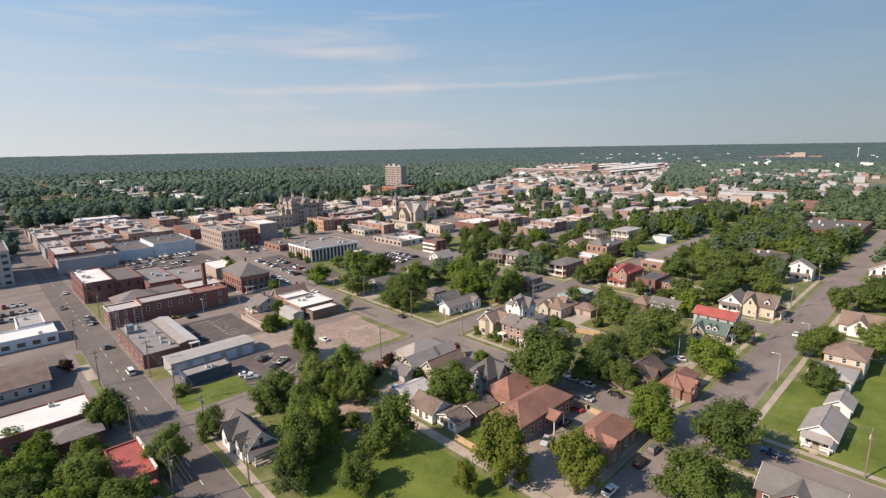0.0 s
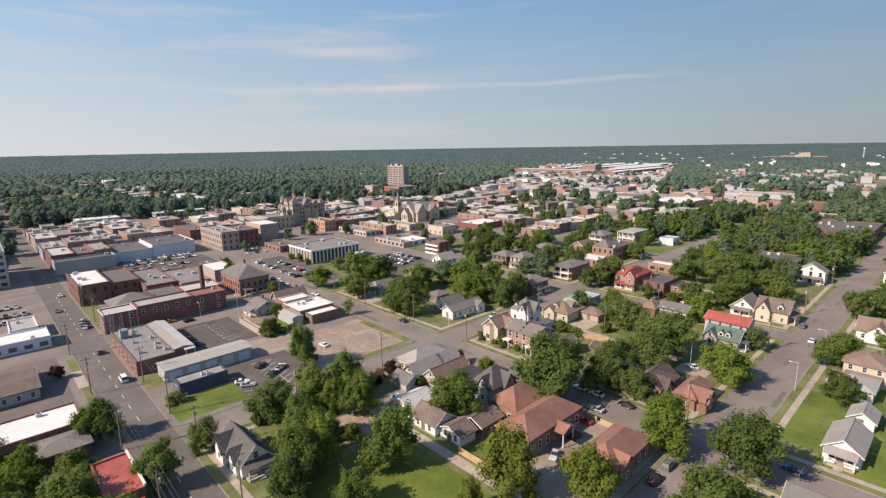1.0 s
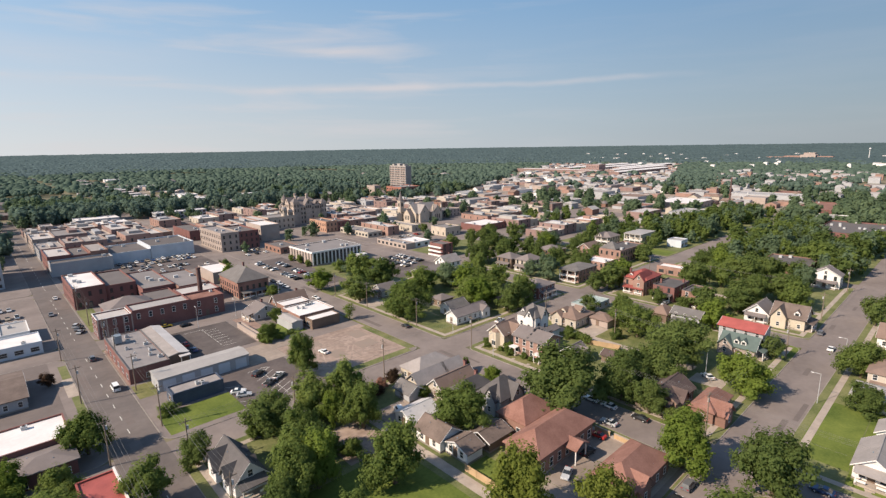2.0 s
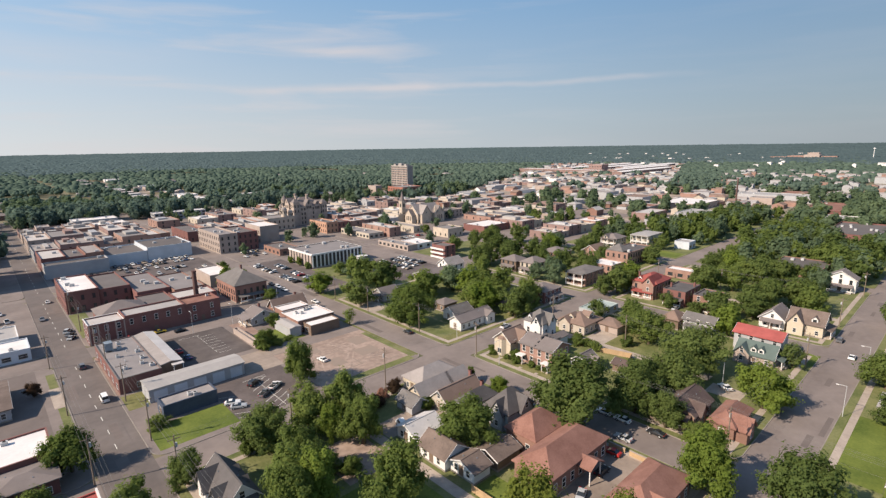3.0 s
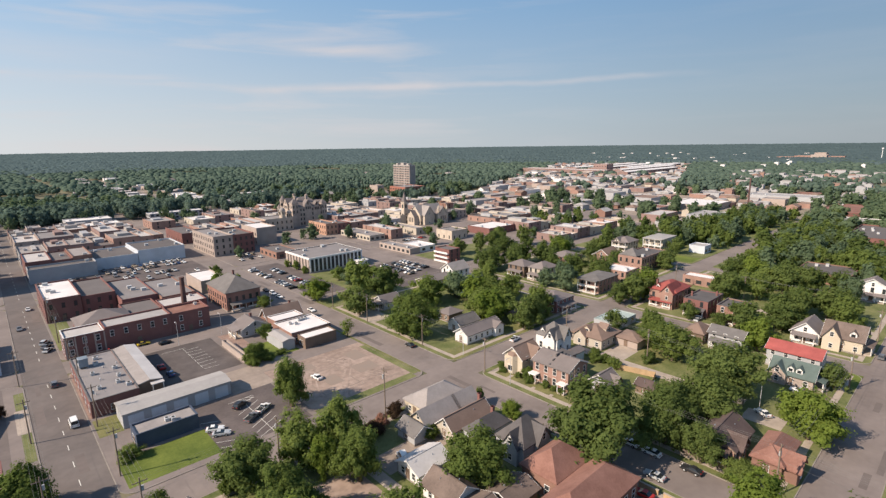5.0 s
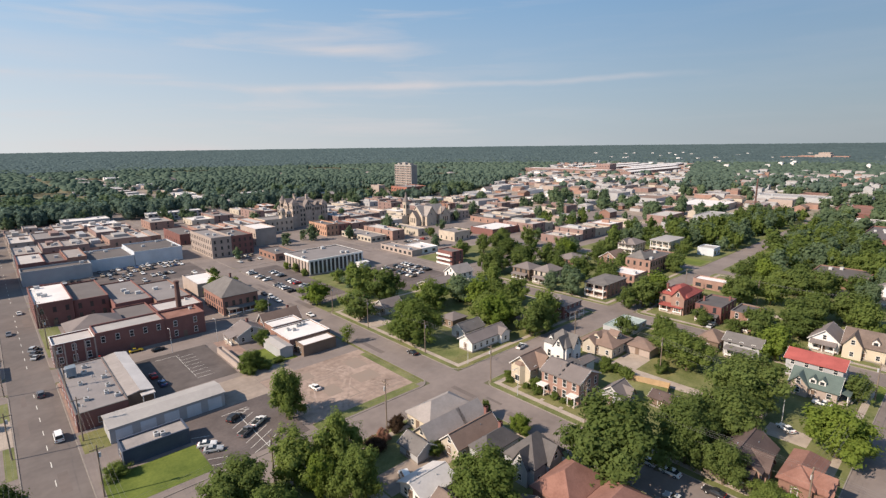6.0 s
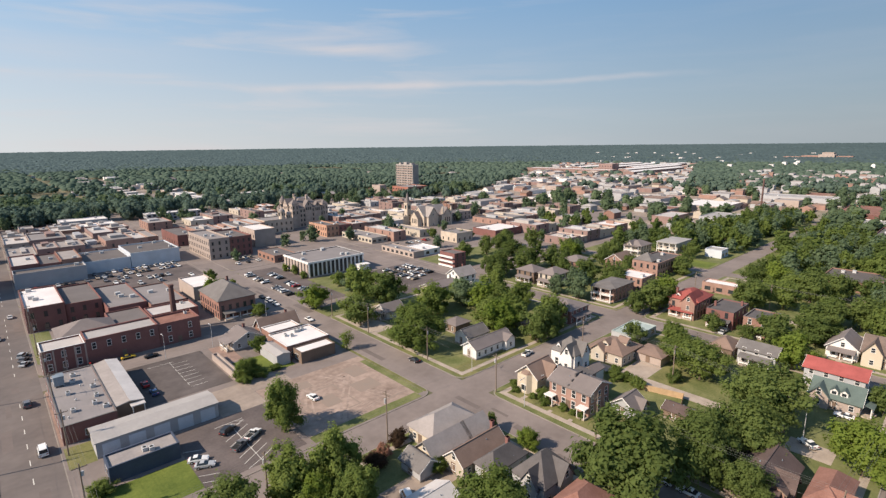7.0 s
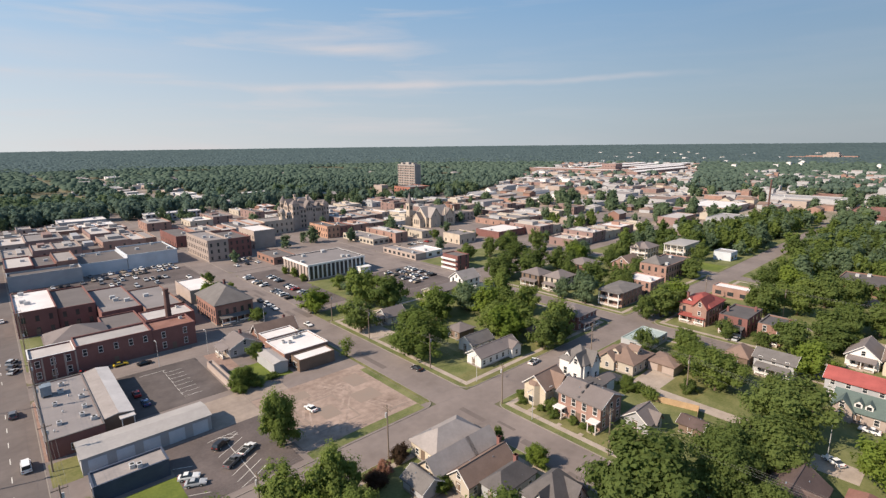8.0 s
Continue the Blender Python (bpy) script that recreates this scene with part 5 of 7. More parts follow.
for cx, cy, r, h in ((4.0, -7.0, 2.4, 15.4), (9.4, -7.5, 1.8, 13.4)):
    tw = part("cupola", cyl(cyl(bmesh.new(), cx, cy, 9.2, h, r, r * .92, 12), cx, cy, h - .4, h, r + .25, r + .25, 12), M_CHURCH, ob)
    dm = bmesh.new()
    for k in range(4):
        a0, a1 = radians(22.5 * k), radians(22.5 * (k + 1))
        cyl(dm, cx, cy, h + r * math.sin(a0), h + r * math.sin(a1), r * math.cos(a0), max(.1, r * math.cos(a1)), 12)
    part("dome", dm, M_SHINGL, tw)
    for k in range(6):
        an = radians(60 * k + 15)
        px, py = cx + r * .97 * math.cos(an), cy + r * .97 * math.sin(an)
        part("cupola_window", boxes((px - .3, px + .3, py - .3, py + .3, h - 3.0, h - .9)), M_GLASS, tw)

# pale stone church: nave, two transept gables, a slim bell tower and a long low wing
ob = house("pale stone church with steep gables and grey slate roof", 286.0, 312.0, 342.0, 356.0, 8.2, 7.4, "x", M_CHURCH, M_SHINGL, kind="tall", windows="sw", cross=(-5.5, 10.5, "s", 7.0, 3.0), name="church", category="church")
tw = part("bell_tower", boxes((-17.6, -13.6, 8.5, 12.5, 0, 18.0), (-17.9, -13.3, 8.2, 12.8, 17.2, 18.2), (-17.8, -13.4, 8.3, 12.7, 8.4, 8.9)), M_CHURCH, ob)
part("spire", cyl(bmesh.new(), -15.6, 10.5, 18.2, 27.0, 2.3, .1, 8), M_SHING, tw)
for z in (13.2, 5.2):
    part("belfry_opening", boxes((-17.68, -17.5, 9.6, 11.4, z, z + 3.0)), M_GLASS, tw)
    part("belfry_opening", boxes((-16.5, -14.7, 8.42, 8.6, z, z + 3.0)), M_GLASS, tw)
for cx, cy, w, ax, h, up in ((-14.5, 0.0, 9.0, "x", 6.8, 5.0), (8.0, -9.0, 8.0, "y", 8.0, 6.2)):
    bm = wall_body(6.0, w, h, up, ax) if ax == "x" else wall_body(w, 6.0, h, up, ax)
    bm.transform(Matrix.Translation((cx, cy, 0)))
    tr_ = part("transept", bm, M_CHURCH, ob)
    part("transept_roof", gable_roof(6.0, w, h, up, ax, .3) if ax == "x" else gable_roof(w, 6.0, h, up, ax, .3), M_SHING, tr_).location = (cx, cy, .01)
    for k in (-1, 0, 1):
        q = (cx - 3.06, cx - 2.9, cy + 2.2 * k - .5, cy + 2.2 * k + .5, 2.5, 6.2) if ax == "x" else (cx + 2.2 * k - .5, cx + 2.2 * k + .5, cy - 3.06, cy - 2.9, 2.5, 6.2)
        part("lancet_window", boxes(q), M_GLASS, tr_)
for cx, cy in ((3.2, -11.6), (12.6, -11.6)):
    part("pinnacle", cyl(cyl(bmesh.new(), cx, cy, 0, 12.0, .9, .8, 8), cx, cy, 12.0, 15.5, 1.0, .1, 8), M_CHURCH, ob)
flat_building("grey stone church school with a dark roof", 313.0, 345.0, 347.0, 362.0, 7.0, M_TAN, M_TARR, 2, "sw", "far_tall", 4, .5, 1)
flat_building("tan church hall with gabled wall", 257.0, 272.0, 274.0, 290.0, 6.4, M_CHURCH, M_GREYR, 1, "sw", "far_tall", 4, .4, 0)
flat_building("large white-roofed gymnasium hall", 289.0, 318.0, 268.0, 290.0, 5.0, M_BRICK, M_MEMB, 1, "s", "far_wide", 6, .3, 2)

# twelve storey tower over a red brick base
ob = flat_building("tall twelve storey concrete and brick apartment slab tower", 449.0, 459.0, 556.0, 592.0, 38.6, M_TOWER, M_GREYR, 12, "w", "far_wide", 3.3, .8, 0, name="apartment_tower", category="tower")
for k in range(12):
    part("floor_band", boxes((-5.14, -5.01, -18.0, 18.0, .1 + 3.15 * k, .62 + 3.15 * k)), M_PINK, ob)
for yy in (-17.6, -6.2, 6.2, 17.6):
    part("wall_rib", boxes((-5.22, -5.145, yy - .4, yy + .4, 0, 38.6)), M_TOWER, ob)
part("end_panel", boxes((-4.2, 4.2, -18.12, -18.01, .5, 37.4)), M_SHINGL, ob)
for yy, w, h in ((-11, 4, 40.6), (0.5, 6.5, 41.4), (12, 4, 40.6)):
    part("lift_housing", boxes((-3, 3, yy - w / 2, yy + w / 2, 37.8, h)), M_TOWER, ob)
flat_building("red brick wing at the foot of the tower", 415.0, 447.0, 524.0, 556.0, 13.2, M_ORANGE, M_GREYR, 3, "ws", "far_wide", 5, .6, 2)
flat_building("blank tan block beside the tower", 407.0, 417.0, 572.0, 590.0, 13.5, M_TAN, M_GREYR, 4, "", "far_wide", 5, .6, 0)

flat_building("long pale low school with a flat white roof", 132.0, 178.0, 542.0, 556.0, 6.5, M_GREYW, M_MEMB, 2, "sw", "far_wide", 4, .5, 4)
flat_building("large low store with a white flat roof", 70.0, 103.0, 544.0, 566.0, 6.0, M_GREYW, M_MEMB, 1, "s", "far_wide", 6, .5, 2)
flat_building("red brick store with pale arches on one side", 118.5, 131.0, 398.0, 438.0, 7.4, M_BRICK, M_TARR, 1, "wse", "far_tall", 5, .6, 2)
ob = flat_building("dark office tower at the edge of downtown", -14.0, 12.5, 330.0, 372.0, 18.0, M_GREYW, M_TARR, 5, "se", "far_wide", 4, .8, 3, name="office_tower")

# rows of smaller downtown buildings
WALLS = [M_GREYBRICK, M_BRICK2, M_TAN, M_PINK, M_GREYW, M_GREYBRICK, M_TAN, M_CREAM]
ROOFS = [M_TARR, M_GREYR, M_SHINGL, M_SHINGL, M_STAINED, M_MEMB, M_METAL, M_STAINED]
DESC = {"greyish_brick": "greyish brick", "red_brick": "red brick", "brown_brick": "brown brick", "tan_stone": "tan stone", "grey_siding": "grey rendered", "white_paint": "white painted", "cream_siding": "cream painted", "pink_brick": "pink brick", "blue_grey_block": "blue-grey block"}


def row_of_shops(x0, x1, y0, y1, lo, hi, seed, gap=0.0, chance=1.0):
    """Side by side flat-roofed buildings filling a strip of a block."""
    g = random.Random(seed)
    x = x0
    while x < x1 - 5:
        w = min(g.uniform(8, 19), x1 - x)
        if g.random() < chance:
            y2 = y1 - g.uniform(0, (y1 - y0) * .3)
            wall, roof, h = g.choice(WALLS), g.choice(ROOFS), g.uniform(lo, hi)
            st = max(1, round(h / 4.2))
            if all(not (x < b and x + w > a and y0 < d and y2 > c) for a, b, c, d in FOOT):
                shop_ = flat_building("%s %s storey downtown shop building with flat roof" % (DESC[wall.name], ("one", "two", "three")[min(st, 3) - 1]), x, x + w - .15 - gap, y0, y2, h, wall, roof, st, "sw", "far_tall", 4.6 if y0 < 440 and x < 200 else 7.0, .6, g.choice((0, 1, 1)), cornice=g.choice((wall, M_PATH, M_DARKG, M_SHINGL)))
                if w > 9:
                    ob_, (X_, Y_) = shop_, (w / 2, (y2 - y0) / 2)
                    bm_ = boxes((X_ * g.uniform(-.5, .1), X_ * g.uniform(.2, .6), Y_ * g.uniform(-.3, .1), Y_ * g.uniform(.3, .7), h - .7, h + g.uniform(.4, 1.8)))
                    part("roof_housing", bm_, g.choice((wall, M_GREYW, M_METAL)), ob_)
        x += w


for k, (x0, x1, y0, y1, lo, hi, ch) in enumerate([
        (32, 107, 396, 432, 6, 10, 1), (32, 107, 436, 472, 6, 10, 1), (132, 178, 396, 430, 6, 10, .9), (120, 194, 436, 470, 5, 9, .8),
        (32, 107, 484, 512, 5, 9, .9), (32, 107, 516, 540, 4, 7, .7), (120, 194, 484, 520, 4, 8, .6), (240, 290, 396, 430, 5, 9, .8),
        (206, 290, 436, 470, 5, 8, .8), (206, 290, 484, 520, 4, 8, .7), (228, 290, 356, 383, 5, 8, .8), (230, 262, 308, 345, 4, 7, .6),
        (300, 400, 396, 425, 4, 8, .6), (300, 400, 440, 470, 4, 8, .6), (300, 390, 484, 515, 4, 7, .5), (-60, 18, 396, 450, 5, 9, .5),
        (-60, 5, 305, 328, 4, 6, .6), (230, 290, 240, 290, 4, 6, .3), (332, 400, 300, 340, 4, 7, .6), (300, 400, 345, 383, 4, 7, .5), (232, 290, 262, 292, 4, 6, .5), (300, 400, 215, 240, 4, 7, .6), (300, 400, 255, 285, 4, 7, .6), (405, 450, 300, 330, 4, 7, .7), (405, 450, 360, 383, 4, 7, .7), (405, 460, 430, 460, 4, 7, .7), (206, 290, 524, 550, 4, 7, .5), (120, 194, 524, 540, 4, 6, .4)]):
    row_of_shops(x0, x1, y0, y1, lo, hi, 40 + k, 0, ch)

# ---------------------------------------------------------------- streets east of downtown
house("square brown house with a porch under trees", 212.5, 222.0, 176.0, 186.0, 5.6, 2.6, "h", M_BROWNW, M_SHING, 2, porch_side="w")
house("cream two storey house with a hip roof", 213.5, 225.0, 165.0, 174.0, 5.8, 2.8, "h", M_CREAM, M_SHING, 2, porch_side="w")
ob = house("pinkish red brick house with a white two level porch", 213.0, 229.0, 135.0, 145.0, 6.2, 1.3, "h", M_PINK, M_DARKG, 2, kind="tall")
gallery(ob, 16.0, 10.0, 2, M_DARKG, h=2.9)
flat_building("pink brick apartment house with a flat roof", 234.5, 247.5, 134.0, 147.0, 6.4, M_PINK, M_MEMB, 2, "sw", "tall", 3, .4, 1)
ob = flat_building("large red brick house with a dark flat roof and vents", 262.0, 290.0, 139.8, 152.8, 7.6, M_PINK, M_DARKR, 2, "sw", "tall", 2.6, .4, 4, name="apartment_house", category="house")
bm = hip_roof(9.0, 9.0, 7.7, 3.6, .4)
bm.transform(Matrix.Translation((-8.6, 1.6, 0)))
part("hip_roof", bm, M_DARKG, ob)
ob = house("white columned house with a pale low roof", 314.0, 332.0, 152.5, 163.5, 8.4, .7, "h", M_CREAM, M_METAL, 2, kind="tall")
gallery(ob, 18.0, 11.0, 2, M_METAL, 2.4, 1.0, 4.0)
ob = house("cream two storey house with a grey hip roof", 302.0, 315.0, 168.0, 178.0, 6.0, 2.8, "h", M_CREAM, M_SHING, 2, cross=(2.0, 5.0, "w", 2.6, .8))
gallery(ob, 13.0, 10.0, 2, M_SHING, 2.2, .9, 2.9)
flat_building("low tan brick building with a white flat roof", 257.5, 264.5, 103.0, 117.4, 4.2, M_PINK, M_MEMB, 1, "sw", "wide", 4, .3, 0)
flat_building("pale blue block workshop by the road", 329.0, 339.0, 134.0, 143.0, 4.6, M_BLUEW, M_METAL, 1, "s", "wide", 4, .3, 0)
flat_building("long low brown brick apartments among trees", 300.5, 325.0, 62.0, 83.0, 4.6, M_BRICK2, M_TARR, 1, "sw", "far_wide", 4, .3, 2)
house("brick gabled house beside the trees", 262.0, 274.0, 157.6, 167.4, 5.6, 3.2, "x", M_PINK, M_SHING2, 2)
house("dark-roofed brick house on the corner", 245.0, 258.0, 172.0, 184.0, 5.4, 2.4, "h", M_BRICK2, M_SHING, 2)
house("white house with a wing in the trees", 182.5, 193.0, 195.0, 203.5, 5.6, 3.0, "x", M_WHITE, M_SHINGL, 2, chimney=(2, 1, 9.6))
house("cream low house behind the white house", 165.0, 180.0, 194.0, 202.0, 3.4, 1.6, "x", M_CREAM, M_SHING)
house("grey cottage with a porch under trees", 133.0, 141.5, 184.0, 191.0, 3.2, 2.2, "x", M_GREYW, M_SHING, porch_side="w")
house("small brown outbuilding with a grey roof", 142.0, 149.0, 155.5, 162.0, 3.0, 1.6, "h", M_BROWNW, M_SHING, door="s", windows="w", name="outbuilding", category="shed")
house("brown cottage among tall trees", 177.0, 188.0, 160.0, 169.0, 3.2, 2.4, "h", M_BROWNW, M_SHING2)
house("low green-roofed house in the woods", 182.0, 193.0, 183.0, 190.0, 3.2, 2.0, "x", M_GREYW, M_GREENR)
house("brick house with a porch near the corner", 178.0, 190.0, 133.0, 143.0, 5.2, 2.2, "h", M_BRICK, M_SHING, 2, porch_side="s")
house("tan hip-roofed house by the street", 160.0, 170.0, 133.5, 141.0, 3.4, 2.6, "h", M_TAN, M_SHING2)

# ---------------------------------------------------------------- works and sheds east of town
def east_side(x, y):
    """The built-up ground east of downtown, with the woods that bound it to the south."""
    return 400 < x < 1650 and y < .52 * x + 240 and y > (.10 * x + 75 if x < 715 else .36 * x + 60)


flat_building("long pale warehouse with a grey roof", 648.0, 678.0, 132.0, 206.0, 7.0, M_GREYW, M_METAL, 1, "sw", "far_wide", 9, .4, 4, base=0)
flat_building("red brick works with vents on a dark roof", 409.0, 470.0, 46.0, 82.0, 7.2, M_BRICK, M_TARR, 1, "sw", "far_wide", 6, .6, 12, base=0)
flat_building("white metal shed near the works", 486.0, 516.0, 72.0, 100.0, 6.0, M_WHITE, M_METAL, 1, "", "far_wide", 6, .3, 0, base=0)
flat_building("long red brick works building", 540.0, 610.0, 92.0, 122.0, 6.5, M_BRICK, M_RUST, 1, "s", "far_wide", 8, .4, 3, base=0)
flat_building("pale storage shed by the railway", 436.0, 470.0, 165.0, 188.0, 8.0, M_GREYW, M_METAL, 1, "s", "far_wide", 9, .3, 0, base=0)
flat_building("wide tan shed with a pale roof", 520.0, 575.0, 200.0, 240.0, 6.0, M_TAN, M_MEMB, 1, "s", "far_wide", 9, .3, 3, base=0)
mast = thing("radio_mast", 556.0, 179.0, 0, "tall rusty steel smokestack over the works", "smokestack")
part("shaft", cyl(bmesh.new(), 0, 0, 0, 30.0, .9, .65, 10), M_SOOT, mast)
part("rim", cyl(bmesh.new(), 0, 0, 29.6, 30.3, .85, .85, 10), M_BRICK, mast)
flat_building("long low brick mill with a pale roof", 986.0, 1016.0, 575.0, 790.0, 8.0, M_GREYBRICK, M_MEMB, 1, "w", "far_wide", 14, .5, 0, base=0, name="mill")
flat_building("taller brick mill block over the sheds", 1020.0, 1048.0, 590.0, 622.0, 19.0, M_GREYBRICK, M_STAINED, 3, "w", "far_wide", 6, .5, 0, base=0, name="mill")
for x0, x1, y0 in ((955.0, 1185.0, 508.0), (1024.0, 1290.0, 556.0), (1056.0, 1330.0, 636.0), (1060.0, 1360.0, 690.0), (1120.0, 1400.0, 590.0)):
    house("very long mill shed with a pale roof", x0, x1, y0, y0 + 22, 8.0, 1.6, "x", M_GREYBRICK, M_MEMB, windows="", door="", name="mill_shed", category="shed")
setting("clearing", extrude([(240, 641), (306, 641), (306, 716), (250, 716)], -.3, .1), M_FIELD, "pale mown clearing among the woods", "field")
setting("field", extrude([(700, 500), (860, 470), (960, 560), (960, 700), (780, 600)], -.3, .16), M_FIELD, "dry grass field in front of the mills", "field")
for x0, y0, w, dd, h in ((1915, 372, 40, 40, 14), (1930, 414, 36, 44, 10), (1925, 330, 30, 40, 9), (1920, 460, 30, 44, 7), (1960, 382, 30, 30, 19)):
    flat_building("pale brick hospital block on a wooded rise", x0, x0 + w, y0, y0 + dd, h, M_TAN if h > 12 else M_PINK, M_STAINED, max(2, h // 4), "", "far_wide", 8, .6, 0, base=6, name="hospital")
tower_ob = thing("water_tower", 1960.0, 250.0, 8.0, "white bulb water tower on a stem above trees", "water tower")
part("stem", cyl(bmesh.new(), 0, 0, 0, 28, 1.0, .8, 12), M_WHITE, tower_ob)
part("bulb", cyl(cyl(bmesh.new(), 0, 0, 26, 29, 1.1, 3.2, 14), 0, 0, 29, 31.5, 3.2, 1.0, 14), M_WHITE, tower_ob)

g = random.Random(77)
n, paved = 0, []
while n < 205:
    x, y = 400 + 1250 * g.random() ** 1.5, g.uniform(110, 1000)
    if not east_side(x, y) or x < 545 and y < 178:
        continue
    w, d = g.uniform(12, 42), g.uniform(10, 30)
    if any(x - 4 < b and x + w + 4 > a and y - 4 < dd and y + d + 4 > c for a, b, c, dd in FOOT):
        continue
    if g.random() < .55:
        wall, roof = g.choice((M_WHITE, M_GREYW, M_TAN, M_GREYW, M_GREYBRICK, M_TAN, M_PINK, M_GREYW)), g.choice((M_MEMB, M_METAL, M_STAINED, M_GREYR, M_SHINGL, M_METAL, M_SHINGL, M_SHING2, M_RUST))
        flat_building("low %s warehouse on the edge of town" % DESC[wall.name], x, x + w, y, y + d, g.uniform(4, 7), wall, roof, 1, "", "far_wide", 9, .4, 0, base=0)
        paved.append((x - g.uniform(10, 40), x + w + g.uniform(4, 16), y - g.uniform(12, 40), y + d + g.uniform(4, 12)))
    else:
        wall = g.choice((M_WHITE, M_CREAM, M_BRICK2, M_GREYW))
        house("small gabled house on the edge of town", x, x + 12, y, y + 10, g.uniform(3, 5.5), g.uniform(1.8, 3), g.choice("xyh"), wall, g.choice((M_SHING, M_SHING2, M_METAL)), windows="", door="")
    n += 1
setting("outskirts", extrude([(520.2, 105), (715, 130), (735, 325), (1000, 420), (1300, 528), (1550, 618), (1450, 740), (1000, 700), (860, 660), (620, 560), (520.2, 480)], -.3, .09), M_OUTSKIRT, "dusty pale ground between sheds and houses", "ground")
bm = bmesh.new()
for k, (a, b_, c, e) in enumerate(paved):
    z = rise(math.hypot((a + b_) / 2 - CX, (c + e) / 2 - CY))
    box(bm, a, b_, c, e, z - .5, z + KERB + .03 + .0007 * k)
setting("paved_yards", bm, M_GRAVEL, "pale paved yards round warehouses on the edge of town", "yard")


def far_houses(label, count, seed, wall, roof, region=None, lift=0.0):
    """Small gabled houses and sheds far out, too many and too small to tell apart."""
    q = random.Random(seed)
    V, F, M = [], [], []
    for k in range(count):
        while True:
            if region:
                a_, r_ = radians(q.uniform(*region[:2])), q.uniform(*region[2:])
                x, y = 20 + r_ * math.cos(a_), 25 + r_ * math.sin(a_)
            else:
                x, y = 560 + 1250 * q.random() ** 1.2, q.uniform(120, 1100)
            if (region or east_side(x, y)) and not any(a - 3 < x < b_ + 3 and c - 3 < y < e + 3 for a, b_, c, e in FOOT):
                break
        w, dd, h, up = q.uniform(4, 9), q.uniform(3.5, 6), q.uniform(2.8, 4.6), q.uniform(1.0, 2.2)
        z = rise(math.hypot(x - CX, y - CY))
        h += lift
        FOOT.append((x - 16, x + 8, y - 14, y + 6))
        i = len(V)
        if q.random() < .5:
            V += [(x + sx * w, y + sy * dd, z + zz) for zz in (-.3, h) for sx, sy in ((-1, -1), (1, -1), (1, 1), (-1, 1))] + [(x - w, y, z + h + up), (x + w, y, z + h + up)]
        else:
            V += [(x - sy * dd, y + sx * w, z + zz) for zz in (-.3, h) for sx, sy in ((-1, -1), (1, -1), (1, 1), (-1, 1))] + [(x, y - w, z + h + up), (x, y + w, z + h + up)]
        F += [(i, i + 1, i + 5, i + 4), (i + 1, i + 2, i + 6, i + 5), (i + 2, i + 3, i + 7, i + 6), (i + 3, i, i + 4, i + 7), (i + 5, i + 6, i + 9), (i + 7, i + 4, i + 8), (i + 4, i + 5, i + 9, i + 8), (i + 6, i + 7, i + 8, i + 9)]
        M += [0, 0, 0, 0, 0, 0, 1, 1]
    me = bpy.data.meshes.new("far_houses")
    me.from_pydata(V, [], F)
    me.materials.append(wall)
    me.materials.append(roof)
    me.polygons.foreach_set("material_index", M)
    me.update()
    tagged(new("far_houses", me), label, "houses", kind="stuff")


far_houses("grey houses with pale roofs scattered over the far side of town", 120, 5, M_GREYW, M_SHINGL)
far_houses("brick houses with brown roofs on the far side of town", 90, 6, M_PINK, M_SHING2)
far_houses("pale sheds with metal roofs on the far side of town", 80, 7, M_GREYW, M_METAL)
far_houses("pale houses in clearings of the eastern woods", 46, 15, M_GREYW, M_SHINGL, (4, 19, 560, 1250))
far_houses("pale sheds standing among the eastern trees", 46, 25, M_GREYW, M_SHINGL, (5, 17, 640, 1200), 4.0)
far_houses("brick sheds standing among the eastern trees", 24, 26, M_PINK, M_SHING2, (5, 18, 640, 1100), 4.0)
far_houses("white buildings showing above the far woods", 44, 16, M_WHITE, M_STAINED, (5, 32, 1350, 2500), 6.0)
far_houses("grey roofs in clearings of the northern woods", 30, 17, M_GREYW, M_SHING, (55, 92, 700, 1500), 1.0)
# the north road out of town with its shops
setting("road_north", boxes((195.5, 205.0, 640.0, 1320.0, -.3, .06)), M_ROAD, "grey asphalt road running out through the woods", "road")
bm = bmesh.new()
y, shops = 652.0, []
while y < 1290:
    for sx in (0, 1):
        if g.random() < .72:
            w, dd = g.uniform(12, 26), g.uniform(10, 22)
            x = 193 - 9 - w if sx == 0 else 207 + 9
            box(bm, 178.0 - g.uniform(0, 14) if sx == 0 else 205.0, 195.5 if sx == 0 else 232 + g.uniform(0, 12), y - 6, y + dd + 5, -.3, .05 + .0004 * len(shops))
            shops.append((x, w, y, dd))
    y += g.uniform(30, 44)
setting("roadside_lots", bm, M_GRAVEL, "pale parking lots along the north road", "yard")
for x, w, y, dd in shops:
    wall = g.choice((M_WHITE, M_CREAM, M_TAN, M_GREYW))
    flat_building("low %s roadside shop with a pale roof" % DESC[wall.name], x, x + w, y, y + dd, g.uniform(4, 6.5), wall, g.choice((M_MEMB, M_METAL, M_MEMB)), 1, "", "far_wide", 9, .4, 0, base=0)
    FOOT.append((x - 10, x + w + 8, y - 14, y + dd + 3))
for x, y, w, dd in ((38, 640, 16, 10), (64, 650, 18, 12), (262, 668, 26, 14), (282, 700, 30, 16)):
    flat_building("white-roofed store at the edge of the woods", x, x + w, y, y + dd, 5.0, M_GREYW, M_MEMB, 1, "", "far_wide", 9, .4, 0, base=0)
    FOOT.append((x - 8, x + w + 4, y - 16, y + dd))
lm = thing("lattice_mast", 157.5, 817.0, 0, "slim steel lattice radio mast above the trees", "mast")
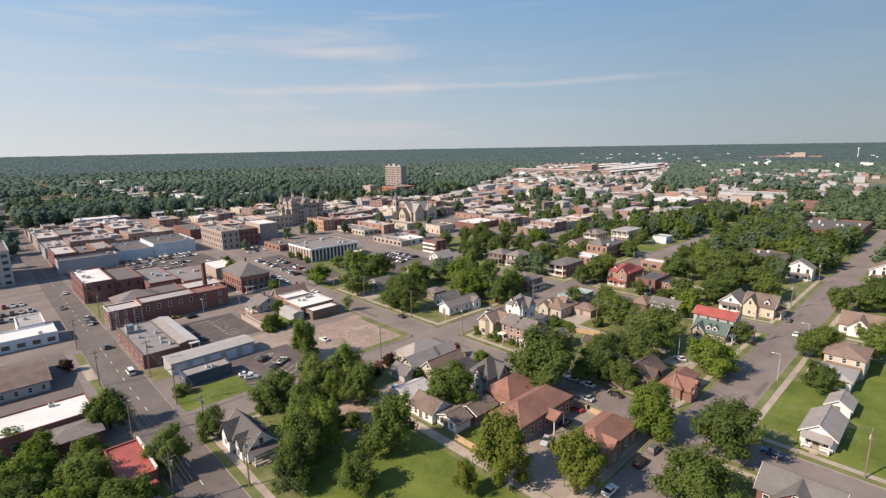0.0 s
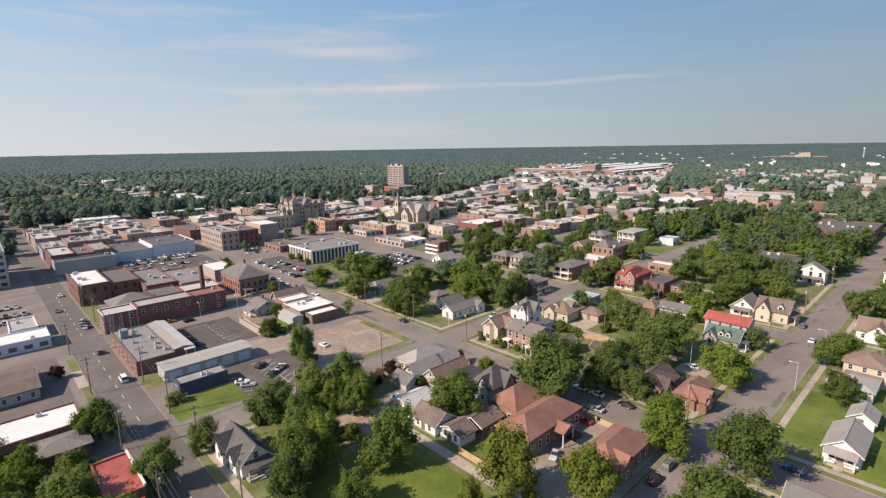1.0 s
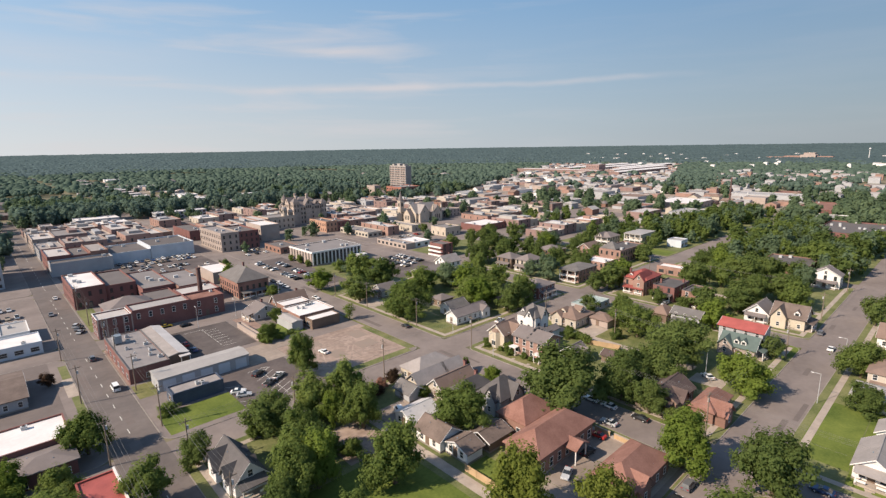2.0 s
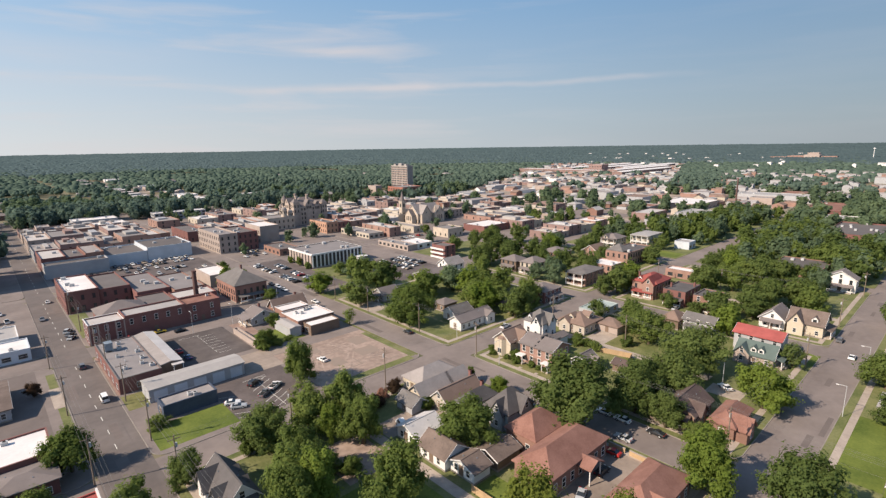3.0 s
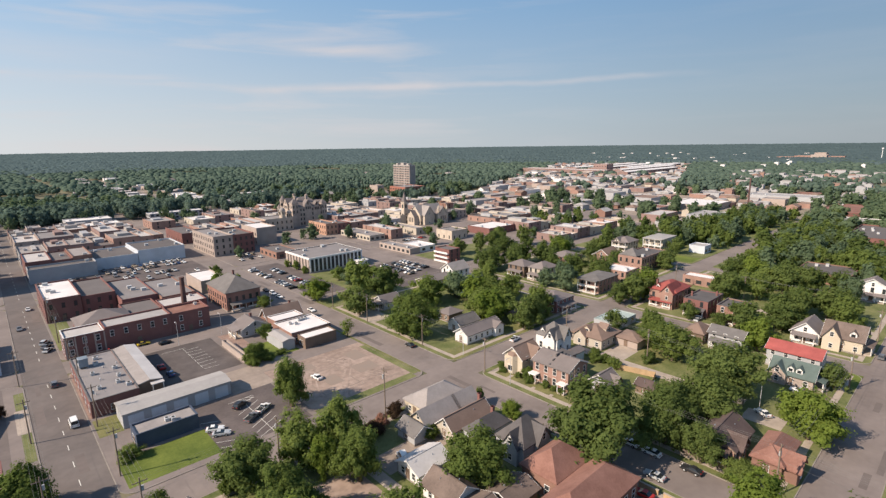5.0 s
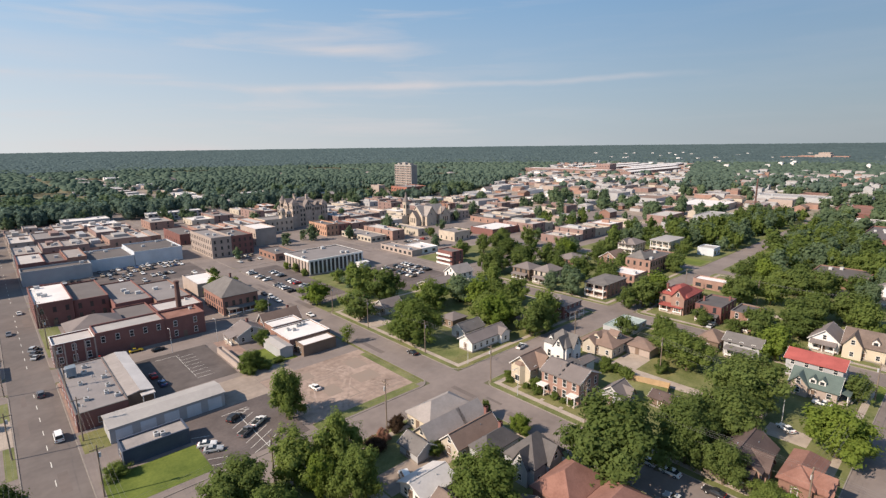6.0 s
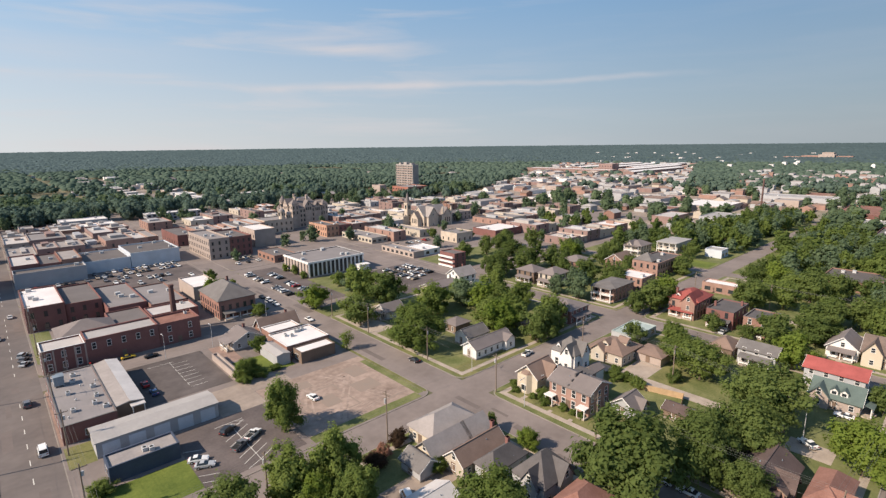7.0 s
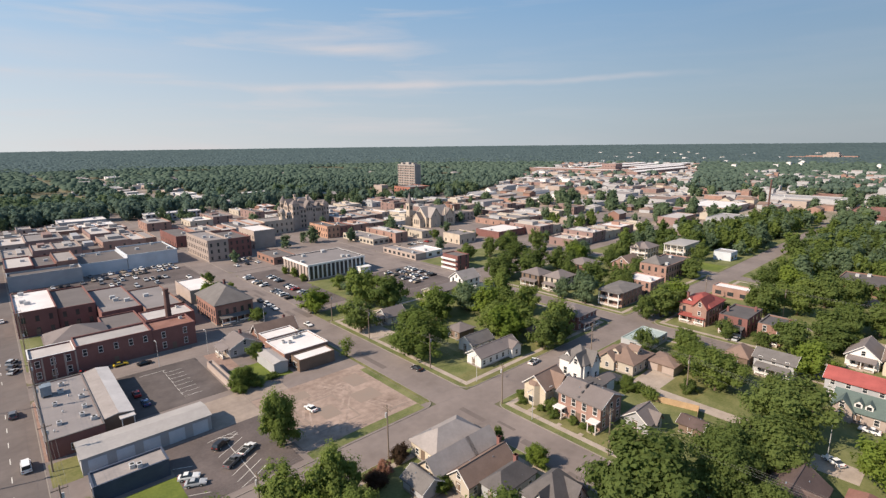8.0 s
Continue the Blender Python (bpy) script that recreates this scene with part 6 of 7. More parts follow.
for cx, cy in ((-.9, -.9), (.9, -.9), (.9, .9), (-.9, .9)):
    bm = bmesh.new()
    tube(bm, (cx, cy, 0), (cx * .2, cy * .2, 34.0), .12, .06, 4)
    part("mast_leg", bm, M_STEEL, lm)
for k in range(9):
    s_ = .9 - .08 * k
    part("mast_brace", boxes((-s_, s_, -s_ - .04, -s_ + .04, 3.6 * k + 1, 3.6 * k + 1.15), (-s_ - .04, -s_ + .04, -s_, s_, 3.6 * k + 1, 3.6 * k + 1.15)), M_STEEL, lm)
# scattered roofs in the woods
n = 0
while n < 24:
    a, r = g.uniform(radians(40), radians(96)), g.uniform(560, 1500)
    x, y = 20 + r * math.cos(a), 25 + r * math.sin(a)
    if y < 0.62 * x + 260 and x > 400 or y < 560 and x < 420:
        continue
    wall = g.choice((M_WHITE, M_CREAM, M_BRICK2, M_GREYW))
    w = g.uniform(10, 17)
    house("pale roofed house in a woodland clearing", x, x + w, y, y + 12, g.uniform(4, 6), g.uniform(1.5, 3), g.choice("xxh"), wall, g.choice((M_SHING, M_SHINGL, M_METAL)), windows="", door="")
    FOOT.append((x - 8, x + w, y - 9, y + 6))
    n += 1
# ---------------------------------------------------------------- vehicles
def car_proto(name, label, body, kind, plain=False):
    ob = thing(name, 0, 0, -50, label, "car" if kind != "van" else "van", "parked vehicles")
    L, W = {"sedan": (4.1, 1.65), "suv": (4.2, 1.7), "pickup": (4.6, 1.7), "van": (4.6, 1.8)}[kind]
    l, w = L / 2, W / 2
    belt = .88 if kind == "sedan" else 1.0
    top = {"sedan": 1.35, "suv": 1.6, "pickup": 1.6, "van": 2.0}[kind]
    # side profile of the lower body, swept across the width with tucked sides
    prof = [(-l, .35), (-l + .05, belt - .12), (-l + .3, belt), (l - 1.2, belt), (l - .25, belt - .18), (l, belt - .35), (l - .02, .35)]
    if kind == "van":
        prof = [(-l, .35), (-l, 1.1), (l - 1.3, 1.15), (l - .1, .95), (l, .4)]
    bm = bmesh.new()
    a = [bm.verts.new((x, -w + (0 if z < .8 else .06), z)) for x, z in prof]
    b = [bm.verts.new((x, w - (0 if z < .8 else .06), z)) for x, z in prof]
    n = len(prof)
    bm.faces.new(a[::-1])
    bm.faces.new(b)
    for i in range(n):
        bm.faces.new((a[i], a[(i + 1) % n], b[(i + 1) % n], b[i]))
    bmesh.ops.recalc_face_normals(bm, faces=bm.faces)
    part("body", bm, body, ob)
    c0, c1, r0, r1 = {"sedan": (-l + .55, l - 1.35, -l + 1.2, l - 2.15), "suv": (-l + .1, l - 1.25, -l + .45, l - 1.95), "pickup": (-.4, l - 1.35, -.2, l - 2.1), "van": (-l + .05, l - .9, -l + .1, l - 1.5)}[kind]
    pts = [(c0, -w + .1, belt), (c1, -w + .1, belt), (c1, w - .1, belt), (c0, w - .1, belt), (r0, -w + .28, top - .06), (r1, -w + .28, top - .06), (r1, w - .28, top - .06), (r0, w - .28, top - .06)]
    part("cabin", solid(bmesh.new(), pts, [(0, 1, 5, 4), (1, 2, 6, 5), (2, 3, 7, 6), (3, 0, 4, 7), (4, 5, 6, 7), (3, 2, 1, 0)]), M_GLASS, ob, "dark tinted glass")
    part("roof_panel", boxes((r0 - .05, r1 + .05, -w + .24, w - .24, top - .07, top)), body, ob)
    if kind == "pickup":
        part("bed", boxes((-l + .12, -.5, -w + .15, w - .15, belt - .02, belt + .02)), M_RUBBER, ob)
    if plain:
        under = [(-l + .6, 0), (-l + 1.2, 0), (-l + 1.2, .3), (l - 1.25, .3), (l - 1.25, 0), (l - .65, 0), (l - .65, .6), (-l + .6, .6)]
        bm = bmesh.new()
        lo = [bm.verts.new((x, -w - .02, z)) for x, z in under]
        hi = [bm.verts.new((x, w + .02, z)) for x, z in under]
        bm.faces.new(lo)
        bm.faces.new(hi[::-1])
        for i in range(8):
            bm.faces.new((lo[i], hi[i], hi[(i + 1) % 8], lo[(i + 1) % 8]))
        part("undercarriage", bm, M_RUBBER, ob)
        return ob
    for sx in (-l + .9, l - .95):
        for sy in (-w + .02, w - .02):
            bm = bmesh.new()
            cyl(bm, 0, 0, -.1, .1, .33, .33, 12)
            bm.transform(pose(sx, sy, .33, 90, 0, 0))
            wh = part("wheel", bm, M_RUBBER, ob)
            bm = cyl(bmesh.new(), 0, 0, -.11, .11, .17, .17, 8)
            bm.transform(pose(sx, sy, .33, 90, 0, 0))
            part("rim", bm, M_STEEL, wh)
    for sy in (-w + .3, w - .3):
        part("headlight", boxes((l - .12, l + .01, sy - .18, sy + .18, .58, .72)), M_WHITE, ob)
        part("tail_light", boxes((-l - .01, -l + .1, sy - .18, sy + .18, .68, .85)), M_TAIL, ob)
    return ob


def paint(name, col):
    return mat(name, col, 0.28, 0.05, 0.3, 3.0, spec=0.5)


M_TAIL = paint("tail_lamp_red", (0.3, 0.02, 0.02))
PAINTS = {"white": paint("car_white", (.75, .74, .72)), "silver": paint("car_silver", (.42, .43, .44)), "black": paint("car_black", (.025, .025, .028)), "red": paint("car_red", (.38, .03, .025)), "blue": paint("car_blue", (.03, .07, .17)), "grey": paint("car_grey", (.13, .13, .14)), "tan": paint("car_tan", (.33, .27, .2)), "yellow": paint("car_yellow", (.62, .42, .04))}
CARS = {}


def car(x, y, heading, colour="white", kind="sedan", z=KERB + .02):
    plain = math.hypot(x, y) > 200
    key = (colour, kind, plain)
    word = {"sedan": "saloon car", "suv": "sport utility car", "pickup": "pickup truck", "van": "delivery van"}[kind]
    if key not in CARS:
        CARS[key] = car_proto({"sedan": "car", "suv": "car", "pickup": "pickup_truck", "van": "van"}[kind], "%s %s standing on asphalt" % (colour, word), PAINTS[colour], kind, plain)
        CARS[key].matrix_basis = pose(x, y, z, 0, 0, heading)
        return CARS[key]
    return copy_thing(CARS[key], pose(x, y, z, 0, 0, heading))


crng = random.Random(21)
MIX = ["white"] * 6 + ["silver"] * 6 + ["black"] * 3 + ["grey"] * 4 + ["tan"] * 2 + ["red", "blue"]


def any_car(x, y, heading, z=KERB + .02):
    car(x, y, heading + crng.uniform(-2, 2) + crng.choice((0, 180)), crng.choice(MIX), crng.choice(("sedan", "sedan", "suv", "pickup")), z)


def car_row(x, y, dx, dy, n, heading, fill=.8):
    for k in range(n):
        if crng.random() < fill:
            any_car(x + dx * k, y + dy * k, heading)


ROADZ = .03
# the bays of the near car park
for c in [(61.2, 148.3, 33, "black", "suv"), (64.9, 142.6, 33, "white", "pickup"), (61.0, 140.3, 33, "grey", "pickup"), (52.6, 141.2, -26, "white", "sedan"), (53.0, 138.3, -26, "silver", "sedan")]:
    car(*c)
# main street and side streets
for c in [(28.6, 168.0, 90, "white", "van"), (27.6, 197.0, 90, "grey", "suv"), (29.0, 229.5, 62, "silver", "sedan"), (29.0, 233.8, 62, "grey", "sedan"), (29.0, 238.2, 62, "silver", "suv"), (23.6, 262.0, 270, "grey", "sedan"), (27.9, 290.0, 90, "white", "sedan"), (117.6, 148.5, 90, "black", "sedan"), (111.0, 232.0, 270, "white", "sedan"), (111.2, 239.0, 270, "white", "suv"), (111.0, 246.0, 270, "black", "sedan"), (112.0, 205.0, 270, "white", "sedan")]:
    car(*c, z=ROADZ)
for c in [(146.4, 127.6, 8, "white", "pickup"), (83.5, 149.0, 94, "white", "sedan"), (53.6, 213.2, 0, "yellow", "sedan"), (48.8, 213.3, 0, "black", "sedan"), (43.6, 213.2, 0, "red", "pickup"), (59.2, 209.0, 2, "black", "sedan"), (117.4, 71.4, 90, "white", "sedan"), (117.4, 66.4, 90, "white", "sedan"), (110.3, 62.5, 90, "silver", "sedan"), (117.4, 58.2, 90, "black", "sedan"), (116.9, 45.5, 90, "black", "suv")]:
    car(*c, z=ROADZ)
for c in [(100.5, 40.2, 0, "grey", "suv"), (94.0, 40.2, 0, "black", "suv"), (81.5, 40.3, 0, "white", "sedan"), (103.4, 61.6, 92, "red", "sedan"), (86.5, 58.6, 200, "silver", "sedan"), (96.0, 59.6, 0, "black", "sedan"), (117.0, 22.0, 90, "blue", "sedan"), (200.0, 35.0, 0, "white", "sedan"), (214.0, 40.3, 0, "grey", "suv"), (152.0, 55.0, 60, "white", "sedan"), (171.5, 52.0, 90, "white", "sedan"), (171.0, 98.0, 60, "white", "sedan"), (209.0, 92.0, 0, "silver", "sedan")]:
    car(*c, z=KERB + .03 if c[0] in (103.4, 86.5, 96.0, 152.0, 171.5, 171.0, 209.0) else ROADZ)
car(77.5, 101.5, 70, "white", "van")
car(53.5, 181.0, 90, "blue", "sedan")
car(52.8, 188.0, 90, "red", "sedan")
# town car parks
for x, y, dx, dy, n, hd, f in [(64, 346.5, 2.9, 0, 14, 90, .8), (36, 334, 2.9, 0, 9, 90, .6), (36, 322, 2.9, 0, 9, 90, .3), (64, 337, 2.9, 0, 14, 90, .8), (66, 328, 2.9, 0, 13, 90, .4), (66, 319.5, 2.9, 0, 13, 90, .5), (66, 310, 2.9, 0, 13, 90, .3), (40, 312, 2.9, 0, 6, 90, .5)]:
    car_row(x, y, dx, dy, n, hd, f)
for x, y, dx, dy, n, hd, f in [(122, 238, 0, 2.9, 8, 0, .7), (130, 240, 0, 2.9, 8, 0, .6), (122, 268, 0, 2.9, 8, 0, .8), (131, 270, 0, 2.9, 7, 0, .7), (206.5, 296, 2.9, 0, 16, 90, .7), (163, 222, 0, 2.9, 9, 0, .7), (178, 222, 0, 2.9, 9, 0, .6), (185, 216, 0, 2.9, 12, 0, .75), (192, 218, 0, 2.9, 11, 0, .6), (150, 294, 2.9, 0, 12, 90, .7), (122, 318, 2.9, 0, 7, 90, .6), (122, 330, 2.9, 0, 7, 90, .6), (84, 256, 0, 2.9, 7, 0, .6)]:
    car_row(x, y, dx, dy, n, hd, f)
for x, y, dx, dy, n, hd, f in [(-8, 258, 2.9, 0, 8, 90, .8), (-10, 268, 2.9, 0, 9, 90, .8), (-6, 282, 2.9, 0, 7, 90, .6)]:
    car_row(x, y, dx, dy, n, hd, f)

# bay lines of the near car park, slanted on both sides of a spine


def stripe(bm, xa, ya, xb, yb, z, w=.11):
    """A painted line between two points."""
    q = math.hypot(xb - xa, yb - ya)
    nx, ny = -(yb - ya) / q * w / 2, (xb - xa) / q * w / 2
    extrude([(xa - nx, ya - ny), (xb - nx, yb - ny), (xb + nx, yb + ny), (xa + nx, ya + ny)], KERB, z, bm)


bm = bmesh.new()
for k in range(7):
    y = 130.9 + 2.72 * k
    stripe(bm, 59.4, y if k else 131.3, 62.65, y + 2.1, KERB + .024)
    stripe(bm, 62.75, y + 2.1, 66.0, y + 4.2, KERB + .024)
stripe(bm, 62.7, 131.6, 62.7, 149.4, KERB + .026)
stripe(bm, 59.4, 151.9, 66.0, 152.2, KERB + .024)
stripe(bm, 62.0, 152.2, 64.6, 149.9, KERB + .026)
stripe(bm, 64.0, 152.3, 65.8, 150.6, KERB + .026)
for k in range(6):
    y = 133.2 + 2.72 * k
    stripe(bm, 51.0, y, 54.5, y - 1.7, KERB + .024)
setting("bay_marking", bm, M_PAINT, "worn white parking bay lines on asphalt", "road marking")
bm = bmesh.new()
for k in range(7):
    box(bm, 62.0, 62.1, 180 + 3 * k, 182 + 3 * k, KERB, KERB + .024)
box(bm, 56.0, 63.0, 200.0, 200.12, KERB, KERB + .024)
for k in range(8):
    box(bm, 62.1, 66.6, 178.6 + 2.75 * k, 178.7 + 2.75 * k, KERB, KERB + .0225)
setting("bay_marking_old", bm, M_PAINT, "faded white lines on a dark car park", "road marking")

# ---------------------------------------------------------------- poles, wires and lamps
POLE = None
M_WIRE = mat("weathered_cable", (0.18, 0.175, 0.165), 0.55, 0.1)


def pole_scale(x, y):
    """The corner pole by the dirt lot is taller than the rest."""
    return 1.15 if abs(x - 85.8) < .5 and abs(y - 119.0) < .5 else 1.0


def utility_pole(x, y, rz=0.0, z=KERB):
    global POLE
    if POLE is None:
        POLE = thing("utility_pole", x, y, z, "weathered wooden utility pole with a crossarm", "utility pole", "utility poles", rz)
        part("pole", cyl(bmesh.new(), 0, 0, -.1, 11, .17, .11, 8), M_WOOD, POLE)
        arm = boxes((-1.2, 1.2, -.06, .06, 10.1, 10.24))
        for sx in (-1.1, -.45, .45, 1.1):
            cyl(arm, sx, 0, 10.2, 10.42, .06, .04, 6)
        part("crossarm", arm, M_WOOD, POLE)
        part("transformer", cyl(bmesh.new(), .32, .1, 8.4, 9.3, .22, .22, 10), M_STEEL, POLE)
        return POLE
    return copy_thing(POLE, pose(x, y, z, 0, 0, rz) @ Matrix.Diagonal((1, 1, pole_scale(x, y), 1)))


def wire(points, sag=.5):
    """Slack cables from pole to pole."""
    cu = bpy.data.curves.new("overhead_wire", "CURVE")
    cu.dimensions, cu.bevel_depth, cu.bevel_resolution = "3D", .013, 0
    for off, dz in ((-1.1, 10.4), (-.45, 10.4), (.45, 10.4), (1.1, 10.4), (.1, 7.6)):
        sp = cu.splines.new("POLY")
        pts = []
        for (xa, ya), (xb, yb) in zip(points, points[1:]):
            dx, dy = xb - xa, yb - ya
            q = math.hypot(dx, dy)
            ox, oy = dy / q * off, -dx / q * off
            for k in range(9):
                t = k / 8
                pts.append((xa + dx * t + ox, ya + dy * t + oy, KERB + dz * (pole_scale(xa, ya) * (1 - t) + pole_scale(xb, yb) * t) - sag * 4 * t * (1 - t)))
        sp.points.add(len(pts) - 1)
        for p, c in zip(sp.points, pts):
            p.co = (*c, 1)
    ob = new("overhead_wire", cu)
    cu.materials.append(M_WIRE)
    return tagged(ob, "thin weathered grey overhead wires strung between poles", "wire")


LINES = [([(32.6, y) for y in (66, 91.5, 116, 137.5, 163, 187, 203.4, 236, 262, 290)], 0), ([(85.8, 119.0), (120.9, 118.0)], 90), ([(120.6, 7.0), (120.9, 44.5), (120.7, 88), (120.9, 118.0), (120.8, 146), (120.8, 178), (120.8, 203)], 0), ([(154.0, 60), (160.0, 88), (162.5, 118)], 0), ([(32.6, 116), (58, 118.4), (85.8, 119.0)], 90), ([(120.9, 44.5), (150, 43.2), (182, 43.2), (230, 43.2), (280, 43.2)], 90), ([(246, 60), (246, 88), (246, 116)], 0), ([(20.2, 60), (20.2, 96), (20.2, 128), (20.2, 165), (20.2, 203)], 0)]
for pts, rz in LINES:
    for x, y in pts:
        if not any(abs(x - a) < .5 and abs(y - b) < .5 for a, b in [tuple(o.location)[:2] for o in scene.objects if o.name.startswith("utility_pole")]):
            utility_pole(x, y, rz=rz)
    wire(pts)

LAMP = None


def street_lamp(x, y, rz):
    global LAMP
    if LAMP is None:
        LAMP = thing("street_lamp", x, y, KERB, "slim grey steel street lamp with a curved arm", "street lamp", "street lamps", rz)
        part("pole", cyl(bmesh.new(), 0, 0, 0, 8, .085, .05, 8), M_STEEL, LAMP)
        part("arm", boxes((0, 1.8, -.04, .04, 7.9, 8.0)), M_STEEL, LAMP)
        part("lamp_head", boxes((1.5, 2.1, -.12, .12, 7.8, 7.95)), M_WHITE, LAMP)
        return LAMP
    return copy_thing(LAMP, pose(x, y, KERB, 0, 0, rz))


for x, y, rz in [(156.6, 30.4, 90), (154.2, 56.4, 200), (76.0, 203.0, 90), (62, 203.6, 90), (100, 204 + 11.8, -90), (125, 131, 200), (118.0 + 2.4, 108, 180), (190, 30.2, 90), (33, 60, 180)]:
    street_lamp(x, y, rz)

# ---------------------------------------------------------------- fences, walls and garden things
def fence(points, label, material=None, h=1.7):
    """A board fence: posts, rails and boards along a line."""
    ob = thing("fence", points[0][0], points[0][1], KERB, label, "fence")
    for (xa, ya), (xb, yb) in zip(points, points[1:]):
        L = math.hypot(xb - xa, yb - ya)
        m = pose(xa - points[0][0], ya - points[0][1], 0, 0, 0, math.degrees(math.atan2(yb - ya, xb - xa)))
        n = max(1, int(L / 2.4))
        for k in range(n + 1):
            bm = boxes((k * L / n - .06, k * L / n + .06, -.06, .06, 0, h + .1))
            bm.transform(m)
            part("post", bm, material or M_FENCE, ob)
        for k in range(n):
            bm = boxes((k * L / n + .07, (k + 1) * L / n - .07, -.02, .02, .05, h))
            bm.transform(m)
            part("panel", bm, material or M_FENCE, ob)
    return ob


fence([(72.9, 74.0), (72.9, 64.5), (80.0, 64.0)], "yellowish wooden board fence along the alley")
fence([(150.0, 92.5), (152.8, 82.0), (146.0, 80.0)], "orange-brown wooden board fence round a back yard")
fence([(122.6, 52.0), (122.6, 62.0)], "weathered wooden fence by the sidewalk", M_WOOD, 1.1)
for y0, y1 in ((54.4, 58.6), (59.6, 63.4)):
    wl = thing("court_wall", 105.6, (y0 + y1) / 2, KERB, "low tan concrete wall beside the courtyard", "wall")
    part("wall_body", boxes((-.15, .15, -(y1 - y0) / 2, (y1 - y0) / 2, 0, 1.1)), M_FENCE, wl)
    part("wall_cap", boxes((-.2, .2, -(y1 - y0) / 2 - .05, (y1 - y0) / 2 + .05, 1.1, 1.2)), M_PATH, wl)

# a white tarpaulin shelter in a back yard
tent = thing("canopy_tent", 141.9, 73.2, KERB, "peaked white tarpaulin shelter on four thin posts", "tent")
part("tarpaulin", hip_roof(4.4, 4.0, 2.1, 1.0, .15, .06), M_WHITE, tent)
for sx in (-2.1, 2.1):
    for sy in (-1.9, 1.9):
        part("tent_post", cyl(bmesh.new(), sx, sy, 0, 2.15, .04, .04, 6), M_STEEL, tent)


# ---------------------------------------------------------------- trees
def crown_mesh(seed, clumps, leaves, size, shape=(1, 1, 1), core=0.62):
    """A crown one unit in radius and two high: a few big limbs' masses, each broken into uneven clumps of small leaf tufts."""
    g = np.random.default_rng(seed)
    V, F = [], []
    cen = []
    lobes = 8 if clumps > 30 else 6 if clumps > 14 else 4
    for k in range(lobes):
        a = 2.4 * k + g.uniform(-.5, .5)
        up = -0.7 + 1.3 * k / (lobes - 1) + g.uniform(-.12, .12)
        out = (0.6 - 0.4 * max(0.0, up)) * g.uniform(.8, 1.15)
        L, R = np.array((out * math.cos(a), out * math.sin(a), up * .85)), g.uniform(.44, .58) - .1 * max(0.0, up)
        for j in range(clumps // lobes):
            d = g.normal(size=3)
            d[2] += .25
            d /= np.linalg.norm(d)
            p = L + d * R * g.uniform(.45, .95)
            cen.append((p, R * g.uniform(.3, .52)))
    cen += [(np.zeros(3), 0.6), (np.array((0, 0, -.45)), .55), (np.array((0, 0, .4)), .45)]
    phi = (1 + 5 ** .5) / 2
    ico = np.array([(-1, phi, 0), (1, phi, 0), (-1, -phi, 0), (1, -phi, 0), (0, -1, phi), (0, 1, phi), (0, -1, -phi), (0, 1, -phi), (phi, 0, -1), (phi, 0, 1), (-phi, 0, -1), (-phi, 0, 1)]) / math.sqrt(1 + phi * phi)
    icf = [(0, 11, 5), (0, 5, 1), (0, 1, 7), (0, 7, 10), (0, 10, 11), (1, 5, 9), (5, 11, 4), (11, 10, 2), (10, 7, 6), (7, 1, 8), (3, 9, 4), (3, 4, 2), (3, 2, 6), (3, 6, 8), (3, 8, 9), (4, 9, 5), (2, 4, 11), (6, 2, 10), (8, 6, 7), (9, 8, 1)]
    for c, r in cen:
        b = len(V)
        V.extend(c + ico * (r * core) * g.uniform(0.75, 1.15, (12, 1)))
        F.extend([tuple(b + i for i in f) for f in icf])
    w = np.array([r * r for _, r in cen])
    w /= w.sum()
    pick = g.choice(len(cen), leaves, p=w)
    for k in pick:
        c, r = cen[k]
        d = g.normal(size=3)
        d /= np.linalg.norm(d)
        tip = c * 0.7 + np.array((0, 0, 0.5))
        tip /= np.linalg.norm(tip)
        p = c + r * (d * g.uniform(0.6, 1.25) + tip * max(0.0, float(d @ tip)) ** 2 * g.uniform(0, 0.95))
        if np.linalg.norm(p) < 0.3:
            continue
        nrm = d * 0.8 + tip * 0.4 + g.normal(size=3) * 0.22
        nrm /= np.linalg.norm(nrm)
        u = np.cross(nrm, g.normal(size=3))
        u /= np.linalg.norm(u)
        v = np.cross(nrm, u)
        s = size * g.uniform(0.5, 1.55)
        b = len(V)
        V.extend([p - u * s * .55 - v * s * .3, p + v * s * .62, p + u * s * .65 - v * s * .35])
        F.append((b, b + 1, b + 2))
    V = np.array(V) * np.array(shape)
    me = bpy.data.meshes.new("crown")
    me.from_pydata(V.tolist(), [], F)
    me.update()
    return me


def trunk_mesh(seed):
    """Trunk and limbs, for a tree one unit high in the same units as its crown."""
    g = random.Random(seed)
    bm = bmesh.new()
    tube(bm, (0, 0, -0.02), (0.01, 0, .3), .045, .032)
    tube(bm, (0.01, 0, .3), (0.03, 0.01, .75), .032, .01)
    for k in range(6):
        a, z = k * 1.05 + g.random(), .26 + .06 * k
        tube(bm, (0.01, 0, z), (.24 * math.cos(a), .24 * math.sin(a), z + .22), .018, .005, 5)
    return mesh_of(bm, "trunk", M_BARK)


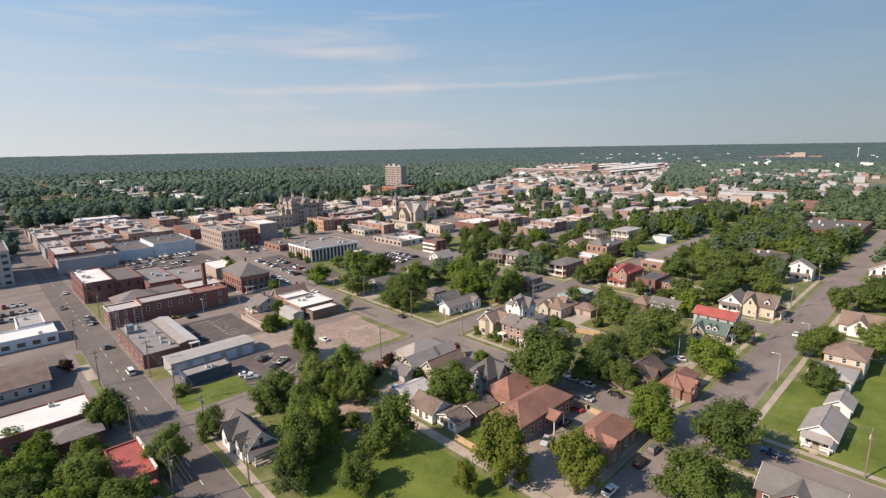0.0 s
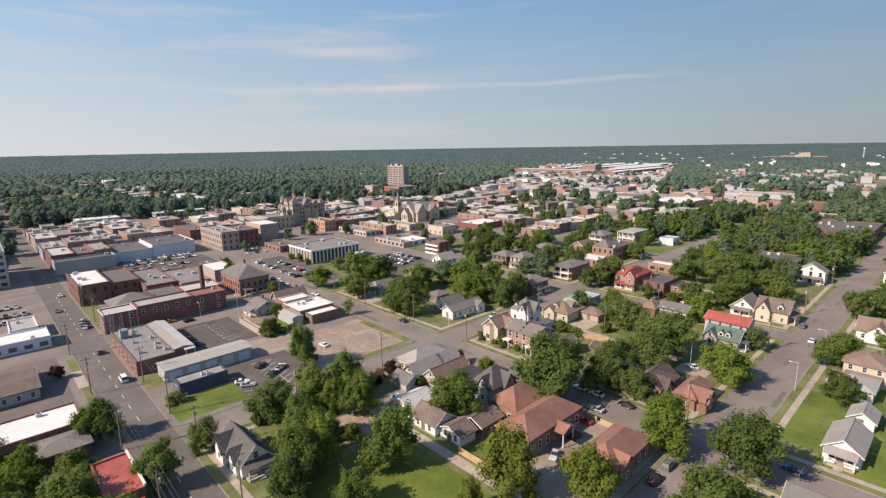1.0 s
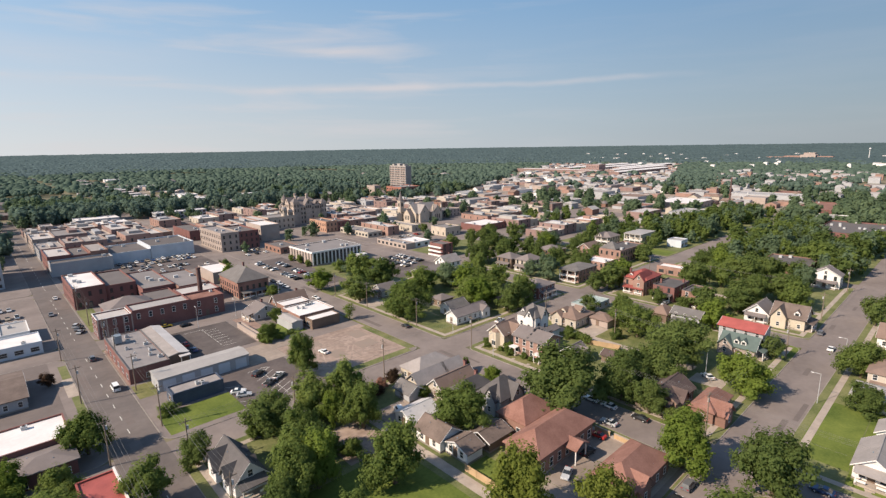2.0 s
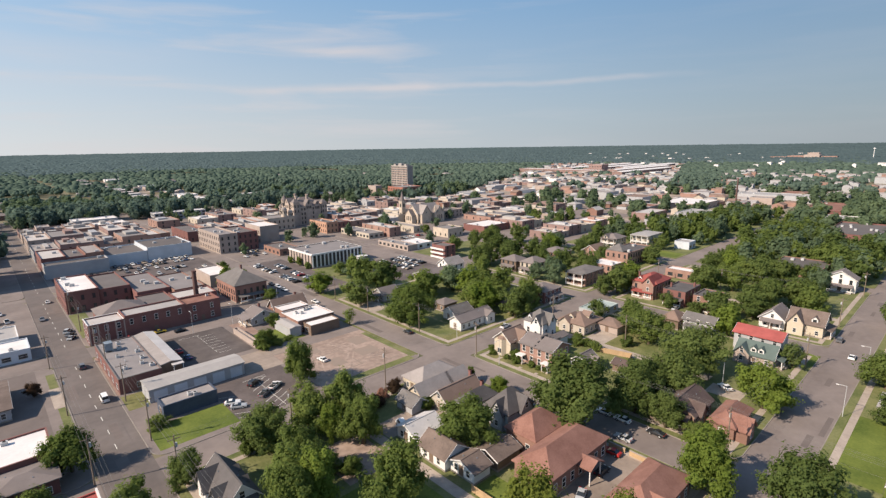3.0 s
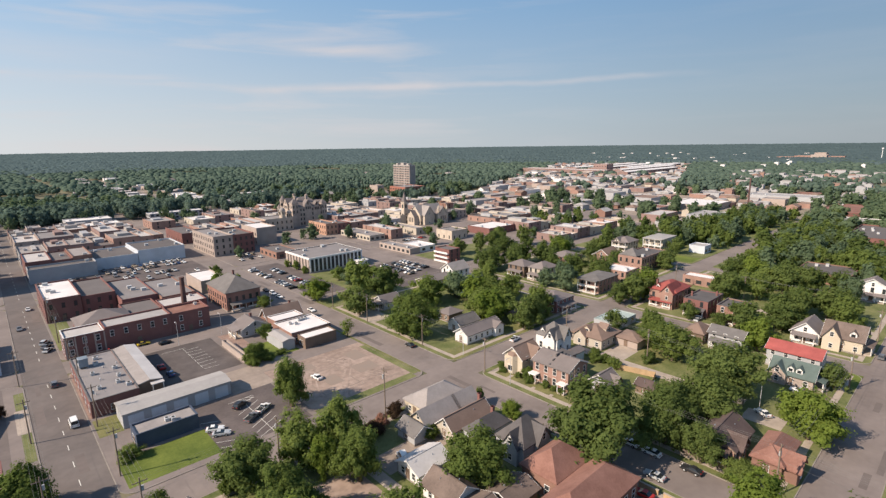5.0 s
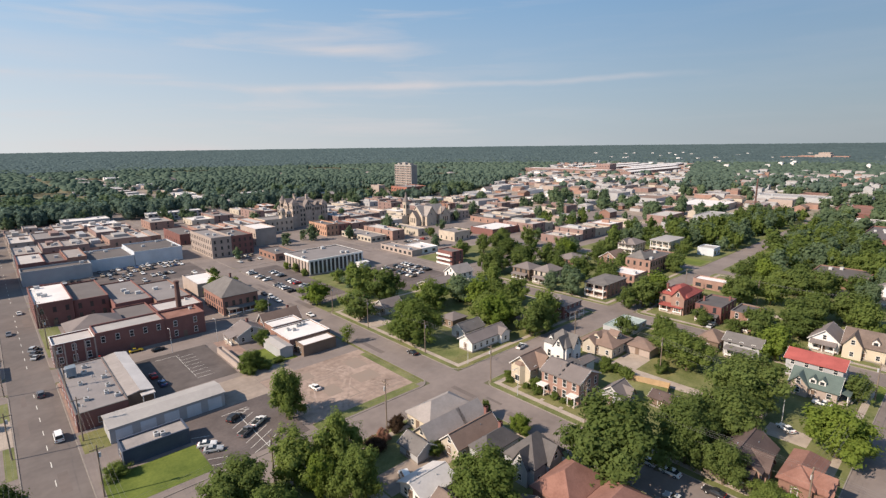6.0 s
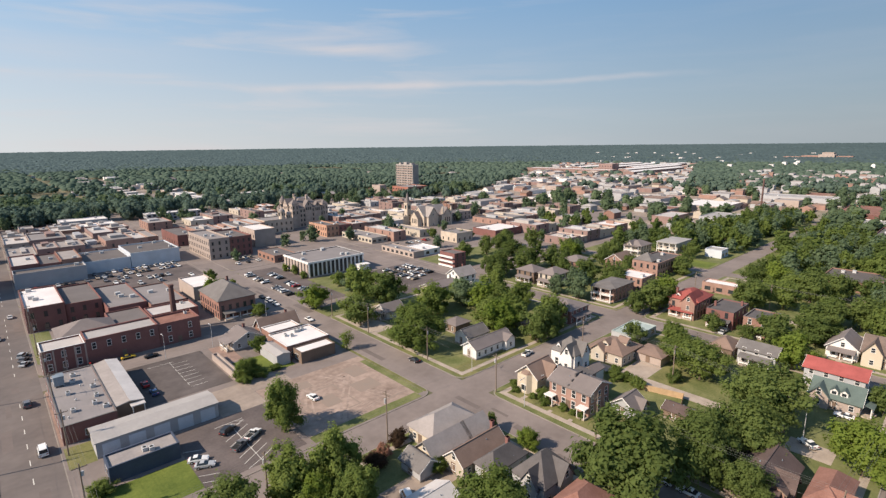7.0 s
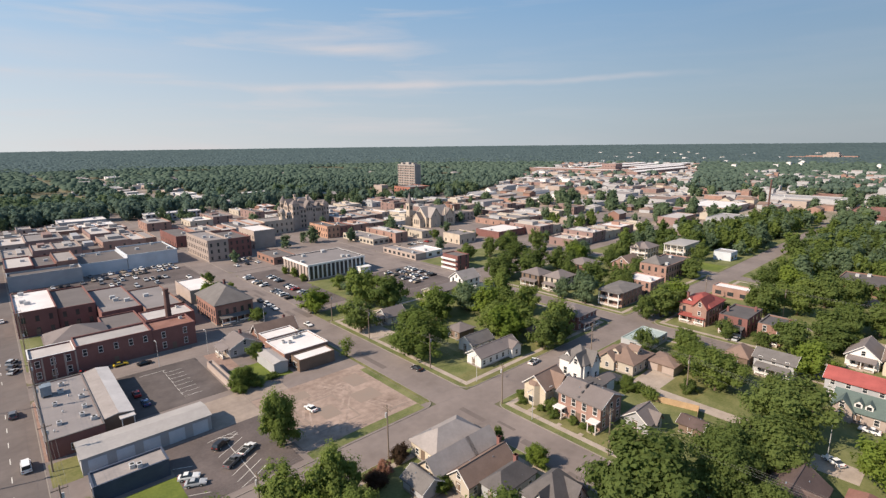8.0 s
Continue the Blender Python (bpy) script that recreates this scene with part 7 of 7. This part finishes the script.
TRUNKS = [trunk_mesh(s) for s in range(3)]
NEAR = [crown_mesh(s, 80, 10000, 0.069) for s in range(7)]
MIDC = [crown_mesh(20 + s, 36, 3200, 0.102, core=0.72) for s in range(6)]
SAPLING = [crown_mesh(95, 22, 1500, 0.085, core=0.25)]
LEAVES = {"pink": (M_LEAF6, "pink-flowering crape myrtle shrub"), "sapling": (M_LEAF2, "young street tree with a thin open crown"), "oak": (M_LEAF, "dark green broadleaf tree with a dense uneven crown"), "maple": (M_LEAF2, "bright green maple with a rounded leafy crown"), "dark": (M_LEAF3, "dusty dark green shade tree with a broad crown"), "purple": (M_LEAF4, "small bronze-leaved ornamental tree in a yard"), "yellow": (M_LEAF5, "yellowing green tree with a tall loose crown"), "wood": (M_GROVE_HAZED, "green broadleaf tree among town houses")}
CROWNS = {}


def tree(x, y, h, r, kind="oak", near=True, seed=None, z=KERB):
    seed = int(abs(x) * 13 + abs(y) * 7) if seed is None else seed
    g = random.Random(seed)
    near = near and math.hypot(x - 20, y - 25) < 175
    src = SAPLING if kind == "sapling" else NEAR if near else MIDC
    k = seed % len(src)
    key = (near, k, kind)
    if key not in CROWNS:
        me = src[k].copy()
        me.materials.append(LEAVES[kind][0])
        CROWNS[key] = me
    bush = h < 4.2
    ob = thing("bush" if bush else "tree", x, y, z, {"purple": "dark bronze-leaved shrub beside a house", "pink": LEAVES["pink"][1]}.get(kind, "rounded green garden shrub beside a house") if bush else LEAVES[kind][1], "bush" if bush else "tree", rz=g.uniform(0, 360))
    shared("trunk", TRUNKS[seed % 3], ob, 0, 0, 0, 0, (h * .9, h * .9, h * .85))
    ch = h * (.5 if bush else .455)
    shared("crown", CROWNS[key], ob, 0, 0, h - ch * .97, 0, (r * g.uniform(1.0, 1.16), r * g.uniform(.98, 1.12), ch))
    FOOT.append((x - r * .5, x + r * .5, y - r * .5, y + r * .5))
    return ob


T0 = [(-5, 126, 9, 4.6), (3.5, 127.5, 8.0, 3.6), (8.5, 107, 9.5, 5.0), (-1, 109, 9.5, 5.0), (11, 121, 7.5, 3.6), (12, 97, 9, 4.6), (3, 101, 9, 5), (-8, 116, 9, 5), (22.8, 107.4, 10.2, 4.0), (17.6, 136.5, 9.9, 4.4), (-0.1, 141.6, 5.1, 4.5), (0.9, 120.4, 8.2, 4.8), (8.1, 113.1, 7.8, 4.6)]
T1 = [(x, y, h, r * .9) for x, y, h, r in [(68.9, 112.6, 13.4, 5.2), (67.2, 102.2, 11.8, 4.6), (61.1, 115.6, 11.0, 5.6), (62.8, 109.3, 8.4, 3.2), (50.2, 114.4, 11.0, 6.0), (51.4, 100.6, 12.0, 4.5), (45.6, 93.6, 13.4, 5.0), (43.4, 89.2, 12.0, 4.8), (48.7, 90.6, 12.6, 4.9), (60.3, 81.1, 13.0, 6.0), (47.2, 75.2, 7.6, 4.0), (38.6, 85.4, 9.1, 4.2)]]
T2 = [(132.7, 68.8, 10.9, 5.4), (156.5, 64.0, 14.0, 7.4), (166.5, 69.5, 9.0, 4.6), (182, 25.2, 10.8, 5.8), (158.8, 21.2, 7.4, 4.4), (193.1, 12.1, 12.1, 6.0), (246.8, 22.2, 8.6, 5.1), (83.4, 85.5, 11.8, 5.8), (167.5, 83.6, 11.0, 6.6), (175.8, 92.0, 8.5, 4.8), (161.4, 88.0, 3.6, 2.2)]
T3 = [(120.5, 215.4, 10.4, 6.0), (140.5, 209.3, 15.4, 7.8), (143.3, 196.9, 14.7, 6.6), (124.1, 154, 14.5, 7.4), (132.0, 167.0, 11.5, 5.6), (154.4, 181.6, 11.3, 6.2), (156.5, 152.0, 11.5, 6.4), (164.9, 148.5, 10.6, 6.2), (169.6, 181.6, 9.4, 5.5), (164.3, 132.4, 10.1, 4.4), (214.1, 119.9, 12.7, 6.6), (190.7, 100.6, 6.5, 3.8), (209.5, 84.8, 5.0, 3.0), (171.6, 161.4, 10.8, 6.0), (125.9, 196.5, 9, 5.0)]
for k, (x, y, h, r) in enumerate(T0 + T1 + T2 + T3):
    shady = 118 < x < 165 and y < 90
    tree(x, y, h, r, "dark" if shady or x > 200 else "maple" if k % 5 == 1 else "dark" if k % 7 == 3 else "oak")
for x, y, h, r, k in [(33.9, 115.0, 7.4, 3.6, "dark"), (87.6, 117.4, 3.2, 2.1, "purple"), (78.4, 113.6, 3.6, 2.2, "purple"), (81.7, 115.2, 3.4, 1.7, "pink"), (15.0, 183.5, 4.3, 1.8, "purple"), (71.0, 139.2, 13.4, 4.3, "oak"), (69.4, 57.1, 14.6, 5.2, "yellow"), (61.6, 59.5, 7.1, 2.2, "yellow"), (76.4, 44.7, 12.8, 4.6, "yellow"), (108.0, 74.2, 16.4, 9.3, "dark"), (105.8, 43.6, 11.9, 5.4, "maple"), (109.0, 28.2, 13, 5.8, "dark"), (147.4, 45.0, 11.4, 6.5, "maple"), (89.6, 27.5, 10.5, 6.2, "oak"), (106.5, 96, 5, 2.4, "maple"), (107.3, 170.6, 6.6, 2.9, "sapling"), (123.1, 186.6, 11.7, 5.6, "dark"), (93.5, 254.5, 10.8, 4.6, "maple"), (100.4, 223, 5, 3.2, "oak"), (75.6, 172.4, 6.2, 3.6, "oak"), (85.4, 187.8, 6, 2.6, "oak")]:
    tree(x, y, h, r, k)
for x, y, h, r in [(126.2, 100.4, 1.7, 1.2), (125.8, 97.2, 1.6, 1.1), (126.0, 95.2, 1.5, 1.0), (127.6, 107.2, 3.0, 1.8), (125.4, 109.0, 1.6, 1.0), (124.9, 114.8, 1.8, 1.2), (152.2, 97.2, 2.6, 1.6), (74.0, 170.8, 2.6, 1.9), (79.0, 171.0, 2.2, 1.6), (84.0, 172.6, 1.8, 1.5), (77.6, 176.8, 3.6, 2.4), (107, 107, 4.1, 1.2), (151, 100, 4.1, 2.4), (150, 93, 3.2, 2.1), (130, 105.8, 3.0, 2.0), (125, 105, 2.0, 1.3), (127.4, 117, 1.8, 1.2), (74.5, 172.5, 3, 2.0), (35.5, 143, 3.0, 2.2), (87, 104, 3.2, 1.8), (59.3, 94.9, 4.1, 2.4), (56.3, 99.1, 4.1, 2.6), (53.6, 116.8, 3.6, 2.2), (47.0, 117.0, 3.4, 2.0), (121.5, 50.5, 4.1, 3.0)]:
    tree(x, y, h, r, "oak")


def clear(x, y, m):
    if any(a - m < x < b + m for a, b in STREETS_Y) or any(a - m < y < b + m for a, b in STREETS_X):
        return False
    return not any(a - m < x < b + m and c - m < y < d + m for a, b, c, d in FOOT)


S1 = [(123, 66, 12.4, 5.6), (139, 63, 12.2, 5.6), (121.6, 58, 9.0, 4.0), (180, 46, 7.6, 3.6), (183, 98, 7.6, 4.2), (216, 200, 13, 6.4), (188, 177, 12, 6), (179, 157, 12, 5.6), (165, 164, 13, 6.4), (154, 144, 13, 6.6), (157, 131.5, 12, 5.4), (173, 137, 12.5, 5.6), (208, 149, 12.6, 5.8), (230, 158, 13, 6.4), (234, 149, 12, 5.4)]
S2 = [(207.5, 122.5, 9, 4.2), (220, 118, 14, 7.0), (277, 134, 8.5, 4.6), (318.5, 146.5, 9.6, 5), (243, 93, 12.5, 6), (252, 85, 12, 5.6), (270, 80, 13, 6.4), (279, 74, 12, 6), (284, 62, 11, 5.4), (227, 71, 11, 5.2), (232, 67, 12.4, 6), (247, 60, 12, 6), (207.5, 76, 11.8, 5.6), (237, 53, 12, 5.6), (193.0, 68, 11.5, 5.2), (209, 95, 6.5, 3.4), (178, 108, 8, 3.6), (264, 93, 9, 4.8)]
S4 = [(143, 222, 9, 4.4), (150, 226, 8, 4), (145, 238, 7, 3.6), (154, 240, 7.6, 3.8), (262, 284, 6, 3.2), (268, 281, 6.5, 3.4), (276, 280, 6, 3.2), (258, 300, 7, 3.6), (139.6, 263, 4.1, 1.6), (139.8, 273, 5.5, 1.9), (139.6, 283, 4.1, 1.6), (106.5, 268, 5, 2.4), (104, 290, 6, 3), (150, 176, 11.5, 5.6)]
S3 = [(224, 192, 12, 6), (238, 197, 12.5, 6.4), (247, 190, 12, 6), (262, 188, 12, 6), (270, 196, 12, 6), (236, 176, 10, 5), (268, 172, 10.5, 5), (208, 160, 9, 4), (250, 150, 10, 4.4), (246, 98, 8, 4), (282, 104, 10.5, 5.2), (284, 96, 12.4, 6), (286, 82, 12, 5.6), (231, 104, 6, 3)]
for k, (x, y, h, r) in enumerate(S1 + S2 + S3 + S4):
    shady = 118 < x < 165 and y < 90
    tree(x, y, h, r, "dark" if shady or x > 200 and k % 4 else ("oak", "dark", "oak", "maple", "wood", "maple", "oak")[k * 5 % 7], near=x < 150)
rng = random.Random(5)
# other shade trees of the leafy blocks: x0, x1, y0, y1, how many tries
for x0, x1, y0, y1, n in [(120, 194, 131, 192, 8), (206, 289, 45, 118, 14), (206, 289, 131, 202, 22), (228, 289, 217, 256, 9), (215, 300, -40, 30, 30), (-60, 10, 60, 110, 10)]:
    for k in range(n):
        x, y = rng.uniform(x0, x1), rng.uniform(y0, y1)
        if clear(x, y, 2.0):
            tree(x, y, rng.uniform(8, 13), rng.uniform(4, 6), rng.choice(("oak", "dark", "dark", "dark", "wood")), near=False)


def mesh_from(name, V, F, material, label):
    me = bpy.data.meshes.new(name)
    me.from_pydata(V, [], F)
    me.update()
    me.materials.append(material)
    me.polygons.foreach_set("use_smooth", [True] * len(me.polygons))
    return tagged(new(name, me), label, "trees", kind="stuff")


GROVE = [crown_mesh(60 + s, 16, 480, 0.2, core=0.85) for s in range(5)]
GROVE = [(np.array([v.co[:] for v in m.vertices]), [tuple(p.vertices) for p in m.polygons]) for m in GROVE]


def grove(name, label, spots, seed, material, source=None):
    """Many trees that stand too close to tell apart, one mesh."""
    g = random.Random(seed)
    V, F = [], []
    for x, y, h, r in spots:
        v, f = g.choice(source or GROVE)
        a = g.uniform(0, 6.28)
        c, s = math.cos(a), math.sin(a)
        b0 = len(V)
        ch = h * .48
        V.extend([(x + r * (c * p[0] - s * p[1]), y + r * (s * p[0] + c * p[1]), KERB + h - ch * .97 + ch * p[2]) for p in v])
        F.extend([tuple(b0 + i for i in q) for q in f])
    return mesh_from(name, V, F, material, label)


FOOT.append((255, 305, 628, 716))


def spots_in(zones, seed, lo=8, hi=15, gap=2.0):
    g = random.Random(seed)
    out = []
    for x0, x1, y0, y1, n in zones:
        for k in range(n):
            x, y = g.uniform(x0, x1), g.uniform(y0, y1)
            if clear(x, y, gap):
                h = g.uniform(lo, hi)
                out.append((x, y, h, h * g.uniform(.38, .5)))
    return out


GZ = [(300, 400, 44, 118, 50), (300, 400, 130, 200, 34), (400, 530, 84, 176, 44), (300, 420, -60, 28, 36), (330, 400, 205, 290, 9)]
for k, m in enumerate((M_LEAF3, M_GROVE_HAZED, M_LEAF)):
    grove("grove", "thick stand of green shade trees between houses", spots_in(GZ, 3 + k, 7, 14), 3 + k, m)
grove("town_trees", "street trees dotted among downtown blocks", spots_in([(206, 290, 258, 380, 18), (300, 460, 205, 300, 26), (300, 460, 300, 470, 58), (120, 290, 484, 560, 30), (300, 450, 484, 600, 70), (32, 107, 565, 640, 26), (-140, 18, 310, 420, 26), (120, 200, 308, 380, 8), (180, 290, 396, 470, 14)], 8, 7, 13), 4, M_GROVE_HAZED)


def far_keep(x, y):
    """Where the outskirts are wooded rather than built up or cleared."""
    if y < 640 and x < 460 and y > -150 and x > -150:
        return False
    if x > 440 and east_side(x, y):
        return noise.noise((x * .011, y * .011, 3.0)) > .17 and clear(x, y, 3)
    return noise.noise((x * .006, y * .006, 0.0)) < .34 and clear(x, y, 1)


def ring_spots(r0, r1, step, grow, seed, keep):
    g = np.random.default_rng(seed)
    a0, a1 = radians(-8), radians(103)
    r = r0
    while r < r1:
        st = step * (1 + grow * (r - r0) / (r1 - r0))
        n = int((a1 - a0) * r / st)
        for k in range(n):
            a = a0 + (k + g.uniform(-.5, .5)) * (a1 - a0) / n
            rr = r + g.uniform(-.6, .6) * st
            x, y = 20 + rr * math.cos(a), 25 + rr * math.sin(a)
            if keep is None or keep(x, y):
                yield x, y, st, rise(math.hypot(x - CX, y - CY)), g
        r += st * .85


# the nearest woods: leafy crowns like those of the groves, with fewer leaves
SPARSE = [crown_mesh(80 + s, 8, 150, 0.3, core=1.0) for s in range(4)]
SPARSE = [(np.array([v.co[:] for v in m.vertices]), [tuple(p.vertices) for p in m.polygons]) for m in SPARSE]
V, F = [], []
for x, y, st, gz, g in ring_spots(450, 720, 12.0, .1, 1, far_keep):
    v, f = SPARSE[int(g.integers(4))]
    a, h, r = g.uniform(0, 6.28), g.uniform(9, 17), g.uniform(5.2, 8.4)
    q = np.stack([x + r * (math.cos(a) * v[:, 0] - math.sin(a) * v[:, 1]), y + r * (math.sin(a) * v[:, 0] + math.cos(a) * v[:, 1]), gz + h - .46 * h + .46 * h * v[:, 2]], 1)
    b0 = len(V)
    V.extend(q.tolist())
    F.extend([tuple(b0 + i for i in p) for p in f])
grove("town_edge_trees", "dense shade trees closing the north side of town", spots_in([(-160, 18, 425, 660, 330), (30, 108, 572, 650, 130), (112, 300, 560, 655, 210), (300, 400, 600, 660, 60), (340, 460, 470, 520, 30)], 18, 11, 17.5, 1.0), 14, M_WOODS_HAZED, SPARSE)
mesh_from("near_woods", V, F, M_GROVE_HAZED, "leafy broadleaf trees along the edge of town")

# the wood edge: each crown five uneven lobes
PHI = (1 + 5 ** .5) / 2
ICO = np.array([(-1, PHI, 0), (1, PHI, 0), (-1, -PHI, 0), (1, -PHI, 0), (0, -1, PHI), (0, 1, PHI), (0, -1, -PHI), (0, 1, -PHI), (PHI, 0, -1), (PHI, 0, 1), (-PHI, 0, -1), (-PHI, 0, 1)]) / math.sqrt(1 + PHI * PHI)
ICF = [(0, 11, 5), (0, 5, 1), (0, 1, 7), (0, 7, 10), (0, 10, 11), (1, 5, 9), (5, 11, 4), (11, 10, 2), (10, 7, 6), (7, 1, 8), (3, 9, 4), (3, 4, 2), (3, 2, 6), (3, 6, 8), (3, 8, 9), (4, 9, 5), (2, 4, 11), (6, 2, 10), (8, 6, 7), (9, 8, 1)]
V, F = [], []
for x, y, st, gz, g in ring_spots(720, 950, 11.0, .1, 1, far_keep):
    h, r = g.uniform(8, 15), g.uniform(3.6, 6.2)
    for k in range(5):
        a = 2.4 * k + g.uniform(0, 1)
        q = r * g.uniform(.4, .65)
        off = 0 if k == 0 else r * g.uniform(.35, .65)
        z = h - q if k == 0 else h * g.uniform(.45, .8)
        b0 = len(V)
        V.extend((np.array((x + off * math.cos(a), y + off * math.sin(a), gz + z)) + ICO * q * g.uniform(.75, 1.25, (12, 1))).tolist())
        F.extend([tuple(b0 + i for i in t) for t in ICF])
mesh_from("wood_edge", V, F, M_WOODS_HAZED, "unbroken green woodland around the edge of town")


def domes(name, label, r0, r1, step, grow, size, seed, material, m, levels, keep):
    V, F = [], []
    for x, y, st, gz, g in ring_spots(r0, r1, step, grow, seed, keep):
        if (math.hypot(x - 20, y - 25) - r0) / (r1 - r0) > .6 + .4 * g.random():
            continue
        big = g.random() ** 2
        R = size * (.7 + .95 * big) * st / step
        h = min(17, size * (.95 + .75 * big) + 2 + g.uniform(-1.4, 1.4))
        b0 = len(V)
        off = g.uniform(0, 6)
        for z, q in levels:
            for i in range(m):
                t = off + 2 * math.pi * i / m
                s = R * q * g.uniform(.72, 1.2)
                V.append((x + s * math.cos(t), y + s * math.sin(t), gz + h * (z + g.uniform(-.07, .07))))
        V.append((x, y, gz + h))
        for lev in range(len(levels) - 1):
            for i in range(m):
                j = (i + 1) % m
                F.append((b0 + lev * m + i, b0 + lev * m + j, b0 + lev * m + m + j, b0 + lev * m + m + i))
        for i in range(m):
            F.append((b0 + (len(levels) - 1) * m + i, b0 + (len(levels) - 1) * m + (i + 1) % m, b0 + len(levels) * m))
    return mesh_from(name, V, F, material, label)


domes("far_woods", "continuous woodland beyond the town edge", 950, 2050, 9.8, .6, 5.0, 2, M_WOODS_HAZED, 5, ((.35, 1.0), (.8, .72)), far_keep)


def canopy(name, label, r0, r1, columns, first, last, seed, material):
    """The closed canopy of far woods: a sheet of small uneven crowns over the rising ground."""
    g = np.random.default_rng(seed)
    a0, a1 = radians(-8), radians(103)
    radii, r = [r0], r0
    while r < r1:
        r += first + (last - first) * (r - r0) / (r1 - r0)
        radii.append(r)
    V, F = [], []
    for k, r in enumerate(radii):
        an = a0 + (np.arange(columns) + g.uniform(-.45, .45, columns)) * (a1 - a0) / (columns - 1)
        rr = r + g.uniform(-.4, .4, columns) * first
        x, y = 20 + rr * np.cos(an), 25 + rr * np.sin(an)
        tall = 8.0 + 3.4 * g.random(columns) ** 2 + g.uniform(-.6, .6, columns)
        for i in range(columns):
            z = tall[i] + 3.0 * noise.noise((x[i] * .008, y[i] * .008, 5.0))
            V.append((x[i], y[i], rise(math.hypot(x[i] - CX, y[i] - CY)) + (z if k else 1.0)))
        if k:
            b0 = k * columns
            for i in range(columns - 1):
                p, q, u, v = b0 - columns + i, b0 - columns + i + 1, b0 + i + 1, b0 + i
                F += [(p, q, u), (p, u, v)] if (i + k) % 2 else [(p, q, v), (q, u, v)]
    return mesh_from(name, V, F, material, label)


# its colour carries the haze towards the horizon
canopy("distant_woods", "distant wooded country rising to the horizon", 1600, 5000, 1100, 15.0, 42.0, 3, M_DISTANT_HAZED)
